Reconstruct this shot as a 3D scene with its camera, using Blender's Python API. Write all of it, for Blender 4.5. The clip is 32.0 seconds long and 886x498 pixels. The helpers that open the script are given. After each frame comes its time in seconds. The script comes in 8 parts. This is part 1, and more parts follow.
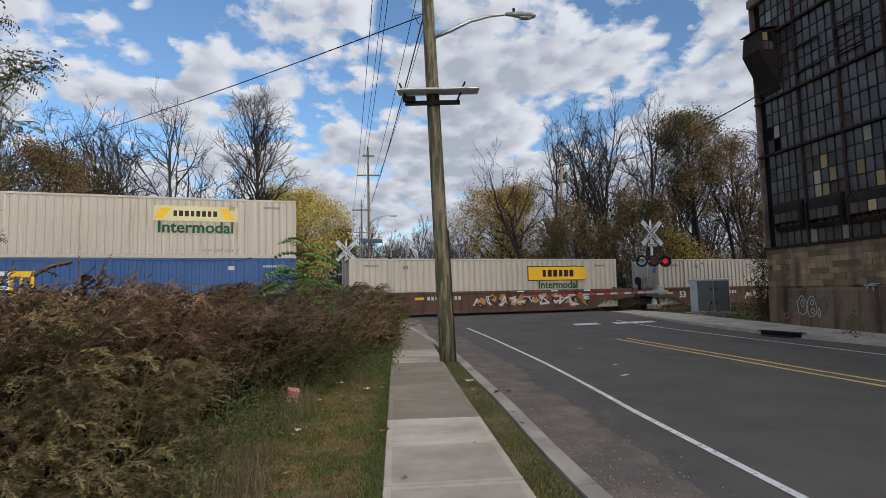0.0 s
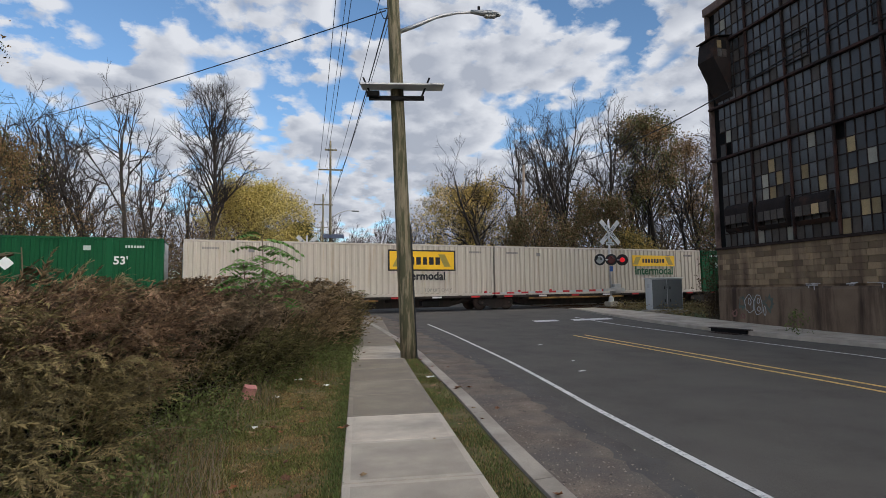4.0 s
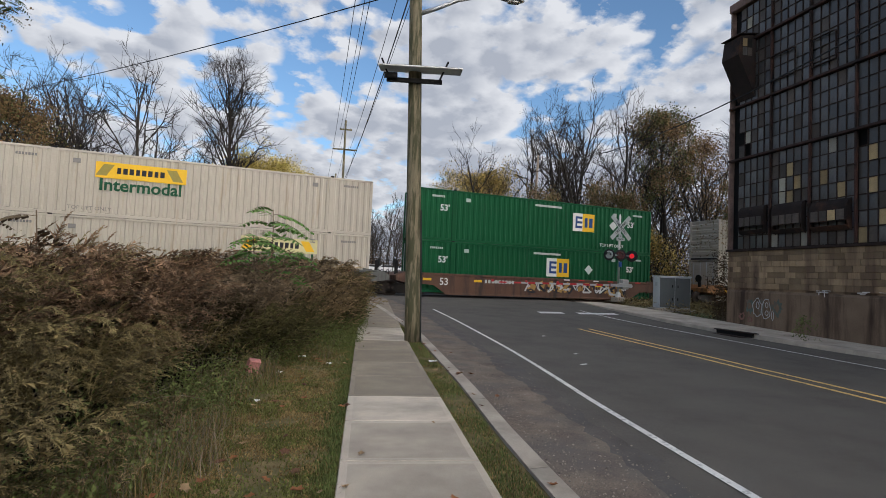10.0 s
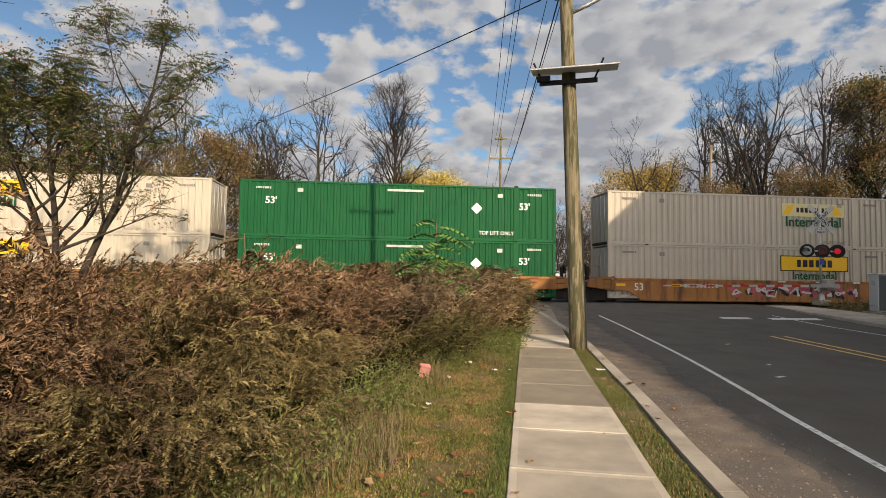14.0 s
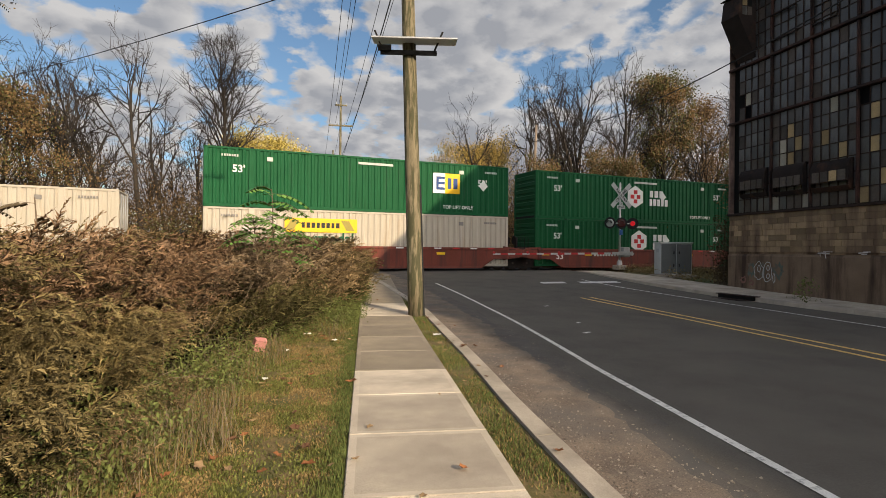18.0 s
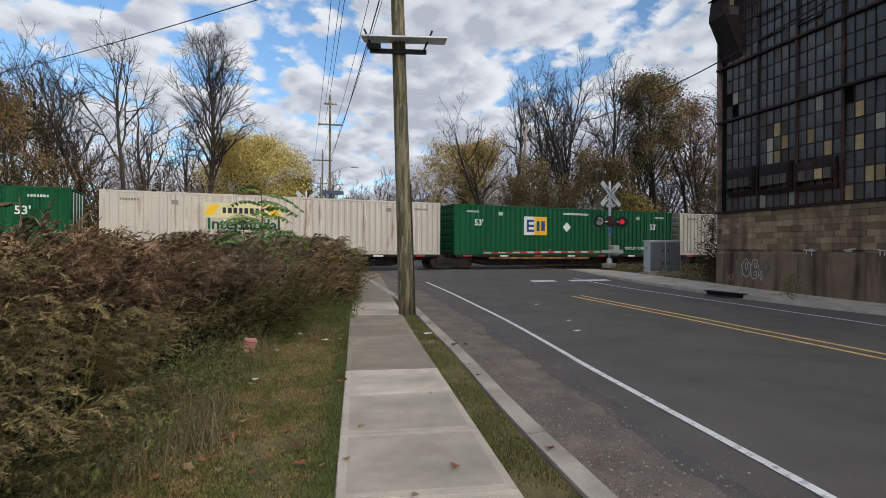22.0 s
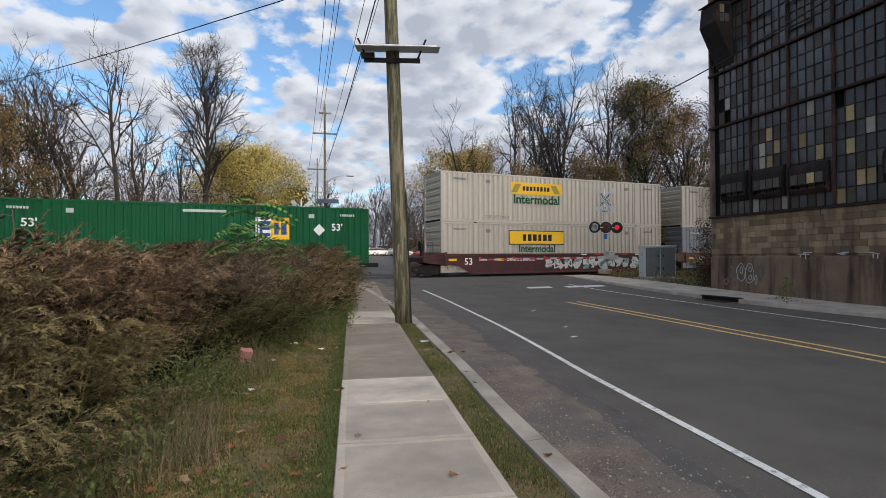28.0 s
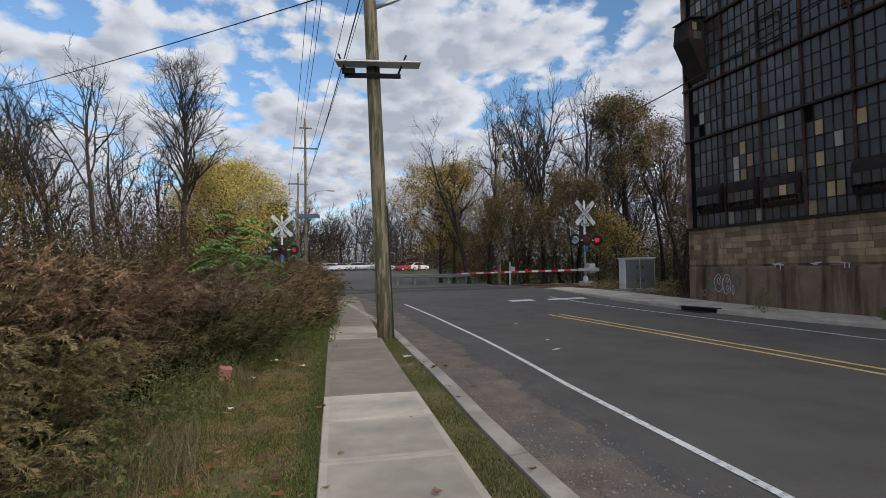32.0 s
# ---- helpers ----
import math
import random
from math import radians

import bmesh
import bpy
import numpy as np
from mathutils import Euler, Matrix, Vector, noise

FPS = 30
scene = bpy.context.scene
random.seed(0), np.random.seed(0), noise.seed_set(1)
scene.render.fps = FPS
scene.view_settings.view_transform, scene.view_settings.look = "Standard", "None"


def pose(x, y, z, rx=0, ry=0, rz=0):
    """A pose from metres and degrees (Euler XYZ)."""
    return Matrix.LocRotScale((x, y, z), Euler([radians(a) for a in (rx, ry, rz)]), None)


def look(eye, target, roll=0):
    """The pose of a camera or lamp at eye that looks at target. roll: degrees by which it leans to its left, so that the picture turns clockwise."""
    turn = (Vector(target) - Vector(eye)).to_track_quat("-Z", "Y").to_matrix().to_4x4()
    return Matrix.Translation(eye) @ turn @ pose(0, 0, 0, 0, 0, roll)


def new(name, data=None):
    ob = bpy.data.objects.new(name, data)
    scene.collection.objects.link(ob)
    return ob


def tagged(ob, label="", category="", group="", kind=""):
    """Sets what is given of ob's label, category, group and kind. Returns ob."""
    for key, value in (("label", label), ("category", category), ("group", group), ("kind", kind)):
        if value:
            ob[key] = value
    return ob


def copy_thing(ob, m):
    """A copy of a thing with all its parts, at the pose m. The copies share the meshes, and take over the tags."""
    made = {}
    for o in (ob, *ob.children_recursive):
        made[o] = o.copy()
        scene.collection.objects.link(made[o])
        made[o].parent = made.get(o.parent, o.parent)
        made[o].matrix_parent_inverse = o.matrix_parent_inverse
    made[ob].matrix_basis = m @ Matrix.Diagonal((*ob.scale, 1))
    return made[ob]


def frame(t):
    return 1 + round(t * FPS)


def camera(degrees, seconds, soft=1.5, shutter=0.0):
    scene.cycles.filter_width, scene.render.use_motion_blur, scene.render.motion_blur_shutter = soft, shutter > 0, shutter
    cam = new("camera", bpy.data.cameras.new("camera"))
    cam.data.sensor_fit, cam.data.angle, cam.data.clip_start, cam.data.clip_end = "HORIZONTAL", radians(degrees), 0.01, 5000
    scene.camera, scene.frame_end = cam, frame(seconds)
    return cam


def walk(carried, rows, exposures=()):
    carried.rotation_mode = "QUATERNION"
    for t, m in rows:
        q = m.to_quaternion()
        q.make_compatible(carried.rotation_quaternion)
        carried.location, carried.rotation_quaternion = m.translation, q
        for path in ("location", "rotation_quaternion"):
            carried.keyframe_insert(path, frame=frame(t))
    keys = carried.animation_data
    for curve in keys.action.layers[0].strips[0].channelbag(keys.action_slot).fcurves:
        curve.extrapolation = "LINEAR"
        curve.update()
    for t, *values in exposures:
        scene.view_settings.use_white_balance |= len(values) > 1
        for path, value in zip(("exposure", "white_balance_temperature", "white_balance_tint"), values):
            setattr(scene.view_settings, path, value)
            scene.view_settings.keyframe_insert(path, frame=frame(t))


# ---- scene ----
EYE = 1.58
# seconds, yaw, pitch, roll of a camera held by hand on the pavement
ROWS = [
    (0.0, -18.84, 4.83, 1.18),
    (0.5, -19.74, 4.98, 1.25),
    (1.0, -20.55, 5.04, 1.34),
    (1.5, -21.16, 5.05, 1.41),
    (2.0, -21.59, 5.03, 1.39),
    (2.5, -21.95, 5.00, 1.42),
    (3.0, -22.41, 4.98, 1.43),
    (3.5, -22.80, 4.83, 1.25),
    (4.0, -22.88, 4.39, 0.79),
    (4.5, -22.65, 3.65, 0.19),
    (6.5, -22.57, 4.16, 0.07),
    (7.0, -22.19, 4.44, -0.31),
    (7.5, -21.69, 4.26, -0.72),
    (8.0, -21.39, 4.02, -1.05),
    (8.5, -21.36, 3.83, -1.42),
    (9.0, -21.50, 3.57, -1.77),
    (9.5, -21.82, 3.24, -2.19),
    (10.0, -22.13, 2.87, -2.50),
    (10.5, -22.41, 2.61, -2.58),
    (11.0, -22.55, 2.41, -2.64),
    (11.5, -22.67, 2.10, -2.69),
    (12.0, -22.64, 2.14, -2.55),
    (12.5, -22.37, 2.24, -2.43),
    (13.0, -21.43, 2.56, -2.12),
    (13.5, -14.76, 3.20, -1.21),
    (14.0, -5.16, 3.08, -0.91),
    (14.5, 3.66, 2.77, -0.32),
    (15.0, 7.87, 2.46, 0.27),
    (15.5, 3.87, 2.22, 0.21),
    (16.0, -11.45, 2.02, 0.12),
    (16.5, -20.24, 1.25, -0.47),
    (17.0, -20.93, 0.77, -0.56),
    (17.5, -21.58, 0.23, -0.57),
    (18.0, -21.99, 0.09, -0.59),
    (18.5, -22.26, -0.07, -0.53),
    (19.0, -22.39, -0.07, -0.51),
    (19.5, -22.46, -0.07, -0.50),
    (20.0, -22.54, -0.06, -0.46),
    (20.5, -22.57, 0.00, -0.39),
    (21.0, -22.73, -0.06, -0.37),
    (21.5, -22.87, -0.05, -0.36),
    (22.0, -22.99, -0.01, -0.33),
    (22.5, -23.04, 0.06, -0.37),
    (23.0, -22.46, 0.15, -0.35),
    (23.5, -14.87, 1.43, 0.14),
    (24.0, -4.40, 2.28, 0.76),
    (24.5, 4.07, 2.79, 0.18),
    (25.0, 9.32, 2.78, 0.25),
    (25.5, 10.78, 2.72, -0.12),
    (26.0, 8.37, 2.66, -0.49),
    (26.5, 2.16, 2.67, -0.48),
    (27.0, -8.13, 1.27, 0.09),
    (27.5, -20.66, 0.37, 0.20),
    (28.0, -23.44, 0.79, 0.29),
    (28.5, -23.84, 1.09, 0.43),
    (29.0, -24.18, 1.41, 0.53),
    (29.5, -24.36, 1.74, 0.61),
    (30.0, -24.57, 1.97, 0.75),
    (30.5, -24.74, 2.15, 0.87),
    (31.0, -24.92, 2.32, 0.89),
    (31.5, -25.09, 2.33, 0.87),
    (32.0, -25.34, 2.25, 0.89),
]
cam = camera(78.77, 32.0, soft=0.7)
walk(cam, [(t, pose(0, 0, EYE, 90 + pitch, roll, yaw)) for t, yaw, pitch, roll in ROWS],
     [(0, 0.11, 6140, 10), (1.5, 0.10, 6140, 10), (9.0, 0.15, 6200, 10), (11.0, 0.14, 6250, 10), (12.0, -0.04, 6350, 10), (13.0, -0.22, 6450, 10), (15.5, -0.20, 6950, 10), (17.5, -0.18, 6850, 10), (18.6, -0.22, 6500, 10), (19.5, 0.06, 6350, 10), (21.5, 0.26, 6230, 10), (24.5, 0.14, 6080, 10), (26.5, 0.08, 6250, 10), (28.0, 0.28, 6160, 10), (29.0, 0.16, 6120, 10), (30.0, 0.10, 6120, 10), (32, 0.14, 6120, 10)])

# ---- light ----
SUN_FROM = Vector((0.31, -1.0, 0.43)).normalized()
sun_el = math.asin(SUN_FROM.z)
sun_az = math.atan2(SUN_FROM.x, SUN_FROM.y)
sun = new("sun", bpy.data.lights.new("sun", "SUN"))
sun.data.energy, sun.data.angle, sun.data.color = 6.3, radians(0.6), (1.0, 0.82, 0.58)
sun.matrix_basis = look((0, 0, 60), Vector((0, 0, 60)) - SUN_FROM)

COVER = 0.505


def make_sky():
    w = bpy.data.worlds.new("sky")
    scene.world = w
    w.use_nodes = True
    nt = w.node_tree
    nt.nodes.clear()
    N, L = nt.nodes.new, nt.links.new
    out, bg = N("ShaderNodeOutputWorld"), N("ShaderNodeBackground")
    sky = N("ShaderNodeTexSky")
    sky.sky_type, sky.sun_disc = "NISHITA", False
    sky.sun_elevation, sky.sun_rotation = sun_el, sun_az
    sky.air_density, sky.dust_density, sky.ozone_density = 1.0, 0.6, 1.5
    co, sep = N("ShaderNodeTexCoord"), N("ShaderNodeSeparateXYZ")
    L(co.outputs["Generated"], sep.inputs[0])
    # project the direction on a cloud deck, softened near the horizon
    up = N("ShaderNodeMath"); up.operation = "ADD"; up.inputs[1].default_value = 0.3
    mx = N("ShaderNodeMath"); mx.operation = "MAXIMUM"; mx.inputs[1].default_value = 0.0
    L(sep.outputs["Z"], mx.inputs[0]); L(mx.outputs[0], up.inputs[0])
    dx = N("ShaderNodeMath"); dx.operation = "DIVIDE"; L(sep.outputs["X"], dx.inputs[0]); L(up.outputs[0], dx.inputs[1])
    dy = N("ShaderNodeMath"); dy.operation = "DIVIDE"; L(sep.outputs["Y"], dy.inputs[0]); L(up.outputs[0], dy.inputs[1])
    cmb = N("ShaderNodeCombineXYZ"); L(dx.outputs[0], cmb.inputs[0]); L(dy.outputs[0], cmb.inputs[1])

    def deck(vec):
        """How dense the cloud deck is at a place: billows on broad banks, frayed by fine noise."""
        big = N("ShaderNodeTexNoise"); big.inputs["Scale"].default_value = 2.6; big.inputs["Detail"].default_value = 3
        fine = N("ShaderNodeTexNoise"); fine.inputs["Scale"].default_value = 14.0; fine.inputs["Detail"].default_value = 8
        fine.inputs["Roughness"].default_value = 0.55
        fray = N("ShaderNodeVectorMath"); fray.operation = "MULTIPLY_ADD"
        fray.inputs[1].default_value = (0.11, 0.11, 0.11)
        L(fine.outputs["Color"], fray.inputs[0]); L(vec, fray.inputs[2])
        puff = N("ShaderNodeTexVoronoi"); puff.feature = "SMOOTH_F1"; puff.inputs["Scale"].default_value = 11.0
        puff.inputs["Smoothness"].default_value = 0.7
        L(vec, big.inputs["Vector"]); L(vec, fine.inputs["Vector"]); L(fray.outputs[0], puff.inputs["Vector"])
        a1 = N("ShaderNodeMath"); a1.operation = "MULTIPLY_ADD"; a1.inputs[1].default_value = -0.42
        L(puff.outputs["Distance"], a1.inputs[0]); L(big.outputs["Fac"], a1.inputs[2])
        a2 = N("ShaderNodeMath"); a2.operation = "MULTIPLY_ADD"; a2.inputs[1].default_value = 0.42
        L(fine.outputs["Fac"], a2.inputs[0]); L(a1.outputs[0], a2.inputs[2])
        return a2.outputs[0]

    here = deck(cmb.outputs[0])
    shift = N("ShaderNodeVectorMath"); shift.operation = "ADD"; shift.inputs[1].default_value = (0.035, -0.04, 0)
    L(cmb.outputs[0], shift.inputs[0])
    sunward = deck(shift.outputs[0])
    # more cloud low over the horizon
    low = N("ShaderNodeMapRange"); low.inputs[1].default_value, low.inputs[2].default_value = 0.05, 0.5
    low.inputs[3].default_value, low.inputs[4].default_value = 0.20, 0.0
    L(sep.outputs["Z"], low.inputs[0])
    # the deck thickens towards the east
    east = N("ShaderNodeMapRange"); east.inputs[1].default_value, east.inputs[2].default_value = -0.5, 1.2
    east.inputs[3].default_value, east.inputs[4].default_value = -0.025, 0.10
    L(dx.outputs[0], east.inputs[0])
    bank = N("ShaderNodeMath"); bank.operation = "ADD"; L(low.outputs[0], bank.inputs[0]); L(east.outputs[0], bank.inputs[1])
    dens = N("ShaderNodeMath"); dens.operation = "ADD"; L(here, dens.inputs[0]); L(bank.outputs[0], dens.inputs[1])
    cov = N("ShaderNodeValToRGB")
    cov.color_ramp.elements[0].position, cov.color_ramp.elements[1].position = COVER, COVER + 0.11
    L(dens.outputs[0], cov.inputs[0])
    # thick parts and the sides turned from the sun are greyer
    slope = N("ShaderNodeMath"); slope.operation = "MULTIPLY_ADD"; slope.inputs[1].default_value = 0.9
    diff = N("ShaderNodeMath"); diff.operation = "SUBTRACT"; L(sunward, diff.inputs[0]); L(here, diff.inputs[1])
    L(diff.outputs[0], slope.inputs[0]); L(dens.outputs[0], slope.inputs[2])
    shade = N("ShaderNodeValToRGB")
    shade.color_ramp.elements[0].position, shade.color_ramp.elements[1].position = COVER + 0.02, COVER + 0.28
    shade.color_ramp.elements[0].color = (1.0, 1.0, 1.0, 1)
    shade.color_ramp.elements[1].color = (0.56, 0.59, 0.65, 1)
    L(slope.outputs[0], shade.inputs[0])
    lit = N("ShaderNodeMix"); lit.data_type = "RGBA"; lit.blend_type = "MULTIPLY"; lit.inputs[0].default_value = 1.0
    lit.inputs[7].default_value = (CLOUD, CLOUD, CLOUD * 1.02, 1)
    # cloud is brighter on the sun's side
    dot = N("ShaderNodeVectorMath"); dot.operation = "DOT_PRODUCT"; dot.inputs[1].default_value = SUN_FROM
    L(co.outputs["Generated"], dot.inputs[0])
    near = N("ShaderNodeMapRange"); near.inputs[1].default_value, near.inputs[2].default_value = 0.1, 1.0
    near.inputs[3].default_value, near.inputs[4].default_value = 1.0, 2.5
    L(dot.outputs["Value"], near.inputs[0])
    veil = N("ShaderNodeMapRange"); veil.interpolation_type = "SMOOTHERSTEP"
    veil.inputs[1].default_value, veil.inputs[2].default_value = 0.45, 1.0
    veil.inputs[3].default_value, veil.inputs[4].default_value = 0.0, VEIL
    L(dot.outputs["Value"], veil.inputs[0])
    glare = N("ShaderNodeMath"); glare.operation = "ADD"; L(near.outputs[0], glare.inputs[0]); L(veil.outputs[0], glare.inputs[1])
    gain = N("ShaderNodeVectorMath"); gain.operation = "SCALE"
    # the lit veil is warmer than the cloud away from the sun
    warm = N("ShaderNodeMix"); warm.data_type = "RGBA"
    warm.inputs[6].default_value, warm.inputs[7].default_value = (1, 1, 1, 1), (1.0, 0.90, 0.76, 1)
    tint = N("ShaderNodeMapRange"); tint.inputs[1].default_value, tint.inputs[2].default_value = 0.2, 0.9
    L(dot.outputs["Value"], tint.inputs[0]); L(tint.outputs[0], warm.inputs[0])
    veiled = N("ShaderNodeVectorMath"); veiled.operation = "MULTIPLY"; L(shade.outputs[0], veiled.inputs[0]); L(warm.outputs[2], veiled.inputs[1])
    L(veiled.outputs[0], gain.inputs[0]); L(glare.outputs[0], gain.inputs["Scale"])
    L(gain.outputs[0], lit.inputs[6])
    both = N("ShaderNodeMix"); both.data_type = "RGBA"
    deep = N("ShaderNodeMix"); deep.data_type = "RGBA"; deep.blend_type = "MULTIPLY"; deep.inputs[0].default_value = 1.0
    deep.inputs[7].default_value = (1.35, 1.55, 1.68, 1)
    L(sky.outputs[0], deep.inputs[6])
    L(cov.outputs[0], both.inputs[0]); L(deep.outputs[2], both.inputs[6]); L(lit.outputs[2], both.inputs[7])
    L(both.outputs[2], bg.inputs["Color"])
    bg.inputs["Strength"].default_value = SKY
    L(bg.outputs[0], out.inputs[0])


CLOUD, SKY, VEIL = 8.5, 0.082, 9.0
make_sky()

# ---- tools for building ----
class Geo:
    """Vertices and faces of one mesh."""

    def __init__(self):
        self.v, self.f = [], []

    def add(self, verts, faces):
        n = len(self.v)
        self.v += [tuple(p) for p in verts]
        self.f += [tuple(i + n for i in q) for q in faces]
        return self

    def box(self, c, s, m=None, bevel=0.0):
        x, y, z = (a / 2 for a in s)
        if bevel > 0:
            b = min(bevel, x * 0.9, y * 0.9, z * 0.9)
            ring = [(-x + b, -y), (x - b, -y), (x, -y + b), (x, y - b), (x - b, y), (-x + b, y), (-x, y - b), (-x, -y + b)]
            low = [((px * (x - b) / x), (py * (y - b) / y), -z) for px, py in ring]
            a1 = [(px, py, -z + b) for px, py in ring]
            a2 = [(px, py, z - b) for px, py in ring]
            top = [((px * (x - b) / x), (py * (y - b) / y), z) for px, py in ring]
            vs = low + a1 + a2 + top
            fs = [tuple(range(7, -1, -1)), tuple(range(24, 32))]
            for k in (0, 8, 16):
                fs += [(k + i, k + (i + 1) % 8, k + 8 + (i + 1) % 8, k + 8 + i) for i in range(8)]
        else:
            vs = [(i, j, k) for k in (-z, z) for j in (-y, y) for i in (-x, x)]
            fs = [(0, 2, 3, 1), (4, 5, 7, 6), (0, 1, 5, 4), (2, 6, 7, 3), (0, 4, 6, 2), (1, 3, 7, 5)]
        vs = [Vector(p) for p in vs]
        if m is not None:
            vs = [m @ p for p in vs]
        return self.add([p + Vector(c) for p in vs], fs)

    def tube(self, pts, radii, n=8, cap=True):
        pts = [Vector(p) for p in pts]
        rings = []
        ref = None
        for i, p in enumerate(pts):
            d = (pts[min(i + 1, len(pts) - 1)] - pts[max(i - 1, 0)])
            d = d.normalized() if d.length > 1e-9 else Vector((0, 0, 1))
            if ref is None:
                ref = d.orthogonal().normalized()
            a = (ref - d * ref.dot(d))
            a = a.normalized() if a.length > 1e-6 else d.orthogonal().normalized()
            ref, b = a, d.cross(a)
            r = radii[i] if isinstance(radii, (list, tuple)) else radii
            rings.append([p + (a * math.cos(2 * math.pi * k / n) + b * math.sin(2 * math.pi * k / n)) * r for k in range(n)])
        vs = [q for ring in rings for q in ring]
        fs = [(i * n + k, i * n + (k + 1) % n, (i + 1) * n + (k + 1) % n, (i + 1) * n + k) for i in range(len(pts) - 1) for k in range(n)]
        if cap:
            fs += [tuple(range(n - 1, -1, -1)), tuple((len(pts) - 1) * n + k for k in range(n))]
        return self.add(vs, fs)

    def prism(self, outline, axis, a, b):
        """An outline in the two other axes, drawn out along axis from a to b."""
        def at(p, t):
            return {"x": (t, p[0], p[1]), "y": (p[0], t, p[1]), "z": (p[0], p[1], t)}[axis]
        n = len(outline)
        vs = [at(p, a) for p in outline] + [at(p, b) for p in outline]
        fs = [(i, (i + 1) % n, n + (i + 1) % n, n + i) for i in range(n)] + [tuple(range(n - 1, -1, -1)), tuple(range(n, 2 * n))]
        return self.add(vs, fs)

    def mesh(self, name, material=None, smooth=False):
        me = bpy.data.meshes.new(name)
        me.from_pydata(self.v, [], self.f)
        bm = bmesh.new()
        bm.from_mesh(me)
        bmesh.ops.recalc_face_normals(bm, faces=bm.faces)
        bm.to_mesh(me)
        bm.free()
        if smooth:
            me.polygons.foreach_set("use_smooth", [True] * len(me.polygons))
        if material:
            me.materials.append(material)
        return me


def big_mesh(name, verts, faces, material, smooth=False):
    """A mesh from number arrays; faces all of one size."""
    verts, faces = np.asarray(verts, dtype=np.float32), np.asarray(faces, dtype=np.int32)
    me = bpy.data.meshes.new(name)
    k = faces.shape[1]
    me.vertices.add(len(verts)); me.vertices.foreach_set("co", verts.ravel())
    me.loops.add(faces.size); me.loops.foreach_set("vertex_index", faces.ravel())
    me.polygons.add(len(faces))
    me.polygons.foreach_set("loop_start", np.arange(0, faces.size, k, dtype=np.int32))
    me.update(calc_edges=True)
    if smooth:
        me.polygons.foreach_set("use_smooth", [True] * len(faces))
    me.materials.append(material)
    return me


def thing(name, label, category, m=None, group="", kind=""):
    ob = new(name)
    ob.empty_display_size = 0.2
    if m is not None:
        ob.matrix_basis = m
    return tagged(ob, label, category, group, kind)


def part(name, geo, material, parent, label="", smooth=False, m=None):
    """One mesh under a thing or a part. geo: a Geo or a finished mesh."""
    me = geo.mesh(name, material, smooth) if isinstance(geo, Geo) else geo
    ob = new(name, me)
    ob.parent = parent
    if m is not None:
        ob.matrix_basis = m
    if label:
        ob["label"] = label
    return ob


def solid(name, geo, material, label="", category="", group="", kind="", smooth=False, m=None):
    """One top-level thing of a single mesh."""
    me = geo.mesh(name, material, smooth) if isinstance(geo, Geo) else geo
    ob = new(name, me)
    if m is not None:
        ob.matrix_basis = m
    return tagged(ob, label, category, group, kind)


words = {}


def writing(text, size, material, bold=0.0, align="CENTER"):
    """A mesh of letters in the built-in font, flat in x and z, read from -y."""
    key = (text, size, material.name, bold, align)
    if key not in words:
        cu = bpy.data.curves.new("writing", "FONT")
        cu.body, cu.size, cu.align_x, cu.align_y, cu.offset, cu.resolution_u = text, size, align, "CENTER", bold, 3
        cu.extrude = 0.002
        ob = bpy.data.objects.new("writing", cu)
        scene.collection.objects.link(ob)
        me = bpy.data.meshes.new_from_object(ob.evaluated_get(bpy.context.evaluated_depsgraph_get()))
        bpy.data.objects.remove(ob)
        me.transform(pose(0, 0, 0, 90, 0, 0))
        me.materials.clear()
        me.materials.append(material)
        words[key] = me
    return words[key]


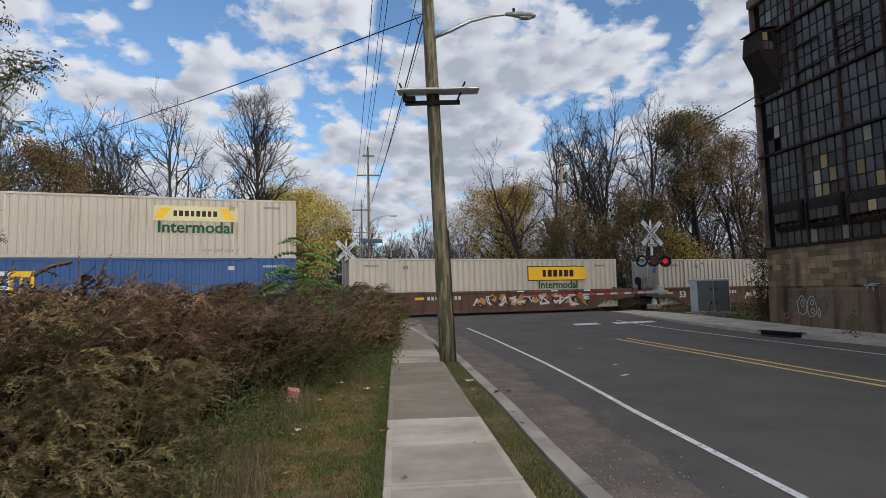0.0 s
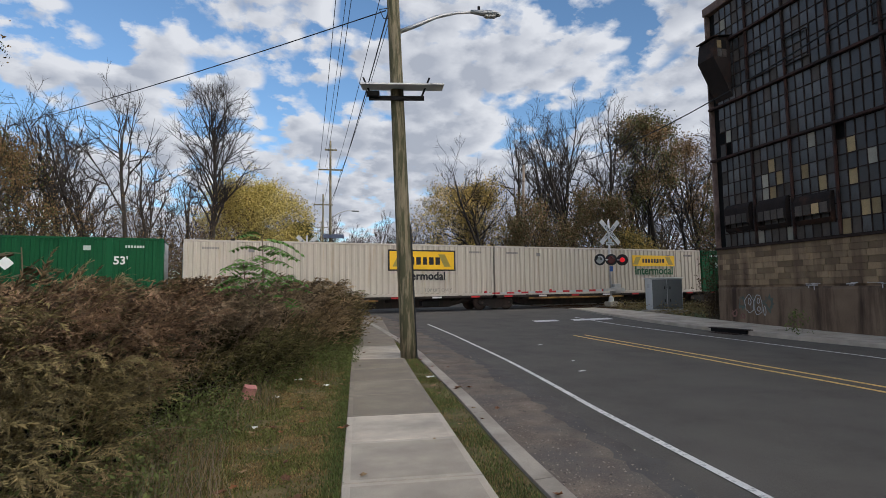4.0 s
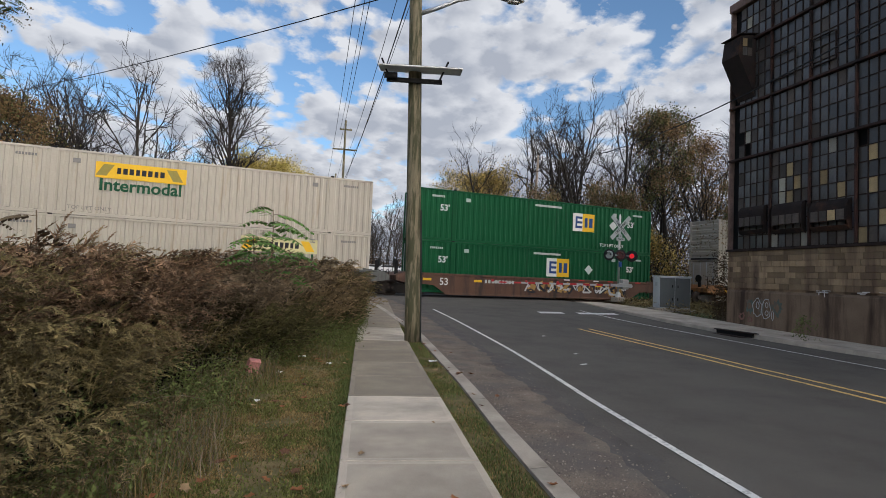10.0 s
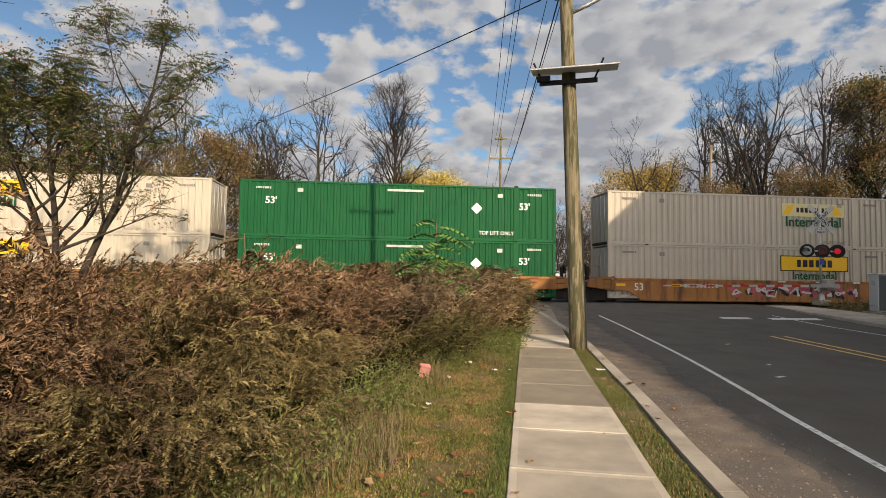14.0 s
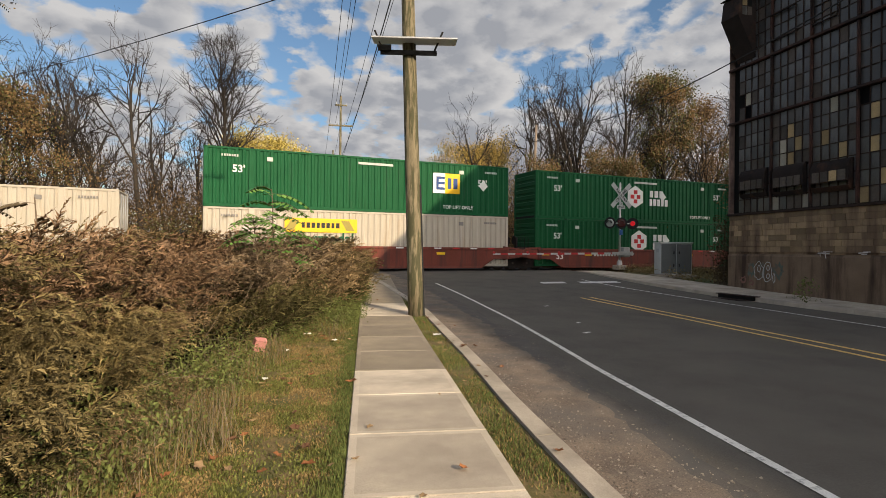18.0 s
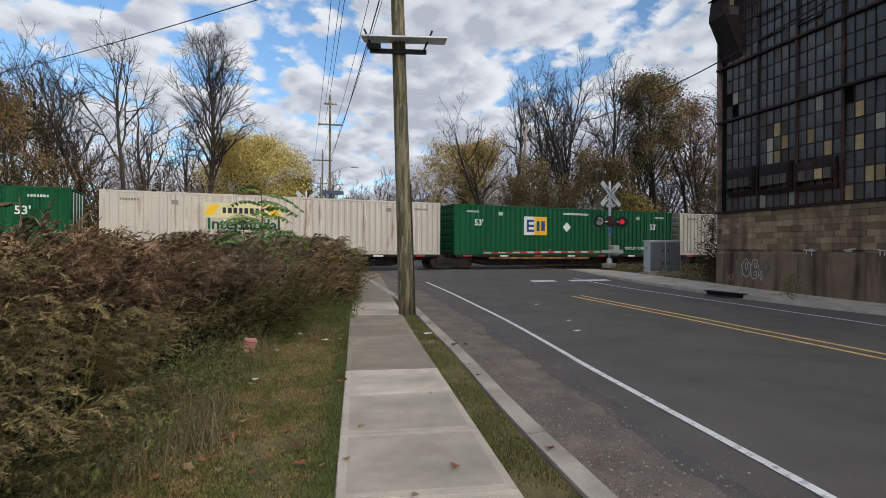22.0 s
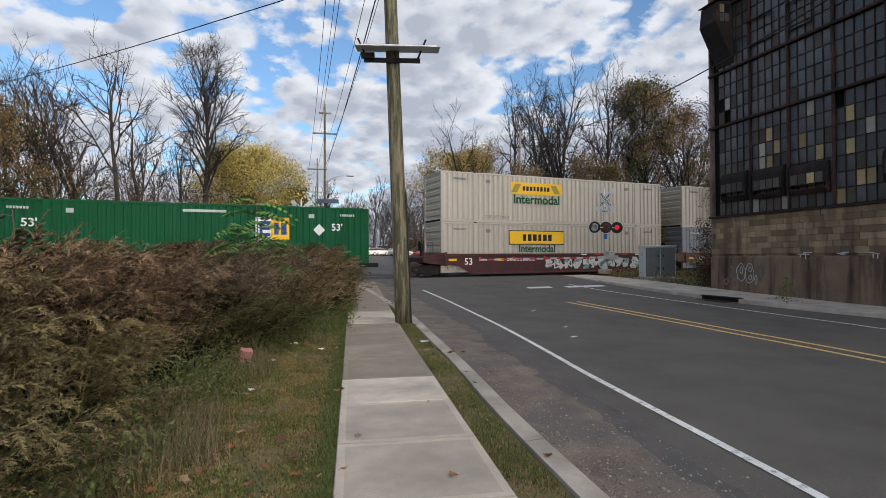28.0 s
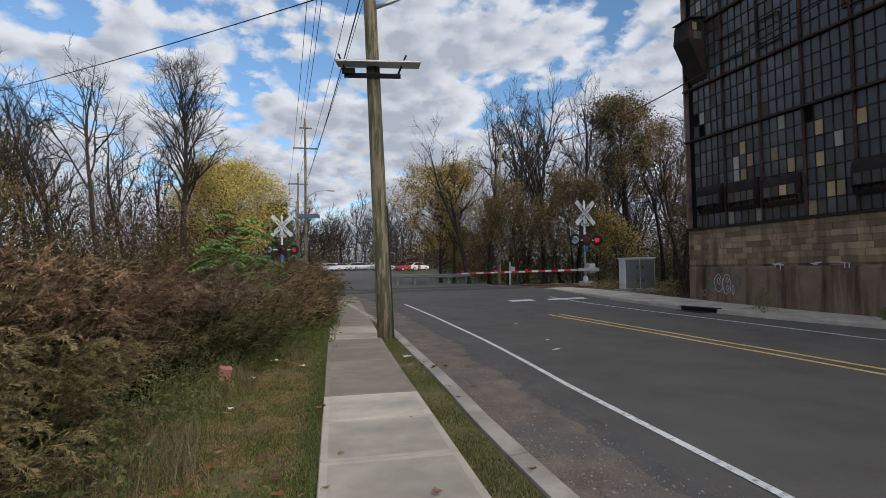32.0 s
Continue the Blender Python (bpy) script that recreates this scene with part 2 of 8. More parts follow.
# ---- materials ----
def surface(name, color, rough=0.8, metal=0.0, vary=0.15, scale=6.0, fine=60.0, bump=0.15, dirt=None, dirt_at=0.6, spec=0.22,
            streak=False, per_object=0.0, per_island=0.0, stretch=(1, 1, 1), edge=0.08, stains=None):
    """A procedural surface: a colour that wanders at two scales, an optional second colour in stains, and fine relief."""
    m = bpy.data.materials.new(name)
    m.use_nodes = True
    nt = m.node_tree
    N, L = nt.nodes.new, nt.links.new
    b = nt.nodes["Principled BSDF"]
    b.inputs["Roughness"].default_value, b.inputs["Metallic"].default_value = rough, metal
    b.inputs["Specular IOR Level"].default_value = spec
    co, mp = N("ShaderNodeTexCoord"), N("ShaderNodeMapping")
    mp.inputs["Scale"].default_value = stretch
    L(co.outputs["Object"], mp.inputs["Vector"])
    n1, n2 = N("ShaderNodeTexNoise"), N("ShaderNodeTexNoise")
    n1.inputs["Scale"].default_value, n1.inputs["Detail"].default_value = scale, 5
    n2.inputs["Scale"].default_value, n2.inputs["Detail"].default_value = fine, 4
    L(mp.outputs[0], n1.inputs["Vector"]); L(mp.outputs[0], n2.inputs["Vector"])
    mean = N("ShaderNodeMath"); mean.operation = "ADD"
    L(n1.outputs["Fac"], mean.inputs[0]); L(n2.outputs["Fac"], mean.inputs[1])
    rng = N("ShaderNodeMapRange")
    rng.inputs[1].default_value, rng.inputs[2].default_value = 0.6, 1.4
    rng.inputs[3].default_value, rng.inputs[4].default_value = 1 - vary, 1 + vary
    L(mean.outputs[0], rng.inputs[0])
    level = rng.outputs[0]
    for amount, node, socket in ((per_object, "ShaderNodeObjectInfo", "Random"), (per_island, "ShaderNodeNewGeometry", "Random Per Island")):
        if amount:
            info, r2, mul = N(node), N("ShaderNodeMapRange"), N("ShaderNodeMath")
            r2.inputs[3].default_value, r2.inputs[4].default_value = 1 - amount, 1 + amount
            mul.operation = "MULTIPLY"
            L(info.outputs[socket], r2.inputs[0]); L(r2.outputs[0], mul.inputs[0]); L(level, mul.inputs[1])
            level = mul.outputs[0]
    hsv = N("ShaderNodeHueSaturation")
    hsv.inputs["Color"].default_value = (*color, 1)
    L(level, hsv.inputs["Value"])
    col = hsv.outputs[0]
    if dirt:
        n3 = N("ShaderNodeTexNoise")
        n3.inputs["Scale"].default_value, n3.inputs["Detail"].default_value, n3.inputs["Roughness"].default_value = 1.0, 8, 0.62
        mp3 = N("ShaderNodeMapping")
        mp3.inputs["Scale"].default_value = stains or ((2.2, 2.2, 0.28) if streak else (scale * 0.4,) * 3)
        L(co.outputs["Object"], mp3.inputs["Vector"]); L(mp3.outputs[0], n3.inputs["Vector"])
        ramp = N("ShaderNodeMapRange")
        ramp.inputs[1].default_value, ramp.inputs[2].default_value = dirt_at - edge, dirt_at + edge
        L(n3.outputs["Fac"], ramp.inputs[0])
        mix = N("ShaderNodeMix"); mix.data_type = "RGBA"
        mix.inputs[7].default_value = (*dirt, 1)
        L(ramp.outputs[0], mix.inputs[0]); L(col, mix.inputs[6])
        col = mix.outputs[2]
    L(col, b.inputs["Base Color"])
    if bump:
        bp = N("ShaderNodeBump")
        bp.inputs["Strength"].default_value, bp.inputs["Distance"].default_value = bump, 0.01
        L(n2.outputs["Fac"], bp.inputs["Height"]); L(bp.outputs[0], b.inputs["Normal"])
    return m


def glow(name, color, strength):
    m = bpy.data.materials.new(name)
    m.use_nodes = True
    b = m.node_tree.nodes["Principled BSDF"]
    b.inputs["Base Color"].default_value = (*color, 1)
    b.inputs["Emission Color"].default_value, b.inputs["Emission Strength"].default_value = (*color, 1), strength
    return m


def smooth(a, b, x):
    s = min(1.0, max(0.0, (x - a) / (b - a)))
    return s * s * (3 - 2 * s)


def curve_through(points):
    """x as a smooth function of y through a few plan points."""
    ys, xs = [p[1] for p in points], [p[0] for p in points]
    sl = [(xs[min(i + 1, len(xs) - 1)] - xs[max(i - 1, 0)]) / (ys[min(i + 1, len(xs) - 1)] - ys[max(i - 1, 0)]) for i in range(len(xs))]

    def f(y):
        if y <= ys[0]:
            return xs[0] + sl[0] * (y - ys[0])
        if y >= ys[-1]:
            return xs[-1] + sl[-1] * (y - ys[-1])
        i = max(k for k in range(len(ys)) if ys[k] <= y)
        i = min(i, len(ys) - 2)
        h = ys[i + 1] - ys[i]
        s = (y - ys[i]) / h
        return (xs[i] * (2 * s**3 - 3 * s * s + 1) + xs[i + 1] * (3 * s * s - 2 * s**3)
                + h * (sl[i] * (s**3 - 2 * s * s + s) + sl[i + 1] * (s**3 - s * s)))
    return f

M_ground = surface("rough_ground", (0.085, 0.075, 0.04), 0.95, vary=0.45, scale=0.8, fine=14, bump=0.6, dirt=(0.06, 0.085, 0.025), dirt_at=0.52)
M_lawn = surface("lawn_soil", (0.150, 0.112, 0.052), 0.95, vary=0.5, scale=5, fine=70, bump=0.8, dirt=(0.085, 0.092, 0.032), dirt_at=0.54)
M_asphalt = surface("asphalt", (0.093, 0.083, 0.072), 0.9, vary=0.38, scale=1.1, fine=75, bump=0.6, dirt=(0.114, 0.102, 0.088), dirt_at=0.56, spec=0.3, edge=0.14)
M_gritty = surface("gritty_asphalt", (0.165, 0.130, 0.104), 0.95, vary=0.6, scale=2.5, fine=70, bump=0.8, dirt=(0.125, 0.112, 0.103), dirt_at=0.57, edge=0.12)
M_gritty2 = surface("thin_grit_asphalt", (0.108, 0.096, 0.086), 0.95, vary=0.5, scale=2.5, fine=75, bump=0.45, dirt=(0.088, 0.085, 0.082), dirt_at=0.55, edge=0.12)
M_concrete = surface("pavement_concrete", (0.50, 0.435, 0.35), 0.9, vary=0.3, scale=2.2, fine=90, bump=0.25, dirt=(0.27, 0.23, 0.19), dirt_at=0.58, per_object=0.17, edge=0.15)
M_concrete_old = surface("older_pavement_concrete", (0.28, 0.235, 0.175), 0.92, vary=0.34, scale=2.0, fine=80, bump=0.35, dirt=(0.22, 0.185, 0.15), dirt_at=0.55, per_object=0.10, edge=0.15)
M_concrete_rim = surface("trowelled_slab_rim", (0.55, 0.48, 0.39), 0.9, vary=0.22, scale=2.2, fine=90, bump=0.12, dirt=(0.33, 0.28, 0.22), dirt_at=0.6, per_object=0.10, edge=0.15)
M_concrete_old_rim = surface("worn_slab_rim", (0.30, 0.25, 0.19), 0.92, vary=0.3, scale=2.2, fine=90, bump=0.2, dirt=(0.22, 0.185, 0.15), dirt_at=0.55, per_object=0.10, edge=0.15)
M_joint = surface("joint_dirt", (0.10, 0.083, 0.062), 0.95, vary=0.4, scale=6, fine=50)
M_curb = surface("curb_concrete", (0.40, 0.35, 0.29), 0.92, vary=0.2, scale=3, fine=80, bump=0.35, dirt=(0.25, 0.22, 0.18), dirt_at=0.55, edge=0.12)
M_white = surface("road_paint_white", (0.70, 0.69, 0.66), 0.85, vary=0.25, scale=4, fine=120, bump=0.1, dirt=(0.24, 0.235, 0.225), dirt_at=0.60, stains=(14, 14, 14))
M_yellow = surface("road_paint_yellow", (0.74, 0.49, 0.17), 0.85, vary=0.25, scale=4, fine=120, bump=0.1, dirt=(0.2, 0.15, 0.08), dirt_at=0.61, stains=(14, 14, 14))
M_rust = surface("rail_rust", (0.12, 0.07, 0.045), 0.7, metal=0.3, vary=0.2, scale=5, fine=50)
M_railtop = surface("rail_steel", (0.5, 0.49, 0.47), 0.35, metal=0.9, vary=0.08, scale=5, fine=50, bump=0.02)
M_ballast = surface("ballast", (0.16, 0.14, 0.12), 0.95, vary=0.6, scale=9, fine=30, bump=1.0)
M_sleeper = surface("sleeper_wood", (0.075, 0.058, 0.045), 0.9, vary=0.3, scale=8, fine=40, per_object=0.2)

TRACK_Y, RAIL_Z = 29.35, 0.40


def elevation(x, y):
    """The height of the land: it rises a little to the railway and again beyond it."""
    return 0.40 * smooth(8, 26, y) + 1.8 * smooth(40, 125, y)


def road_z(x, y):
    return elevation(x, y) - 0.10 * (1 - smooth(17, 26, y))


# plan lines of the road, x over y
kerb_x = curve_through([(-3.5, -22), (-0.05, -8), (1.78, 0), (2.55, 3.36), (2.82, 4.54), (3.10, 5.63), (3.54, 7.28), (4.08, 9.6), (4.55, 11.7), (4.90, 13.4), (5.28, 16.4), (5.72, 20), (5.95, 22.5), (6.4, 26.5), (9.2, 38), (14, 60), (26, 110), (46, 180)])
line_x = curve_through([(-1.5, -22), (1.5, -8), (3.2, 0), (3.90, 2.48), (4.25, 3.77), (4.53, 4.8), (4.97, 6.4), (5.32, 7.55), (5.80, 9.2), (6.33, 11.3), (6.85, 13.85), (7.47, 17.3), (7.87, 20.3), (8.5, 26.5), (10.7, 38), (15.5, 60), (27.5, 110), (47, 180)])
yellow_x = curve_through([(5.0, -22), (7.5, -8), (8.7, 0), (9.80, 5.0), (10.10, 6.3), (10.44, 8.0), (10.76, 9.7), (10.93, 11.2), (11.07, 13), (11.15, 14.6), (11.7, 20), (12.5, 26.5), (15.2, 38), (20, 60), (31.5, 110), (50, 180)])
far_x = curve_through([(9.5, -22), (11.9, -8), (12.9, 0), (13.85, 7.1), (14.12, 8), (14.42, 9.5), (14.68, 11.4), (14.78, 13), (14.85, 14.8), (14.98, 17.8), (15.6, 22), (16.8, 26.5), (20.3, 38), (25, 60), (35.5, 110), (53, 180)])
right_x = curve_through([(11.4, -22), (14.2, -8), (15.5, 0), (16.05, 6.5), (16.2, 10), (16.35, 14), (16.9, 18), (17.7, 22), (19.2, 26.5), (21.8, 38), (26.5, 60), (37, 110), (54.5, 180)])


def ribbon(y0, y1, step, left, right, z, across=1):
    """A strip of the ground between two plan lines."""
    g = Geo()
    n = max(2, int((y1 - y0) / step) + 1)
    for i in range(n):
        y = y0 + (y1 - y0) * i / (n - 1)
        for k in range(across + 1):
            x = left(y) + (right(y) - left(y)) * k / across
            g.v.append((x, y, z(x, y)))
    w = across + 1
    g.f = [(i * w + k, i * w + k + 1, (i + 1) * w + k + 1, (i + 1) * w + k) for i in range(n - 1) for k in range(across)]
    return g


def build_ground():
    xs = sorted(set([-1500, -900, -500, -300, -200, -140, 140, 200, 300, 500, 900, 1500] + list(range(-100, 121, 10)) + list(range(-20, 31, 2))))
    ys = sorted(set([-900, -500, -250, -120, -60, 180, 220, 300, 420, 600, 900, 1400] + list(range(-40, 161, 5)) + list(range(0, 41, 1))))
    vs = []
    for y in ys:
        for x in xs:
            z = elevation(x, y) - 0.16
            if kerb_x(y) - 3.5 > x and y < 27.5:
                z += 0.08 * noise.noise((x * 0.3, y * 0.3, 0.0)) + 0.08
            vs.append((x, y, z))
    w = len(xs)
    fs = [(j * w + i, j * w + i + 1, (j + 1) * w + i + 1, (j + 1) * w + i) for j in range(len(ys) - 1) for i in range(w - 1)]
    solid("ground", big_mesh("ground", vs, fs, M_ground), None, "rough weedy ground of soil and dead grass", "ground", kind="structure")


build_ground()


def build_road():
    solid("road", ribbon(-22, 175, 1.0, lambda y: kerb_x(y) - 0.05, lambda y: right_x(y) + 0.05, lambda x, y: road_z(x, y), 8), M_asphalt,
          "dark grey worn asphalt road curving to the railway crossing", "road", kind="structure")
    lift = lambda d: (lambda x, y: road_z(x, y) + d)
    for k, (reach, lift_) in enumerate(((0.74, 0.003), (0.55, 0.005))):
        solid("road_shoulder", ribbon(-22, 26, 0.12, lambda y: kerb_x(y) - 0.02, lambda y: kerb_x(y) + reach * (line_x(y) - kerb_x(y)) + 0.22 * noise.noise((y * 0.5, 3, k)) + 0.16 * noise.noise((y * 2.3, 5, k)) + 0.08 * noise.noise((y * 6.0, 7, k)), lift(lift_), 3),
              M_gritty if k else M_gritty2, "gravelly brown road shoulder beside the kerb", "road shoulder", kind="structure")
    # edge lines and the double centre line
    solid("edge_line", ribbon(-22, 20.2, 0.4, lambda y: line_x(y) - 0.048, lambda y: line_x(y) + 0.048, lift(0.009)), M_white, "white painted edge line on asphalt", "road marking", kind="structure")
    solid("edge_line", ribbon(-22, 20.8, 0.4, lambda y: far_x(y) - 0.048, lambda y: far_x(y) + 0.048, lift(0.009)), M_white, "white painted edge line on asphalt", "road marking", kind="structure")
    for d in (-0.21, 0.21):
        solid("centre_line", ribbon(-22, 14.9, 0.4, lambda y: yellow_x(y) + d - 0.06, lambda y: yellow_x(y) + d + 0.06, lift(0.009)), M_yellow, "yellow painted double centre line", "road marking", kind="structure")
    for x0, x1, y in ((12.5, 13.7, 19.75), (14.4, 16.5, 19.65)):
        solid("stop_line", ribbon(y - 0.3, y + 0.3, 0.3, lambda yy: x0 + (yy - y) * 0.3, lambda yy: x1 + (yy - y) * 0.3, lift(0.009)), M_white, "worn white painted stop line", "road marking", kind="structure")


build_road()

# the pavement runs along its own axis: s ahead, n to the right
WALK_D = Vector((0.247, 1.0, 0)).normalized()
WALK_N = Vector((WALK_D.y, -WALK_D.x, 0))


def on_walk(s, n, z=0.0):
    p = WALK_D * s + WALK_N * n
    return Vector((p.x, p.y, elevation(p.x, p.y) + z))


def build_pavement():
    top = thing("pavement", "pale concrete pavement of scored slabs", "pavement", kind="structure")
    bed = Geo()
    bed.v = [on_walk(s, n, -0.009) for s in range(-20, 29) for n in (-0.12, 1.06)]
    bed.f = [(2 * i, 2 * i + 1, 2 * i + 3, 2 * i + 2) for i in range(48)]
    part("bed", bed, M_joint, top)
    joints = [4.66 - 1.21 * i for i in range(19, 0, -1)] + [4.66, 5.91, 7.09, 8.44, 9.8, 11.15, 12.5, 13.65, 14.85] + [14.85 + 1.2 * i for i in range(1, 11)]
    for k, (a, b) in enumerate(zip(joints, joints[1:])):
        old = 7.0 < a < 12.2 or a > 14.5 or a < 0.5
        g = Geo()
        rim = 0.07
        vs = []
        for z, e in ((-0.10, 0.0), (-0.010, 0.0), (0.0, 0.008), (-0.0015, rim), (-0.0015, rim + 0.006)):
            for s, n in ((a + 0.006 + e, -0.13 + e), (b - 0.006 - e, -0.13 + e), (b - 0.006 - e, 1.07 - e), (a + 0.006 + e, 1.07 - e)):
                vs.append(on_walk(s, n, z))
        g.add(vs, [(16, 17, 18, 19)] + [(q + i, q + (i + 1) % 4, q + 4 + (i + 1) % 4, q + 4 + i) for q in (0, 4, 8, 12) for i in range(4)])
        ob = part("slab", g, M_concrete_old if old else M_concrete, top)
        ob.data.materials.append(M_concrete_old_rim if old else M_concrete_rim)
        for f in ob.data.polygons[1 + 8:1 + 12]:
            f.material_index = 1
    # kerb stones
    kerb = thing("kerb", "pale worn concrete kerb along the road", "kerb", kind="structure")
    for i in range(18):
        y0, y1 = -18 + i * 2.44, -18 + (i + 1) * 2.44 - 0.012
        g = Geo()
        vs = []
        for y in (y0, (y0 + y1) / 2, y1):
            x = kerb_x(y)
            z = elevation(x, y)
            vs += [(x - 0.22, y, z - 0.2), (x - 0.22, y, z + 0.005), (x - 0.03, y, z + 0.005), (x, y, z - 0.02), (x + 0.02, y, z - 0.2)]
        g.add(vs, [(k * 5 + j, k * 5 + (j + 1) % 5, k * 5 + 5 + (j + 1) % 5, k * 5 + 5 + j) for k in (0, 1) for j in range(5)] + [(4, 3, 2, 1, 0), (10, 11, 12, 13, 14)])
        part("kerb_stone", g, M_curb, kerb)
    lawn = ribbon(-22, 27, 0.6, lambda y: kerb_x(y) - 3.9 - 0.3 * noise.noise((y * 0.4, 0, 7)) - max(0, 4 - y) * 0.6, lambda y: kerb_x(y) - 0.22, lambda x, y: elevation(x, y) - 0.03, 4)
    solid("verge", lawn, M_lawn, "grassy verge of soil and thin turf beside the pavement", "ground", kind="structure")
    # the far pavement under the factory wall
    far = thing("far_pavement", "pale concrete pavement below the factory wall", "pavement", kind="structure")
    part("slab", ribbon(-22, 26.6, 0.7, lambda y: right_x(y) + 0.15, lambda y: max(right_x(y) + 1.9, min(wall_x(y), right_x(y) + 4)), lambda x, y: elevation(x, y) + 0.03, 3), M_concrete, far)
    k2 = thing("far_kerb", "pale concrete kerb on the factory side", "kerb", kind="structure")
    for i in range(20):
        y0, y1 = -22 + i * 2.43, -22 + (i + 1) * 2.43 - 0.012
        g = Geo()
        vs = []
        for y in (y0, (y0 + y1) / 2, y1):
            x, z = right_x(y), elevation(right_x(y), y)
            vs += [(x + 0.16, y, z - 0.2), (x + 0.16, y, z + 0.035), (x + 0.03, y, z + 0.035), (x, y, z + 0.01), (x - 0.02, y, z - 0.2)]
        g.add(vs, [(k * 5 + j, k * 5 + (j + 1) % 5, k * 5 + 5 + (j + 1) % 5, k * 5 + 5 + j) for k in (0, 1) for j in range(5)] + [(4, 3, 2, 1, 0), (10, 11, 12, 13, 14)])
        part("kerb_stone", g, M_curb, k2)


def wall_x(y):
    """The factory's street front."""
    return 19.3 + 0.16 * (y - 16)


build_pavement()


def build_railway():
    for k, yc in enumerate((TRACK_Y, TRACK_Y + 4.3)):
        bed = Geo()
        sec = [(yc - 2.6, RAIL_Z - 0.5), (yc - 1.5, RAIL_Z - 0.19), (yc + 1.5, RAIL_Z - 0.19), (yc + 2.6, RAIL_Z - 0.5)]
        for x0, x1 in ((-260, 6.5), (19.5, 300)):
            bed.prism(sec, "x", x0, x1)
        solid("ballast_bed", bed, M_ballast, "grey-brown crushed stone ballast under the rails", "ballast", kind="structure")
        tr = thing("railway_track", "rusty rails on timber sleepers", "railway track", kind="structure")
        for d in (-0.7175, 0.7175):
            g = Geo()
            y = yc + d
            g.prism([(y - 0.07, RAIL_Z - 0.17), (y + 0.07, RAIL_Z - 0.17), (y + 0.012, RAIL_Z - 0.13), (y + 0.012, RAIL_Z - 0.04), (y + 0.036, RAIL_Z - 0.03),
                     (y + 0.036, RAIL_Z - 0.004), (y - 0.036, RAIL_Z - 0.004), (y - 0.036, RAIL_Z - 0.03), (y - 0.012, RAIL_Z - 0.04), (y - 0.012, RAIL_Z - 0.13)], "x", -260, 300)
            rail = part("rail", g, M_rust, tr)
            t = Geo().box((20, y, RAIL_Z + 0.001), (560, 0.06, 0.006))
            part("running_face", t, M_railtop, rail)
        me = Geo().box((0, 0, 0), (0.23, 2.6, 0.18), bevel=0.01).mesh("sleeper", M_sleeper)
        for i in range(70):
            x = -18 + i * 0.62
            if 6.3 < x < 19.6:
                continue
            part("sleeper", me, None, tr, m=pose(x, yc, RAIL_Z - 0.26, 0, 0, random.uniform(-1, 1)))
    deck = thing("crossing_deck", "worn dark rubber and asphalt panels between the rails", "level crossing", kind="structure")
    M_deck = surface("crossing_panel", (0.055, 0.053, 0.052), 0.85, vary=0.3, scale=3, fine=60, per_object=0.15)
    for yc in (TRACK_Y, TRACK_Y + 4.3):
        for a, b in ((-1.5, -0.79), (-0.64, 0.64), (0.79, 1.5)):
            for i in range(6):
                x0, x1 = 6.6 + i * 2.15 + 0.3 * (yc - TRACK_Y) * 0.3, 6.6 + (i + 1) * 2.15 - 0.015 + 0.3 * (yc - TRACK_Y) * 0.3
                g = Geo().box(((x0 + x1) / 2, yc + (a + b) / 2, RAIL_Z - 0.045), (x1 - x0, b - a, 0.11), bevel=0.008)
                part("panel", g, M_deck, deck)


build_railway()

# ---- the old factory ----
M_fact_conc = surface("factory_concrete", (0.30, 0.21, 0.135), 0.92, vary=0.25, scale=1.3, fine=40, bump=0.4, dirt=(0.085, 0.055, 0.037), dirt_at=0.51, streak=True, edge=0.1, per_object=0.3)
M_frame = surface("rusty_window_steel", (0.034, 0.022, 0.018), 0.85, metal=0.1, vary=0.4, scale=4, fine=40, bump=0.3)
M_hood = surface("rusted_sheet", (0.022, 0.016, 0.014), 0.85, vary=0.45, scale=2.5, fine=30, bump=0.3, dirt=(0.075, 0.035, 0.02), dirt_at=0.6)
M_rustbar = surface("rusted_window_bar", (0.060, 0.030, 0.024), 0.85, vary=0.5, scale=3, fine=30, bump=0.3, dirt=(0.028, 0.02, 0.018), dirt_at=0.5)
M_block = surface("tan_facing_block", (0.262, 0.188, 0.113), 0.92, vary=0.22, scale=2.5, fine=50, bump=0.35, dirt=(0.12, 0.08, 0.055), dirt_at=0.56, streak=True, edge=0.12, per_object=0.42)
M_plinth = surface("sooty_plinth_concrete", (0.19, 0.135, 0.092), 0.92, vary=0.28, scale=1.3, fine=40, bump=0.35, dirt=(0.055, 0.036, 0.026), dirt_at=0.55, stains=(1.9, 1.9, 0.22), edge=0.10)
M_brickred = surface("parapet_brick", (0.17, 0.118, 0.10), 0.9, vary=0.45, scale=4, fine=40)
M_pane = surface("grimy_glass", (0.068, 0.067, 0.066), 0.38, vary=0.3, scale=1.5, fine=12, bump=0.15, spec=0.6, per_object=0.5, per_island=0.2, dirt=(0.035, 0.03, 0.026), dirt_at=0.56, stains=(3, 3, 0.9))
M_pane_brown = surface("rust_stained_glass", (0.075, 0.062, 0.052), 0.5, vary=0.3, scale=1.5, fine=12, bump=0.06, per_object=0.35)
M_pane_tan = surface("boarded_pane_tan", (0.36, 0.265, 0.14), 0.75, vary=0.25, scale=3, fine=30, per_object=0.35)
M_pane_pale = surface("boarded_pane_pale", (0.36, 0.335, 0.27), 0.7, vary=0.2, scale=3, fine=30, per_object=0.25)
# near black, painted in place of the unlit depth behind openings
M_inner_dark = surface("inner_darkness", (0.008, 0.008, 0.008), 0.95, vary=0.1)
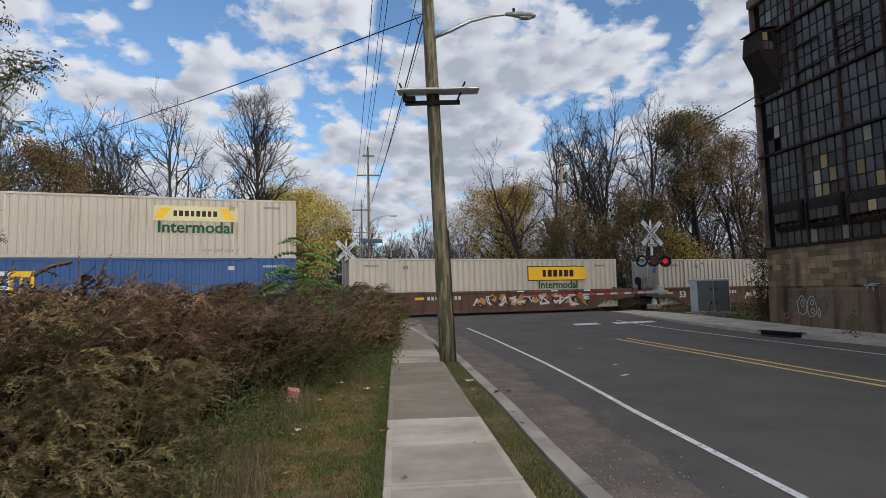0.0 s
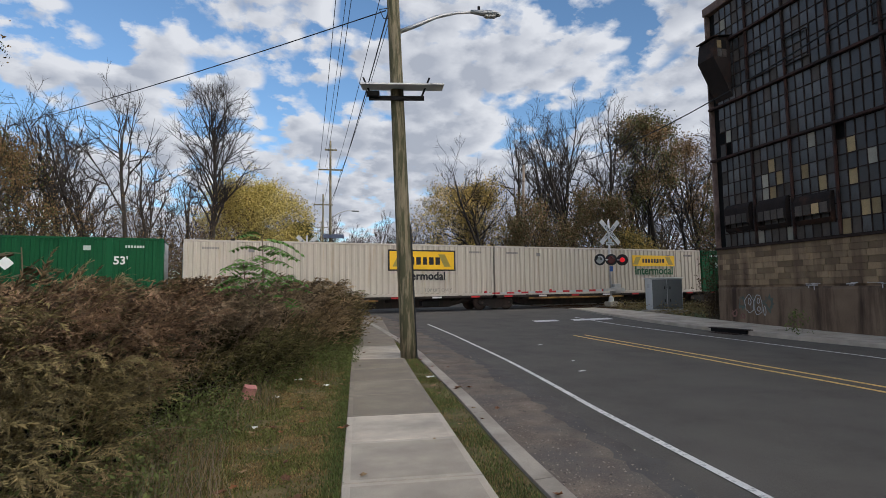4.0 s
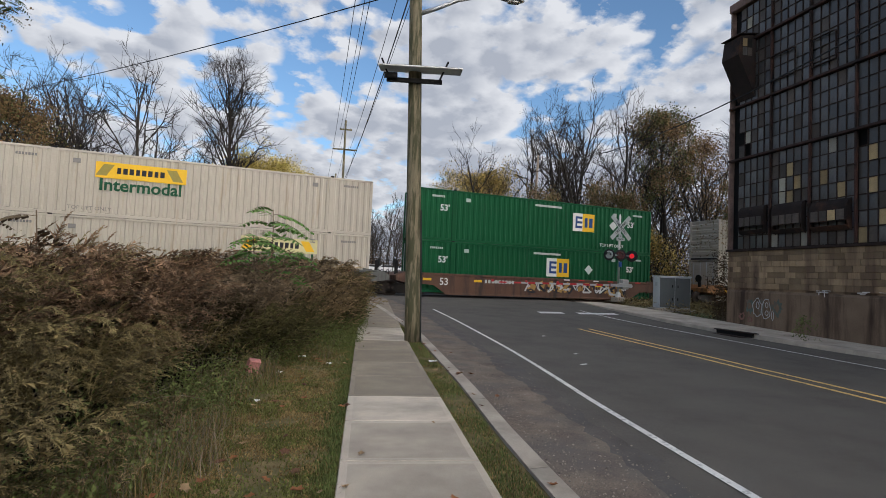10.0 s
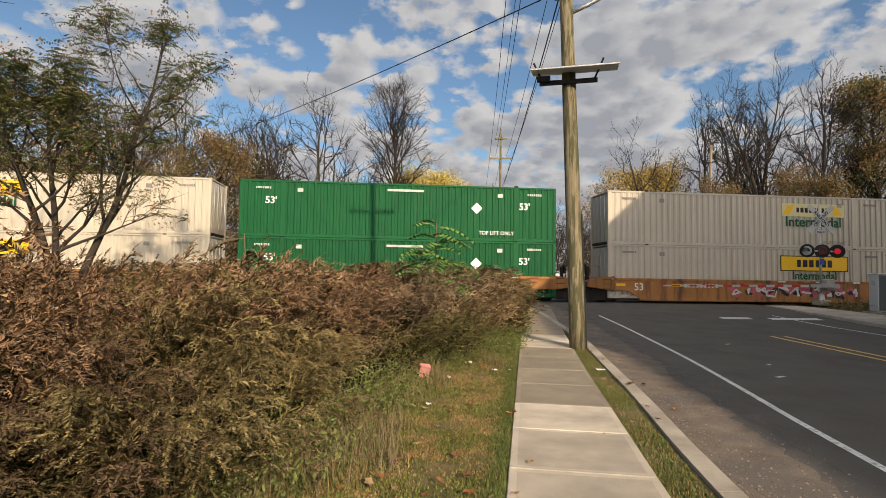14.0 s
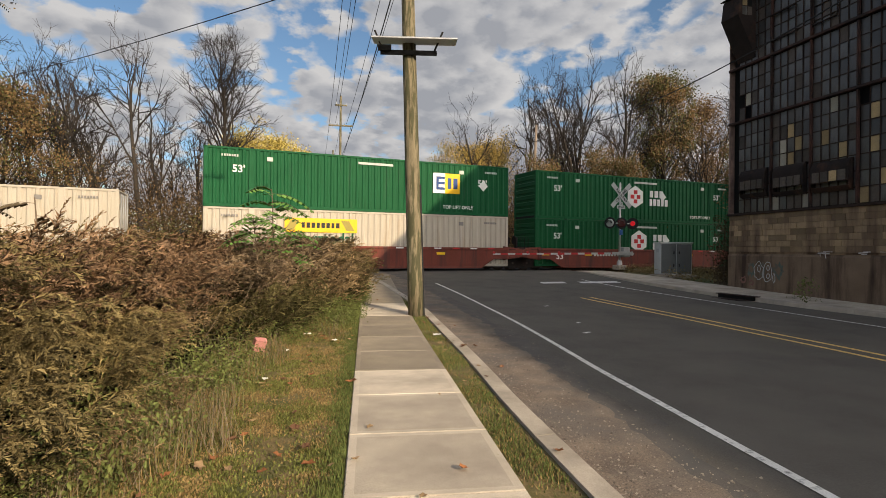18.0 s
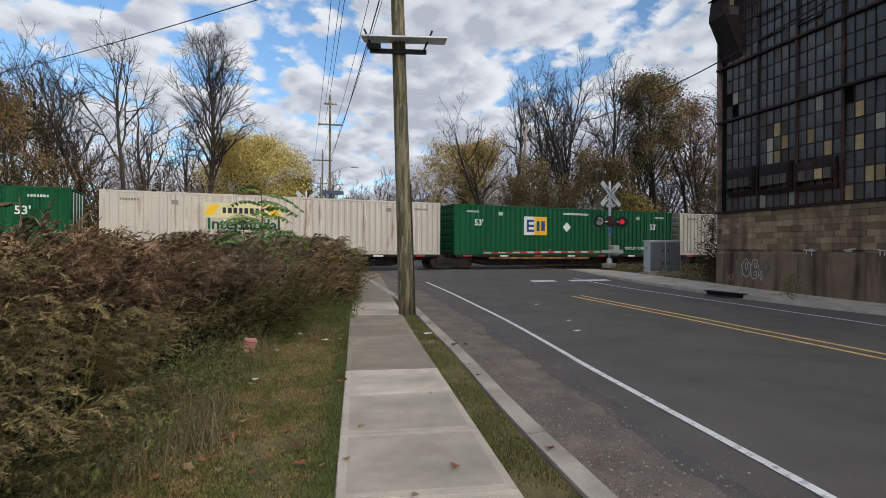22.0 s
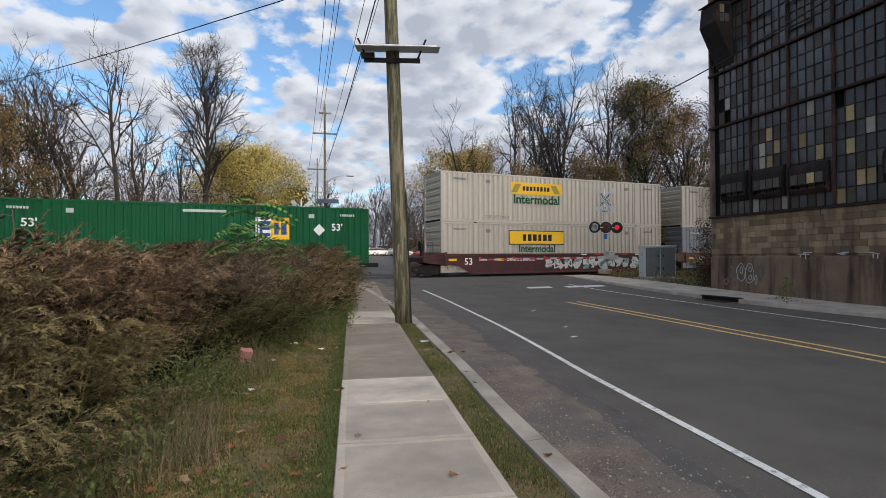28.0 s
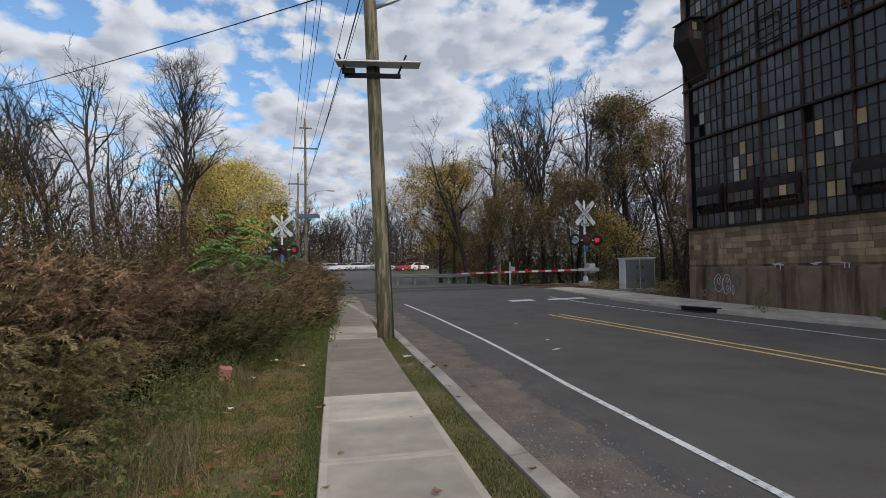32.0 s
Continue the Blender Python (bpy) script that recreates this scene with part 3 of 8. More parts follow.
M_streak = surface("white_seep", (0.6, 0.58, 0.55), 0.9, vary=0.2)
CORNER_Y = 16.3
BANDS = (3.13, 6.85, 9.05, 11.62, 13.2)
ROWS_IN = (7, 4, 5, 3)
BAY, PANES = 1.68, 5
BAY0 = 0.47
# boarded and pale panes: distance along the front, height
TAN = ((3.0, 5.95), (3.35, 5.45), (3.05, 4.95), (4.35, 5.45), (5.0, 4.9), (5.95, 5.9), (6.0, 4.9), (7.25, 5.85), (6.3, 3.85), (6.65, 3.85), (5.75, 3.35), (8.9, 5.4), (9.3, 3.9))
PALE = ((1.1, 12.2), (0.88, 7.7), (2.7, 5.45), (2.7, 4.95), (4.65, 6.5), (6.6, 5.4), (2.4, 3.4), (3.7, 3.4), (9.6, 7.4))
HOLES = ((0.55, 7.7), (0.88, 7.2), (5.65, 6.5))


def fact_matrix():
    """u runs from the corner back along the front, v goes into the building."""
    u = Vector((-0.16, -1.0, 0)).normalized()
    v = Vector((-u.y, u.x, 0))
    m = Matrix.Identity(4)
    m.col[0][:3], m.col[1][:3], m.col[2][:3] = u, v, (0, 0, 1)
    m.translation = (wall_x(CORNER_Y), CORNER_Y, 0.0)
    return m


def build_factory():
    house = thing("factory", "derelict factory with grimy steel-framed windows over a stained concrete wall", "factory", fact_matrix())
    LEN, DEEP, BASE, TOP = 34.0, 22.0, BANDS[0], BANDS[-1]
    rng = random.Random(4)
    part("base_wall", Geo().box((LEN / 2, DEEP / 2 + 0.03, BASE / 2 - 0.25), (LEN, DEEP, BASE + 0.5)), M_fact_conc, house)
    # facing blocks over a plain plinth
    for r in range(7):
        z, h = 1.62 + 0.212 * r, 0.212
        u = 0.3 + (0.0 if r % 2 else -0.3)
        while u < 12.5:
            w = rng.choice((0.42, 0.42, 0.5, 0.62, 0.8))
            a = max(u, 0.02)
            if u + w - a > 0.1:
                part("block", Geo().box(((a + u + w) / 2, 0.01 + rng.uniform(-0.004, 0.004), z + h / 2), (u + w - a - 0.008, 0.05, h - 0.008), bevel=0.005), M_block, house)
            u += w
    part("plinth", Geo().prism([(-0.02, -0.3), (-0.02, 1.46), (0.05, 1.58), (0.3, 1.58), (0.3, -0.3)], "x", 0.0, LEN), M_plinth, house)
    part("sill", Geo().box((LEN / 2, 0.02, BASE + 0.0), (LEN + 0.1, 0.2, 0.09), bevel=0.01), M_frame, house)
    # solid block, coloured black to stand for the dark rooms behind the glass
    part("wall_core", Geo().box((LEN / 2, DEEP / 2 + 0.14, (BASE + TOP) / 2), (LEN - 0.02, DEEP - 0.1, TOP - BASE)), M_inner_dark, house)
    part("corner_post", Geo().box((0.03, 0.1, (BASE + TOP) / 2), (0.07, 0.28, TOP - BASE), bevel=0.012), M_brickred, house, "weathered corner strip")
    part("end_wall", Geo().box((-0.03, DEEP / 2 + 0.2, (BASE + TOP) / 2), (0.08, DEEP - 0.3, TOP - BASE)), M_fact_conc, house)
    part("parapet", Geo().box((LEN / 2, DEEP / 2, TOP + 0.18), (LEN + 0.1, DEEP + 0.2, 0.36), bevel=0.03), M_brickred, house)
    for z in BANDS[1:-1]:
        part("transom", Geo().box((LEN / 2, -0.01, z), (LEN, 0.16, 0.095), bevel=0.012), M_rustbar, house)
    bays = 19
    panes_near = 0
    rest = Geo()
    bars = Geo()
    me_cache = {}
    for b in range(bays):
        u0 = BAY0 + b * BAY
        if b:
            for z0, z1 in zip(BANDS, BANDS[1:]):
                part("mullion", Geo().box((u0 - 0.04, 0.0, (z0 + z1) / 2), (0.06, 0.12, z1 - z0 - 0.13), bevel=0.01), M_rustbar, house)
        for (z0, z1), n in zip(zip(BANDS, BANDS[1:]), ROWS_IN):
            ph, pw = (z1 - z0 - 0.13) / n, (BAY - 0.09) / PANES
            for k in range(1, PANES):
                bars.box((u0 + k * pw, 0.035, (z0 + z1) / 2), (0.03, 0.03, z1 - z0 - 0.13))
            for r in range(1, n):
                bars.box((u0 + BAY / 2 - 0.045, 0.037, z0 + 0.065 + r * ph), (BAY - 0.09, 0.03, 0.032))
            for r in range(n):
                for k in range(PANES):
                    cu, cz = u0 + (k + 0.5) * pw, z0 + 0.065 + (r + 0.5) * ph
                    def near(spots):
                        return any(abs(cu - a) < pw * 0.5 and abs(cz - c) < ph * 0.5 for a, c in spots)
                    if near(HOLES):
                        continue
                    mat = M_pane_tan if near(TAN) else M_pane_pale if near(PALE) else M_pane_brown if rng.random() < 0.18 + 0.25 * (cz < 5.2) else M_pane
                    lean = rng.uniform(-0.006, 0.006)
                    if b < 6 and (panes_near < 300 or mat in (M_pane_tan, M_pane_pale)):
                        key = (round(pw, 3), round(ph, 3), mat.name)
                        if key not in me_cache:
                            me_cache[key] = Geo().box((0, 0, 0), (pw - 0.015, 0.012, ph - 0.017)).mesh("pane", mat)
                        part("pane", me_cache[key], None, house, m=pose(cu, 0.055 + lean, cz, rng.uniform(-1.5, 1.5), 0, rng.uniform(-1.2, 1.2)))
                        panes_near += 1
                    else:
                        rest.box((cu, 0.055 + lean, cz), (pw - 0.015, 0.012, ph - 0.017), pose(0, 0, 0, rng.uniform(-1.5, 1.5), 0, rng.uniform(-1.2, 1.2)).to_3x3())
    tagged(part("pane", rest, M_pane, house), kind="stuff")
    tagged(part("glazing_bar", bars, M_frame, house), kind="stuff")
    # tilting casements standing a little proud
    for ua, ub, z0, z1 in ((2.05, 3.15, 9.55, 10.5), (3.85, 4.75, 9.45, 10.42), (6.95, 7.9, 9.45, 10.4), (5.5, 6.4, 11.95, 12.85)):
        f = Geo()
        f.box(((ua + ub) / 2, -0.05, z1), (ub - ua, 0.12, 0.02), pose(0, 0, 0, 12, 0, 0).to_3x3())
        f.box(((ua + ub) / 2, -0.02, z0), (ub - ua, 0.07, 0.03))
        for u in (ua, ub):
            f.box((u, -0.005, (z0 + z1) / 2), (0.022, 0.05, z1 - z0))
        part("casement", f, M_frame, house)
    # the loading hood by the corner
    hood = part("hood", Geo().prism([(0.02, 11.75), (-0.70, 11.62), (-0.80, 10.85), (0.02, 9.25)], "x", 0.40, 1.30), M_hood, house, "rusted sheet-metal hood on the wall")
    part("hood_roof", Geo().box((0.85, -0.38, 11.74), (1.02, 0.84, 0.03), pose(0, 0, 0, 9, 0, 0).to_3x3()), M_rustbar, hood)
    for k, (y, z, mat) in enumerate(((-0.5, 11.38, M_pane_tan), (-0.27, 11.38, M_inner_dark), (-0.5, 11.02, M_pane), (-0.27, 11.02, M_pane_brown))):
        part("hood_light", Geo().box((1.305, y, z), (0.02, 0.2, 0.32)), mat, hood)
    # rusted window boxes low on the front, round-shouldered and open below
    for u0, u1, z0, z1 in ((0.72, 1.95, 3.72, 4.85), (2.35, 3.62, 3.65, 4.8), (3.95, 5.3, 3.62, 4.68), (7.1, 8.3, 3.6, 4.72)):
        arc = [(0.20 * math.sin(a) - 0.02, z1 - 0.34 + 0.34 * math.cos(a)) for a in [math.pi / 2 * i / 6 for i in range(7)]]
        shell = [(-y, z) for y, z in arc] + [(-0.185, z0 + 0.32), (-0.165, z0 + 0.32)] + [(-y * 0.93, z - 0.02) for y, z in reversed(arc)]
        hd = part("window_hood", Geo().prism(shell, "x", u0, u1), M_hood, house, "rusted curved sheet-metal window hood")
        for u in (u0 - 0.01, u1 - 0.01):
            part("cheek", Geo().prism([(0.04, z1 - 0.01)] + [(-y * 0.97, z - 0.006) for y, z in arc] + [(-0.17, z0 + 0.35), (-0.13, z0 + 0.1), (0.04, z0)], "x", u, u + 0.02), M_hood, hd)
        part("apron", Geo().box(((u0 + u1) / 2, -0.09, z0 + 0.1), (u1 - u0 - 0.04, 0.02, 0.2), pose(0, 0, 0, 40, 0, 0).to_3x3()), M_hood, hd)
        n = 4
        for i in range(n):
            w = (u1 - u0 - 0.1) / n
            mat = M_pane_tan if (3.9 < u0 < 4.5 and i == 2) else M_pane_brown
            part("hood_pane", Geo().box((u0 + 0.05 + w * (i + 0.5), -0.192, z0 + 0.52), (w - 0.05, 0.012, 0.34)), mat, hd)
    # seeping lime and graffiti on the plinth
    for u, w in ((4.3, 0.65), (6.3, 1.3), (8.6, 1.0)):
        for i in range(6):
            a, ln = u + w * rng.uniform(-0.5, 0.5), rng.uniform(0.12, 0.4)
            part("lime_streak", Geo().box((a, -0.027, 1.6 + rng.uniform(-0.03, 0.05)), (ln, 0.008, rng.uniform(0.012, 0.03)), pose(0, 0, 0, 0, rng.uniform(-3, 3), 0).to_3x3()), M_streak, house)
        for i in range(2):
            part("lime_drip", Geo().box((u + w * rng.uniform(-0.4, 0.4), -0.028, 1.53), (0.025, 0.008, rng.uniform(0.08, 0.24))), M_streak, house)
    # bubble letters in outline over teal and dull red smears
    spots = [(1.60, 0.90, 0.24, 0.36, "ring"), (2.03, 0.86, 0.22, 0.40, "ring"), (1.62, 0.98, 0.09, 0.15, "ring"), (2.05, 1.02, 0.08, 0.11, "ring"), (2.05, 0.72, 0.09, 0.11, "ring"), (2.32, 0.66, 0.07, 0.2, "ring"),
             (1.22, 0.95, 0.22, 0.30, "teal"), (1.78, 0.98, 0.18, 0.34, "teal"), (2.52, 0.92, 0.30, 0.34, "teal"), (0.85, 0.52, 0.20, 0.17, "red"), (1.25, 0.42, 0.16, 0.13, "red")]
    for k, (cu, cz, ru, rz, how) in enumerate(spots):
        rr = random.Random(40 + k)
        ring = []
        for i in range(18):
            a, f = 2 * math.pi * i / 18, rr.uniform(0.84, 1.1) if how == "ring" else rr.uniform(0.55, 1.15)
            ring.append((cu + ru * f * math.cos(a), cz + rz * f * math.sin(a)))
        g = Geo()
        n = len(ring)
        if how != "ring":
            y = -0.0235 - 0.0004 * k
            inner = [(cu + (x - cu) * 0.45, cz + (z - cz) * 0.5) for x, z in ring]
            g.add([(x, y, z) for x, z in ring] + [(x, y, z) for x, z in inner], [(i, (i + 1) % n, n + (i + 1) % n, n + i) for i in range(n)])
        else:
            y = -0.029 - 0.0004 * k
            inner = [(cu + (x - cu) * (1 - 0.032 / ru), cz + (z - cz) * (1 - 0.032 / rz)) for x, z in ring]
            g.add([(x, y, z) for x, z in ring] + [(x, y, z) for x, z in inner], [(i, (i + 1) % n, n + (i + 1) % n, n + i) for i in range(n)])
        part("graffiti", g, {"ring": M_paint_white, "teal": M_paint_teal, "red": M_paint_red}[how], house, "sprayed bubble-letter graffiti")
    # an unseen long rear wing behind the viewer, set back a little, added to shade the road
    wing = part("rear_wing", Geo().box((50.0, 13.0, TOP / 2 + 0.1), (31.0, 23.0, TOP + 0.5)), M_brickred, house, "unseen brick rear wing that shades the road")
    part("parapet", Geo().box((50.0, 13.0, TOP + 0.32), (31.3, 23.3, 0.2), bevel=0.03), M_fact_conc, wing)
    return house


M_paint_white = surface("wall_spray_white", (0.42, 0.43, 0.42), 0.8, vary=0.2)
M_paint_teal = surface("wall_spray_teal", (0.10, 0.125, 0.105), 0.85, vary=0.35, scale=5, dirt=(0.16, 0.115, 0.085), dirt_at=0.52)
M_paint_red = surface("wall_spray_dull_red", (0.20, 0.105, 0.085), 0.85, vary=0.3, scale=5)
factory = build_factory()

# ---- the train ----
SPEED = 21.12
M_cwhite = surface("container_white", (0.45, 0.405, 0.335), 0.55, vary=0.07, scale=0.8, fine=20, bump=0.05, dirt=(0.38, 0.30, 0.21), dirt_at=0.66, streak=True, per_object=0.05)
M_crusty = surface("container_white_rusty", (0.49, 0.445, 0.375), 0.6, vary=0.08, scale=0.8, fine=20, bump=0.05, dirt=(0.22, 0.10, 0.05), dirt_at=0.655, streak=True, per_object=0.05)
M_cgreen = surface("container_green", (0.009, 0.082, 0.031), 0.6, vary=0.12, scale=0.8, fine=20, bump=0.05, dirt=(0.03, 0.085, 0.045), dirt_at=0.68, streak=True, per_object=0.12, spec=0.12)
M_cblue = surface("container_blue", (0.045, 0.10, 0.24), 0.5, vary=0.12, scale=0.8, fine=20, bump=0.05, dirt=(0.08, 0.12, 0.2), dirt_at=0.66, streak=True)
M_cgrey = surface("container_grey", (0.20, 0.21, 0.23), 0.5, vary=0.1, scale=0.8, fine=20, bump=0.05, dirt=(0.14, 0.13, 0.13), dirt_at=0.66, streak=True)
M_logo_y = surface("logo_yellow", (0.75, 0.45, 0.02), 0.5, vary=0.06)
M_logo_p = surface("logo_pale_yellow", (0.58, 0.53, 0.28), 0.5, vary=0.08)
M_logo_w = surface("logo_white", (0.72, 0.72, 0.70), 0.5, vary=0.05)
M_logo_k = surface("logo_black", (0.02, 0.02, 0.025), 0.5, vary=0.1)
M_logo_g = surface("logo_green", (0.008, 0.075, 0.032), 0.5, vary=0.1)
M_logo_b = surface("logo_blue", (0.02, 0.06, 0.2), 0.5, vary=0.1)
M_logo_r = surface("logo_red", (0.5, 0.03, 0.03), 0.5, vary=0.1)


C_LEN, C_WID, C_H = 16.45, 2.59, 2.9
HX, HY = C_LEN / 2, C_WID / 2
shared, made = {}, {}


def share(key, build):
    """A mesh that alike parts have in common."""
    if key not in shared:
        shared[key] = build()
    return shared[key]


def wave(a, b, pitch, depth):
    n = int((b - a) / pitch)
    p = (b - a) / n
    out = []
    for i in range(n):
        x = a + i * p
        out += [(x, 0), (x + 0.30 * p, 0), (x + 0.45 * p, depth), (x + 0.85 * p, depth)]
    return out + [(b, 0)]


def side_wall(mat):
    g = Geo()
    prof = wave(-HX + 0.1, HX - 0.1, 0.33, 0.045)
    n = len(prof)
    g.add([(x, 0.015 + d, z) for z in (0.13, C_H - 0.09) for x, d in prof], [(i, i + 1, n + i + 1, n + i) for i in range(n - 1)])
    g.add([(x, 0.09, z) for z in (0.13, C_H - 0.09) for x in (-HX + 0.1, HX - 0.1)], [(0, 1, 3, 2)])
    return g.mesh("side_wall", mat)


def end_wall(mat):
    """A bulkhead pressed into broad horizontal ribs, one sheet with its frame."""
    n, out = 6, [(0.09, 0.0), (0.02, 0.0)]
    step = (C_H - 0.5) / n
    for k in range(n):
        z = 0.25 + k * step
        out += [(0.075, z), (0.075, z + step * 0.28), (0.02, z + step * 0.38), (0.02, z + step * 0.9)]
    out += [(0.075, C_H - 0.25), (0.02, C_H), (0.09, C_H)]
    return Geo().prism([(x, z) for x, z in out], "y", -C_WID / 2 + 0.12, C_WID / 2 - 0.12).mesh("end_wall", mat)


def door_leaf(mat):
    g = Geo().box((0.04, 0, C_H / 2), (0.05, C_WID / 2 - 0.13, C_H - 0.28), bevel=0.01)
    for k in range(4):
        g.box((0.008, 0, 0.55 + k * 0.62), (0.02, C_WID / 2 - 0.3, 0.38), bevel=0.008)
    return g.mesh("door", mat)


def container(kind):
    """Builds a container of a kind, or copies the first one of it. The near side faces -y; origin at the middle of its floor."""
    if kind in made:
        return copy_thing(made[kind], Matrix())
    paint, logo, spot = kind
    mat = {"white": M_cwhite, "rusty": M_crusty, "green": M_cgreen, "blue": M_cblue, "grey": M_cgrey}[paint]
    label = {"white": "white corrugated steel container", "rusty": "rust-streaked white corrugated container", "green": "green corrugated steel container",
             "blue": "blue corrugated steel container", "grey": "grey corrugated steel container"}[paint]
    label += {"patch": " with a yellow emblem and green lettering", "plate": " with a white emblem and green lettering", "box": " with a black-edged yellow emblem", "low": " with a yellow emblem panel",
              "hub": " with a white hexagon emblem", "letters": " with a square emblem", "bars": " with dark lettering", "wings": " with large white lettering", "": ""}[logo]
    ob = thing("freight_container", label, "freight container", group="containers of the train")
    k = mat.name
    part("side_wall", share(("side", k), lambda: side_wall(mat)), None, ob, m=pose(0, -HY, 0))
    part("side_wall", shared[("side", k)], None, ob, m=pose(0, HY, 0, 0, 0, 180))
    part("roof", share(("roof", k), lambda: Geo().box((0, 0, C_H - 0.035), (C_LEN - 0.04, C_WID - 0.04, 0.05), bevel=0.01).mesh("roof", mat)), None, ob)
    part("floor_frame", share(("floor", k), lambda: Geo().box((0, 0, 0.1), (C_LEN - 0.04, C_WID - 0.1, 0.12)).mesh("floor_frame", M_dark)), None, ob)
    for z, h in ((C_H - 0.05, 0.1), (0.075, 0.15)):
        me = share(("rail", k, h), lambda: Geo().box((0, 0.03, 0), (C_LEN, 0.06, h), bevel=0.012).mesh("rail", mat))
        for sgn in (0, 180):
            part("top_rail" if h == 0.1 else "bottom_rail", me, None, ob, m=pose(0, -HY if sgn == 0 else HY, z, 0, 0, sgn))
    post = share(("post", k), lambda: Geo().box((0, 0.02, C_H / 2), (0.26, 0.055, C_H - 0.02), bevel=0.014).mesh("lifting_post", mat))
    corner = share(("corner", k), lambda: Geo().box((0, 0, C_H / 2), (0.15, 0.15, C_H), bevel=0.014).mesh("corner_post", mat))
    cast = share("casting", lambda: Geo().box((0, 0, 0), (0.19, 0.05, 0.13), bevel=0.015).mesh("corner_casting", M_dark))
    for x in (-6.05, 6.05):
        for y, a in ((-HY - 0.006, 0), (HY + 0.006, 180)):
            q = part("lifting_post", post, None, ob, m=pose(x, y, 0, 0, 0, a))
            part("casting", cast, None, q, m=pose(0, 0.02, C_H + 0.01))
            part("casting", cast, None, q, m=pose(0, 0.02, 0.05))
    for x in (-HX + 0.075, HX - 0.075):
        for y in (-HY + 0.075, HY - 0.075):
            part("corner_post", corner, None, ob, m=pose(x, y, 0))
    # bulkhead at one end, doors at the other
    flip = spot > 0.5
    part("end_wall", share(("end", k), lambda: end_wall(mat)), None, ob, m=pose(HX if flip else -HX, 0, 0, 0, 0, 180 if flip else 0))
    leaf = share(("leaf", k), lambda: door_leaf(mat))
    rod = share("rod", lambda: Geo().tube([(0, 0, 0.18), (0, 0, C_H - 0.15)], 0.022, 8).mesh("lock_rod", M_galv, True))
    sx = -HX if flip else HX
    for y in (-0.56, 0.56):
        d = part("door", leaf, None, ob, m=pose(sx, y, 0, 0, 0, 0 if flip else 180))
        for dy in (-0.3, 0.28):
            part("lock_rod", rod, None, d, m=pose(-0.02, dy, 0))
    badge(ob, paint, logo, spot)
    made[kind] = ob
    return ob


def plate(x, z, w, h, depth=0.012, lean=0.0):
    """A flat panel on the near side."""
    return Geo().prism([(x - w / 2, z - h / 2), (x + w / 2, z - h / 2), (x + w / 2 + lean, z + h / 2), (x - w / 2 + lean, z + h / 2)], "y", -HY - depth, -HY + 0.01)


def letter_bars(x, z, w, h, n, depth=0.018, lean=0.0):
    """Lettering that stays illegible: upright bars of its size."""
    g = Geo()
    step = w / n
    for i in range(n):
        u = step * (0.72 if i % 3 else 0.6)
        p = plate(x - w / 2 + step * (i + 0.5), z, u, h, depth, lean)
        g.add(p.v, p.f)
    return g


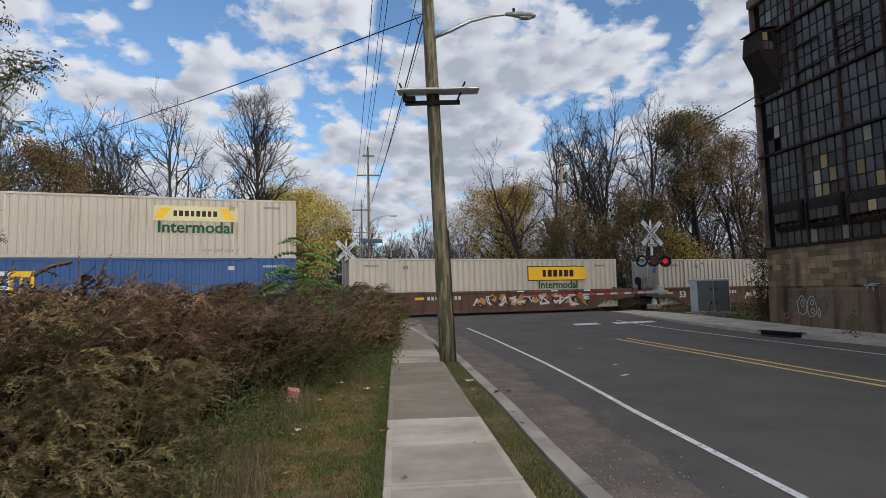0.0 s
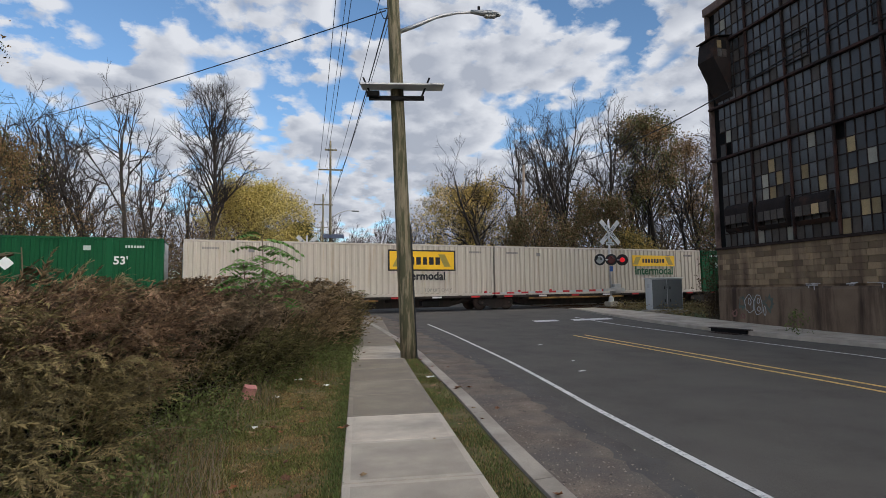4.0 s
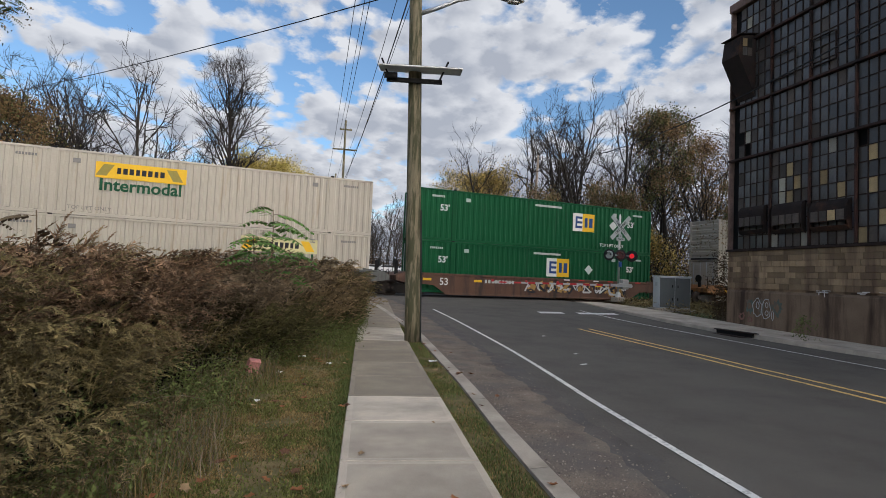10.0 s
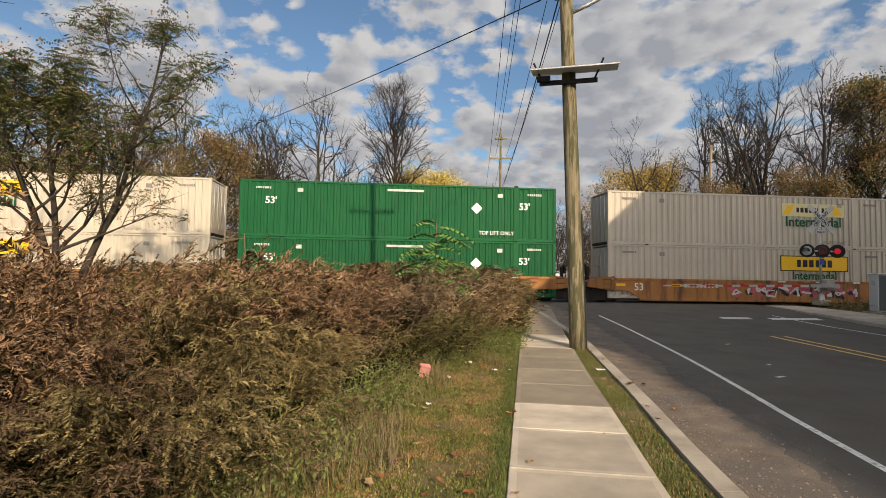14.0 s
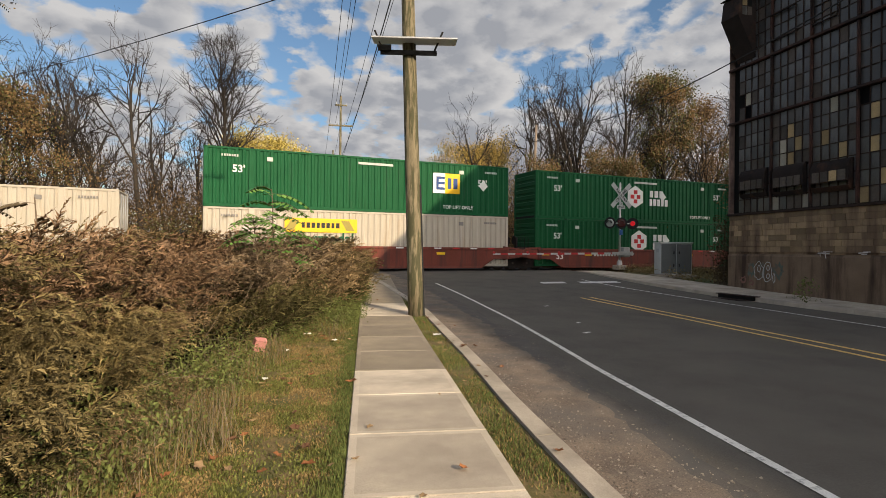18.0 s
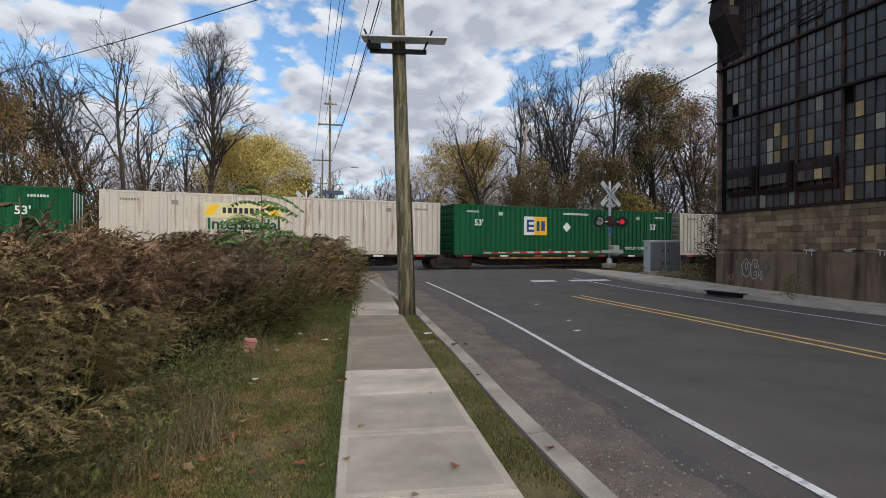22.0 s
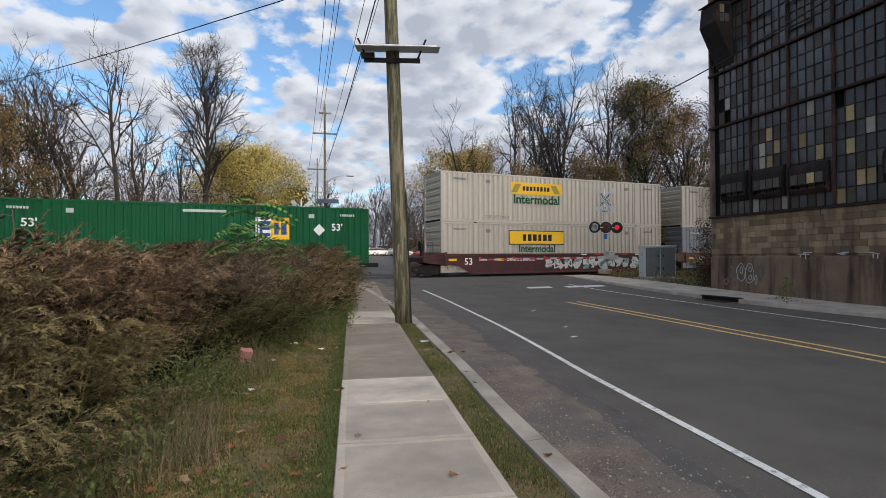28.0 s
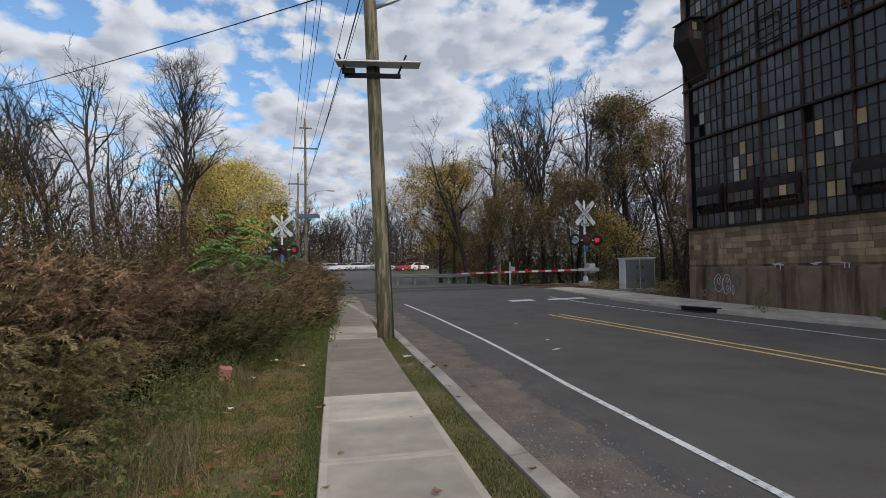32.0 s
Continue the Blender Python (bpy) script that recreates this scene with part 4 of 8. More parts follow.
def badge(ob, paint, logo, spot):
    x = (spot - 0.5) * C_LEN
    ink = {"white": M_logo_k, "rusty": M_logo_k, "green": M_logo_w, "blue": M_logo_w, "grey": M_logo_w}[paint]
    if logo in ("patch", "plate"):
        e = part("emblem", plate(x, 2.12, 3.68, 0.72), M_logo_y if logo == "patch" else M_logo_p, ob, "yellow emblem panel" if logo == "patch" else "pale emblem panel with a yellow corner")
        part("emblem_lettering", letter_bars(x - 0.05, 2.12, 2.0, 0.27, 8), M_logo_k, e)
        for dx, ln in ((-1.62, 0.3), (1.5, -0.3)):
            part("emblem_corner", plate(x + dx, 2.12, 0.42, 0.52, 0.016, ln), M_logo_y2 if logo == "patch" else M_logo_y, e)
        part("lettering", writing("Intermodal", 0.76, M_logo_g, 0.018), None, ob, "dark green lettering", m=pose(x, -HY - 0.012, 1.44))
    if logo == "box":
        e = part("emblem", plate(x, 2.0, 4.0, 1.16), M_logo_k, ob, "black-edged yellow emblem panel")
        part("emblem_panel", plate(x, 2.0, 3.82, 1.0, 0.017), M_logo_y, e)
        part("emblem_lettering", letter_bars(x - 0.05, 1.97, 2.3, 0.42, 6, 0.022), M_logo_k, e)
        for dx, ln in ((-1.55, 0.35), (1.5, -0.35)):
            part("emblem_corner", plate(x + dx, 2.0, 0.4, 0.7, 0.021, ln), M_logo_y2, e)
        part("lettering", writing("Intermodal", 0.62, M_logo_k, 0.014), None, ob, "black lettering", m=pose(x, -HY - 0.012, 1.12))
    if logo == "low":
        e = part("emblem", plate(x, 2.05, 4.0, 0.86), M_logo_k, ob, "yellow emblem panel")
        part("emblem_panel", plate(x, 2.05, 3.9, 0.76, 0.017), M_logo_y, e)
        part("emblem_lettering", letter_bars(x, 2.05, 2.2, 0.4, 6, 0.022), M_logo_k, e)
        part("lettering", writing("Intermodal", 0.6, M_logo_g, 0.014), None, ob, "dark lettering", m=pose(x, -HY - 0.012, 1.36))
    if logo == "letters":
        e = part("emblem", plate(x, 1.75, 1.62, 1.12), M_logo_y, ob, "white and yellow square emblem")
        part("emblem_half", plate(x - 0.45, 1.75, 0.72, 1.12, 0.017), M_logo_w, e)
        for z in (1.45, 1.75, 2.05):
            part("emblem_bar", plate(x - 0.36, z, 0.5, 0.14, 0.021), M_logo_b, e)
        part("emblem_bar", plate(x - 0.55, 1.75, 0.14, 0.74, 0.022), M_logo_b, e)
        part("emblem_lettering", letter_bars(x + 0.36, 1.75, 0.72, 0.6, 2, 0.02), M_logo_b, e)
    if logo == "hub":
        hexa = [(x + 0.72 * math.sin(i * math.pi / 3), 1.62 + 0.72 * math.cos(i * math.pi / 3)) for i in range(6)]
        e = part("emblem", Geo().prism(hexa, "y", -HY - 0.012, -HY + 0.01), M_logo_w, ob, "white hexagon emblem with red blocks")
        for dx, dz in ((-0.25, 0.0), (0.25, 0.0), (0, 0.3), (0, -0.3)):
            part("emblem_block", plate(x + dx, 1.62 + dz, 0.3, 0.26, 0.018), M_logo_r, e)
        part("lettering_line", letter_bars(x + 1.75, 1.86, 1.25, 0.44, 3), M_logo_w, ob, "white lettering bars")
        part("lettering_line", letter_bars(x + 1.95, 1.3, 1.65, 0.44, 5), M_logo_w, ob, "white lettering bars")
    if logo == "bars":
        part("lettering_line", letter_bars(x, 1.75, 2.9, 0.5, 8), M_logo_k, ob, "dark lettering bars")
    if logo == "wings":
        sh = [(x - 3.05, 2.25), (x - 1.85, 2.25), (x - 1.9, 1.5), (x - 2.2, 1.1), (x - 2.75, 1.25), (x - 3.05, 1.6)]
        e = part("emblem", Geo().prism(sh, "y", -HY - 0.012, -HY + 0.01), M_logo_b, ob, "blue and yellow shield emblem")
        part("emblem_field", plate(x - 2.6, 1.95, 0.6, 0.4, 0.017, 0.15), M_logo_y, e)
        part("lettering_backing", letter_bars(x + 0.5, 1.62, 3.75, 0.9, 5, 0.012, 0.25), M_logo_b, ob, "blue edging of the lettering")
        part("lettering_line", letter_bars(x + 0.48, 1.62, 3.6, 0.72, 5, 0.02, 0.22), M_logo_w, ob, "large white lettering bars")
    if paint in ("green",):
        for dx in (-7.15, 7.0):
            part("length_mark", writing("53'", 0.5, M_logo_w, 0.01), None, ob, m=pose(dx * 0.93, -HY - 0.012, 1.85))
        part("notice", writing("TOP LIFT ONLY", 0.27, M_logo_w, 0.004), None, ob, m=pose(5.0, -HY - 0.012, 0.42))
        part("placard", Geo().prism([(x + 2.0, 1.72), (x + 2.3, 1.42), (x + 2.6, 1.72), (x + 2.3, 2.02)], "y", -HY - 0.012, -HY + 0.01), M_logo_w, ob, "white diamond placard")
        part("panel_line", plate(0.2, 2.55, 1.9, 0.12), M_logo_w2, ob)
    else:
        part("notice", writing("TOP LIFT ONLY", 0.24, M_logo_k2, 0.0), None, ob, m=pose(4.7 if spot > 0.5 else -4.6, -HY - 0.012, 0.34))
    for sx in (-1, 1):
        tagged(part("number_marking", letter_bars(sx * 7.05, 2.5, 0.8, 0.11, 7), M_logo_w2 if paint in ("green", "blue", "grey") else M_logo_k2, ob), kind="stuff")
        part("stencil_mark", plate(sx * 5.2, 2.42, 0.28, 0.2), M_logo_w2 if paint in ("green", "blue", "grey") else M_logo_k2, ob)


M_logo_y2 = surface("logo_dull_yellow", (0.30, 0.24, 0.06), 0.5, vary=0.1)
M_logo_w2 = surface("logo_faded_white", (0.45, 0.48, 0.45), 0.5, vary=0.1)
M_logo_k2 = surface("logo_faded_black", (0.2, 0.19, 0.18), 0.6, vary=0.15)
M_galv = surface("galvanised", (0.42, 0.43, 0.44), 0.5, metal=0.6, vary=0.1, scale=4, fine=40)
M_dark = surface("black_metal", (0.013, 0.012, 0.012), 0.7, vary=0.3)
M_wheel = surface("wheel_steel", (0.06, 0.045, 0.038), 0.65, metal=0.4, vary=0.2)
M_reflect = surface("reflector_white", (0.7, 0.7, 0.68), 0.4, vary=0.05)
M_reflect_r = surface("reflector_red", (0.45, 0.03, 0.03), 0.4, vary=0.05)
M_stripe = surface("sill_yellow_rust", (0.34, 0.20, 0.06), 0.7, vary=0.3, scale=2, dirt=(0.12, 0.06, 0.03), dirt_at=0.5)
M_graf = [surface("spray_paint_" + n, c, 0.6, vary=0.2, scale=3) for n, c in (("pink", (0.5, 0.1, 0.16)), ("white", (0.55, 0.55, 0.53)), ("ochre", (0.42, 0.25, 0.08)), ("teal", (0.16, 0.3, 0.3)), ("black", (0.03, 0.03, 0.035)))]
M_car = {k: surface("car_" + k, c, 0.75, vary=0.25, scale=1.2, fine=25, bump=0.1, dirt=d, dirt_at=0.56, streak=True, per_object=0.15)
         for k, c, d in (("orange", (0.30, 0.135, 0.045), (0.11, 0.06, 0.035)), ("maroon", (0.085, 0.032, 0.028), (0.05, 0.03, 0.028)),
                         ("brown", (0.115, 0.062, 0.042), (0.06, 0.04, 0.032)), ("red", (0.17, 0.045, 0.032), (0.08, 0.033, 0.028)),
                         ("dark", (0.018, 0.015, 0.013), (0.035, 0.024, 0.019)), ("grey", (0.13, 0.13, 0.12), (0.07, 0.06, 0.055)))}


def wheel_mesh():
    g = Geo()
    for y0, y1, r0, r1 in ((-0.07, -0.05, 0.36, 0.42), (-0.05, 0.05, 0.42, 0.425), (0.05, 0.08, 0.455, 0.44)):
        g.tube([(0, y0, 0), (0, y1, 0)], [r0, r1], 20)
    g.tube([(0, -0.1, 0), (0, -0.06, 0)], [0.09, 0.12], 10)
    return g.mesh("wheel", M_wheel)


def bogie(ob, x):
    """A two-axle bogie: side frames, bolster, axles and wheels."""
    frame_ = share("bogie_frame", lambda: Geo().prism([(-1.15, 0.42), (-1.0, 0.3), (-0.5, 0.24), (-0.35, 0.14), (0.35, 0.14), (0.5, 0.24), (1.0, 0.3), (1.15, 0.42), (1.1, 0.56), (0.45, 0.68), (-0.45, 0.68), (-1.1, 0.56)], "y", -0.06, 0.06).mesh("side_frame", M_car["dark"]))
    wheel = share("wheel", wheel_mesh)
    b = part("bogie", share("bolster", lambda: Geo().box((0, 0, 0.5), (0.4, 2.1, 0.26), bevel=0.03).mesh("bogie", M_car["dark"])), None, ob, m=pose(x, 0, 0))
    for y in (-1.03, 1.03):
        part("side_frame", frame_, None, b, m=pose(0, y, 0))
    for dx in (-0.89, 0.89):
        for y, a in ((-0.74, 0), (0.74, 180)):
            part("wheel", wheel, None, b, m=pose(dx, y, 0.44, 0, 0, a))
        part("axle", share("axle", lambda: Geo().tube([(0, -1.1, 0), (0, 1.1, 0)], 0.075, 8).mesh("axle", M_wheel)), None, b, m=pose(dx, 0, 0.44))


def scrawl(ob, seed, x0, x1, z0, z1, y, colours):
    """Graffiti: fat crossing strokes of spray paint on a car's side, unreadable."""
    rng = random.Random(seed)
    w = x1 - x0
    n = max(3, int(w / 0.62))
    for c, (fat, depth) in zip(colours, ((0.16, 0.006), (0.07, 0.010), (0.05, 0.013))):
        g = Geo()
        for i in range(n):
            cx = x0 + w * (i + 0.5) / n
            pts = [(cx + rng.uniform(-0.34, 0.34), z0 + (z1 - z0) * rng.uniform(0, 1)) for _ in range(4)]
            pts.append((pts[0][0] + 0.1, pts[0][1]))
            for (ax, az), (bx, bz) in zip(pts, pts[1:]):
                d = Vector((bx - ax, bz - az))
                if d.length < 0.05:
                    continue
                nrm = Vector((-d.y, d.x)).normalized() * fat * rng.uniform(0.6, 1.1)
                g.add([(ax - nrm.x, y - depth, az - nrm.y), (bx - nrm.x, y - depth, bz - nrm.y), (bx + nrm.x, y - depth, bz + nrm.y), (ax + nrm.x, y - depth, az + nrm.y)], [(0, 1, 2, 3)])
        tagged(part("graffiti", g, c, ob), "spray-painted graffiti strokes", kind="stuff")


def well_car(colour, seed):
    mat = M_car[colour]
    ob = thing("well_car", "%s steel railway well car%s" % ({"orange": "faded orange-brown", "maroon": "dark maroon", "brown": "rusty brown", "red": "red-brown", "grey": "grey"}[colour], "" if colour == "red" else " with graffiti on its side"),
               "railway wagon", group="cars of the train")
    outline = [(-8.1, 1.28), (-8.1, 0.72), (-7.2, 0.66), (-6.4, 0.16), (6.4, 0.16), (7.2, 0.66), (8.1, 0.72), (8.1, 1.28)]
    sill = share(("sill", colour), lambda: Geo().prism(outline, "y", -0.035, 0.035).mesh("side_sill", mat))
    chord = share(("chord", colour), lambda: Geo().box((0, 0, 0), (16.3, 0.16, 0.13), bevel=0.015).mesh("top_chord", mat))
    rib = share(("rib", colour), lambda: Geo().box((0, 0, 0.68), (0.09, 0.05, 1.0), bevel=0.01).mesh("side_post", mat))
    for y in (-1.45, 1.45):
        s = part("side_sill", sill, None, ob, m=pose(0, y, 0))
        part("top_chord", chord, None, s, m=pose(0, 0, 1.27))
        part("bottom_chord", share(("chord2", colour), lambda: Geo().box((0, 0, 0), (12.8, 0.14, 0.1), bevel=0.015).mesh("bottom_chord", mat)), None, s, m=pose(0, 0, 0.2))
    part("well_floor", share(("wellfloor", colour), lambda: Geo().box((0, 0, 0.2), (13.0, 2.8, 0.1)).mesh("well_floor", mat)), None, ob)
    for sx in (-1, 1):
        turn = 0 if sx > 0 else 180
        part("end_platform", share(("platform", colour), lambda: Geo().prism([(7.9, 0.62), (9.35, 0.85), (9.35, 1.12), (8.9, 1.3), (7.9, 1.42)], "y", -1.4, 1.4).mesh("end_platform", mat)), None, ob, m=pose(0, 0, 0, 0, 0, turn))
        part("draft_sill", share("draft", lambda: Geo().box((9.55, 0, 0.84), (0.9, 0.36, 0.3), bevel=0.03).mesh("draft_sill", M_dark)), None, ob, m=pose(0, 0, 0, 0, 0, turn))
        for y in (-1.36, 1.36):
            r = share("handrail", lambda: Geo().tube([(0, 0, 1.1), (0, 0, 1.95), (0.55, 0, 1.95), (0.55, 0, 1.1)], 0.02, 6).mesh("handrail", M_dark))
            part("handrail", r, None, ob, m=pose(sx * 8.75, y, 0, 0, 0, turn))
        part("brake_stand", share("brake_stand", lambda: Geo().box((9.1, 0.5, 1.55), (0.16, 0.2, 0.8), bevel=0.02).mesh("brake_stand", M_dark)), None, ob, m=pose(0, 0, 0, 0, 0, turn))
        part("brake_wheel", share("brake_wheel", lambda: Geo().tube([(9.2, 0.5, 1.8), (9.24, 0.5, 1.8)], 0.27, 16).mesh("brake_wheel", M_dark)), None, ob, m=pose(0, 0, 0, 0, 0, turn))
        for k in range(3):
            part("ladder_rung", share("rung", lambda: Geo().tube([(-0.22, 0, 0), (0.22, 0, 0)], 0.013, 6).mesh("ladder_rung", M_dark)), None, ob, m=pose(sx * 8.4, -1.53, 0.75 + 0.25 * k))
        bogie(ob, sx * 8.75)
    part("length_mark", writing("53", 0.55, M_logo_w, 0.006), None, ob, "white stencilled number", m=pose(-6.6, -1.5, 0.86))
    tagged(part("number_marking", letter_bars2(-3.1, 0.98, 2.0, 0.19, 9, -1.49), M_logo_w2, ob), kind="stuff")
    for x, c in ((-7.6, M_logo_y), (-4.5, M_logo_y), (3.9, M_logo_y)):
        part("reflector", Geo().box((x, -1.495, 0.98), (0.5, 0.012, 0.13)), c, ob)
    for i in range(6):
        part("chord_reflector", Geo().box((1.5 + i * 1.1, -1.54, 1.27), (0.42, 0.012, 0.07)), M_reflect_r if i % 2 else M_reflect, ob)
    a, b = {"orange": (M_graf[0], M_graf[4]), "maroon": (M_graf[1], M_graf[3]), "brown": (M_graf[2], M_graf[4]), "red": (M_graf[4], M_graf[1]), "grey": (M_graf[1], M_graf[4])}[colour]
    if colour != "red":
        scrawl(ob, seed, -1.4, 6.0, 0.42, 1.05, -1.487, (a, b, M_graf[1]))
    return ob


def letter_bars2(x, z, w, h, n, y):
    g = Geo()
    for i in range(n):
        g.box((x - w / 2 + w * (i + 0.5) / n, y, z), (w / n * 0.62, 0.01, h))
    return g


def flat_car(colour, seed):
    mat = M_car[colour]
    ob = thing("spine_car", "dark rusty steel spine car with low side arms", "railway wagon", group="cars of the train")
    part("spine", share(("spine", colour), lambda: Geo().prism([(-8.2, 0.6), (-6.8, 0.5), (-5.6, 0.22), (5.6, 0.22), (6.8, 0.5), (8.2, 0.6), (8.2, 0.86), (-8.2, 0.86)], "y", -0.55, 0.55).mesh("spine", mat)), None, ob)
    deck = share(("side_rail", colour), lambda: Geo().box((0, 0, 0.79), (16.3, 0.12, 0.12), bevel=0.015).mesh("side_rail", mat))
    for y in (-1.3, 1.3):
        part("side_rail", deck, None, ob, m=pose(0, y, 0))
    arm = share(("arm", colour), lambda: Geo().prism([(-1.3, 0.72), (-0.4, 0.5), (0.4, 0.5), (1.3, 0.72), (1.3, 0.85), (-1.3, 0.85)], "x", -0.2, 0.2).mesh("cross_arm", mat))
    for x in (-7.9, -6.0, -2.0, 2.0, 6.0, 7.9):
        part("cross_arm", arm, None, ob, m=pose(x, 0, 0))
    for i in range(7):
        part("side_reflector", share(("refl", i % 2), lambda: Geo().box((0, 0, 0), (0.55, 0.012, 0.09)).mesh("side_reflector", M_reflect if i % 2 else M_reflect_r)), None, ob, m=pose(-7.4 + i * 2.4, -1.365, 0.79))
    for sx in (-1, 1):
        part("walkway", share("walkway", lambda: Geo().box((7.6, 0, 0.7), (1.0, 2.2, 0.05)).mesh("walkway", M_dark)), None, ob, m=pose(0, 0, 0, 0, 0, 0 if sx > 0 else 180))
        part("brake_box", share("brake_box", lambda: Geo().box((4.4, -0.7, 0.45), (1.1, 0.35, 0.3), bevel=0.03).mesh("brake_box", M_dark)), None, ob, m=pose(0, 0, 0, 0, 0, 0 if sx > 0 else 180))
    part("sill_stripe", share("sill_stripe", lambda: Geo().box((0, 0, 0), (7.2, 0.012, 0.1)).mesh("sill_stripe", M_stripe)), None, ob, m=pose(-2.4, -1.367, 0.66))
    bogie(ob, -8.1)
    part("coupling", share("coupling", lambda: Geo().box((8.6, 0, 0.72), (1.0, 0.3, 0.24), bevel=0.03).mesh("coupling", M_dark)), None, ob)
    return ob


def trailer_chassis():
    """The road chassis under a container that rides on its own wheels."""
    ob = thing("trailer_chassis", "dark steel trailer chassis with road wheels under a container", "trailer chassis")
    for y in (-0.5, 0.5):
        part("beam", Geo().box((0, y, 0.33), (16.0, 0.16, 0.26), bevel=0.02), M_dark, ob)
    tyre = Geo().tube([(0, -0.13, 0), (0, -0.1, 0), (0, 0.1, 0), (0, 0.13, 0)], [0.42, 0.5, 0.5, 0.42], 24).mesh("tyre", M_dark)
    rim = Geo().tube([(0, -0.135, 0), (0, -0.15, 0), (0, -0.11, 0), (0, -0.12, 0), (0, -0.19, 0), (0, -0.19, 0)], [0.30, 0.27, 0.22, 0.13, 0.11, 0.02], 20).mesh("rim", M_logo_w)
    for x in (-4.1, -2.75):
        for y in (-1.05, 1.05):
            w = part("road_wheel", tyre, None, ob, m=pose(x, y, 0.1))
            part("rim", rim, None, w, m=pose(0, 0, 0, 0, 0, 0 if y < 0 else 180))
    part("bumper", Geo().box((-7.6, 0, 0.02), (0.14, 2.3, 0.16), bevel=0.02), M_logo_r, ob, "red underrun bumper")
    for y in (-0.8, 0.8):
        part("bumper_post", Geo().box((-7.6, y, 0.18), (0.1, 0.1, 0.3)), M_logo_r, ob)
    for y in (-0.5, 0.5):
        part("landing_leg", Geo().box((4.4, y, 0.05), (0.14, 0.14, 0.7)), M_dark, ob)
    return ob


# seconds at which each car passes x = 0, its kind, and its load from below: paint, emblem, place of the emblem along the side
TRAIN = [
    (-2.45, "well", "brown", [("white", "low", 0.75)]),
    (-1.53, "well", "brown", [("white", "low", 0.75)]),
    (-0.60, "well", "brown", [("white", "low", 0.75)]),
    (0.305, "well", "maroon", [("blue", "letters", 0.28), ("white", "plate", 0.72)]),
    (1.283, "flat", "dark", ["trailer", ("white", "plate", 0.76)]),
    (2.106, "flat", "dark", [("green", "hub", 0.48)]),
    (2.892, "flat", "dark", [("white", "patch", 0.74)]),
    (3.676, "flat", "dark", [("white", "box", 0.73)]),
    (4.494, "flat", "dark", [("green", "letters", 0.5)]),
    (5.328, "flat", "dark", [("green", "letters", 0.76)]),
    (6.285, "flat", "dark", [("white", "patch", 0.25)]),
    (7.119, "flat", "dark", [("white", "bars", 0.78)]),
    (8.077, "well", "orange", [("white", "low", 0.74), ("white", "patch", 0.34)]),
    (9.148, "well", "brown", [("green", "letters", 0.56), ("green", "letters", 0.67)]),
    (10.051, "well", "grey", [("white", "plate", 0.72), ("white", "patch", 0.34)]),
    (10.937, "well", "brown", [("green", "letters", 0.5), ("white", "patch", 0.34)]),
    (11.999, "well", "orange", [("white", "plate", 0.76), ("green", "letters", 0.55)]),
    (13.07, "well", "orange", [("white", "low", 0.72), ("white", "plate", 0.72)]),
    (13.985, "well", "orange", [("green", "", 0.6), ("green", "", 0.6)]),
    (14.83, "well", "orange", [("white", "patch", 0.37), ("white", "patch", 0.34)]),
    (15.88, "well", "red", [("white", "patch", 0.34), ("white", "box", 0.31)]),
    (16.791, "well", "red", [("green", "hub", 0.48), ("green", "hub", 0.46)]),
    (17.658, "well", "red", [("white", "patch", 0.34), ("green", "letters", 0.76)]),
    (18.601, "flat", "dark", [("white", "patch", 0.34)]),
    (19.399, "flat", "dark", [("rusty", "plate", 0.30)]),
    (20.202, "flat", "dark", [("white", "patch", 0.34)]),
    (21.015, "flat", "dark", [("green", "letters", 0.33)]),
    (21.834, "flat", "dark", [("rusty", "plate", 0.37)]),
    (22.663, "flat", "dark", [("green", "letters", 0.33)]),
    (23.476, "flat", "dark", [("white", "plate", 0.30)]),
    (24.275, "flat", "dark", [("green", "letters", 0.33)]),
    (25.31, "well", "maroon", [("white", "low", 0.27), ("green", "letters", 0.27)]),
    (26.167, "well", "brown", [("grey", "wings", 0.5), ("white", "patch", 0.30)]),
    (27.04, "well", "maroon", [("white", "low", 0.39), ("white", "patch", 0.39)]),
    (28.018, "flat", "dark", [("green", "letters", 0.70)]),
    (28.90, "flat", "dark", []),
    (29.816, "flat", "dark", [("white", "patch", 0.30)]),
]


def moving_train():
    """Each car and container with the time at which it passes x = 0 and its height."""
    out, cars = [], {}
    for t0, kind, colour, load in TRAIN:
        key = (kind, colour)
        if key in cars:
            car = copy_thing(cars[key], Matrix())
        else:
            car = cars[key] = well_car(colour, len(cars)) if kind == "well" else flat_car(colour, 0)
        out.append((car, t0, RAIL_Z))
        z = RAIL_Z + (0.25 if kind == "well" else 0.86)
        for k in load:
            if k == "trailer":
                out.append((trailer_chassis(), t0, z + 0.35))
                z += 0.81
                continue
            out.append((container(k), t0, z))
            z += C_H + 0.012
    return out


train = moving_train()

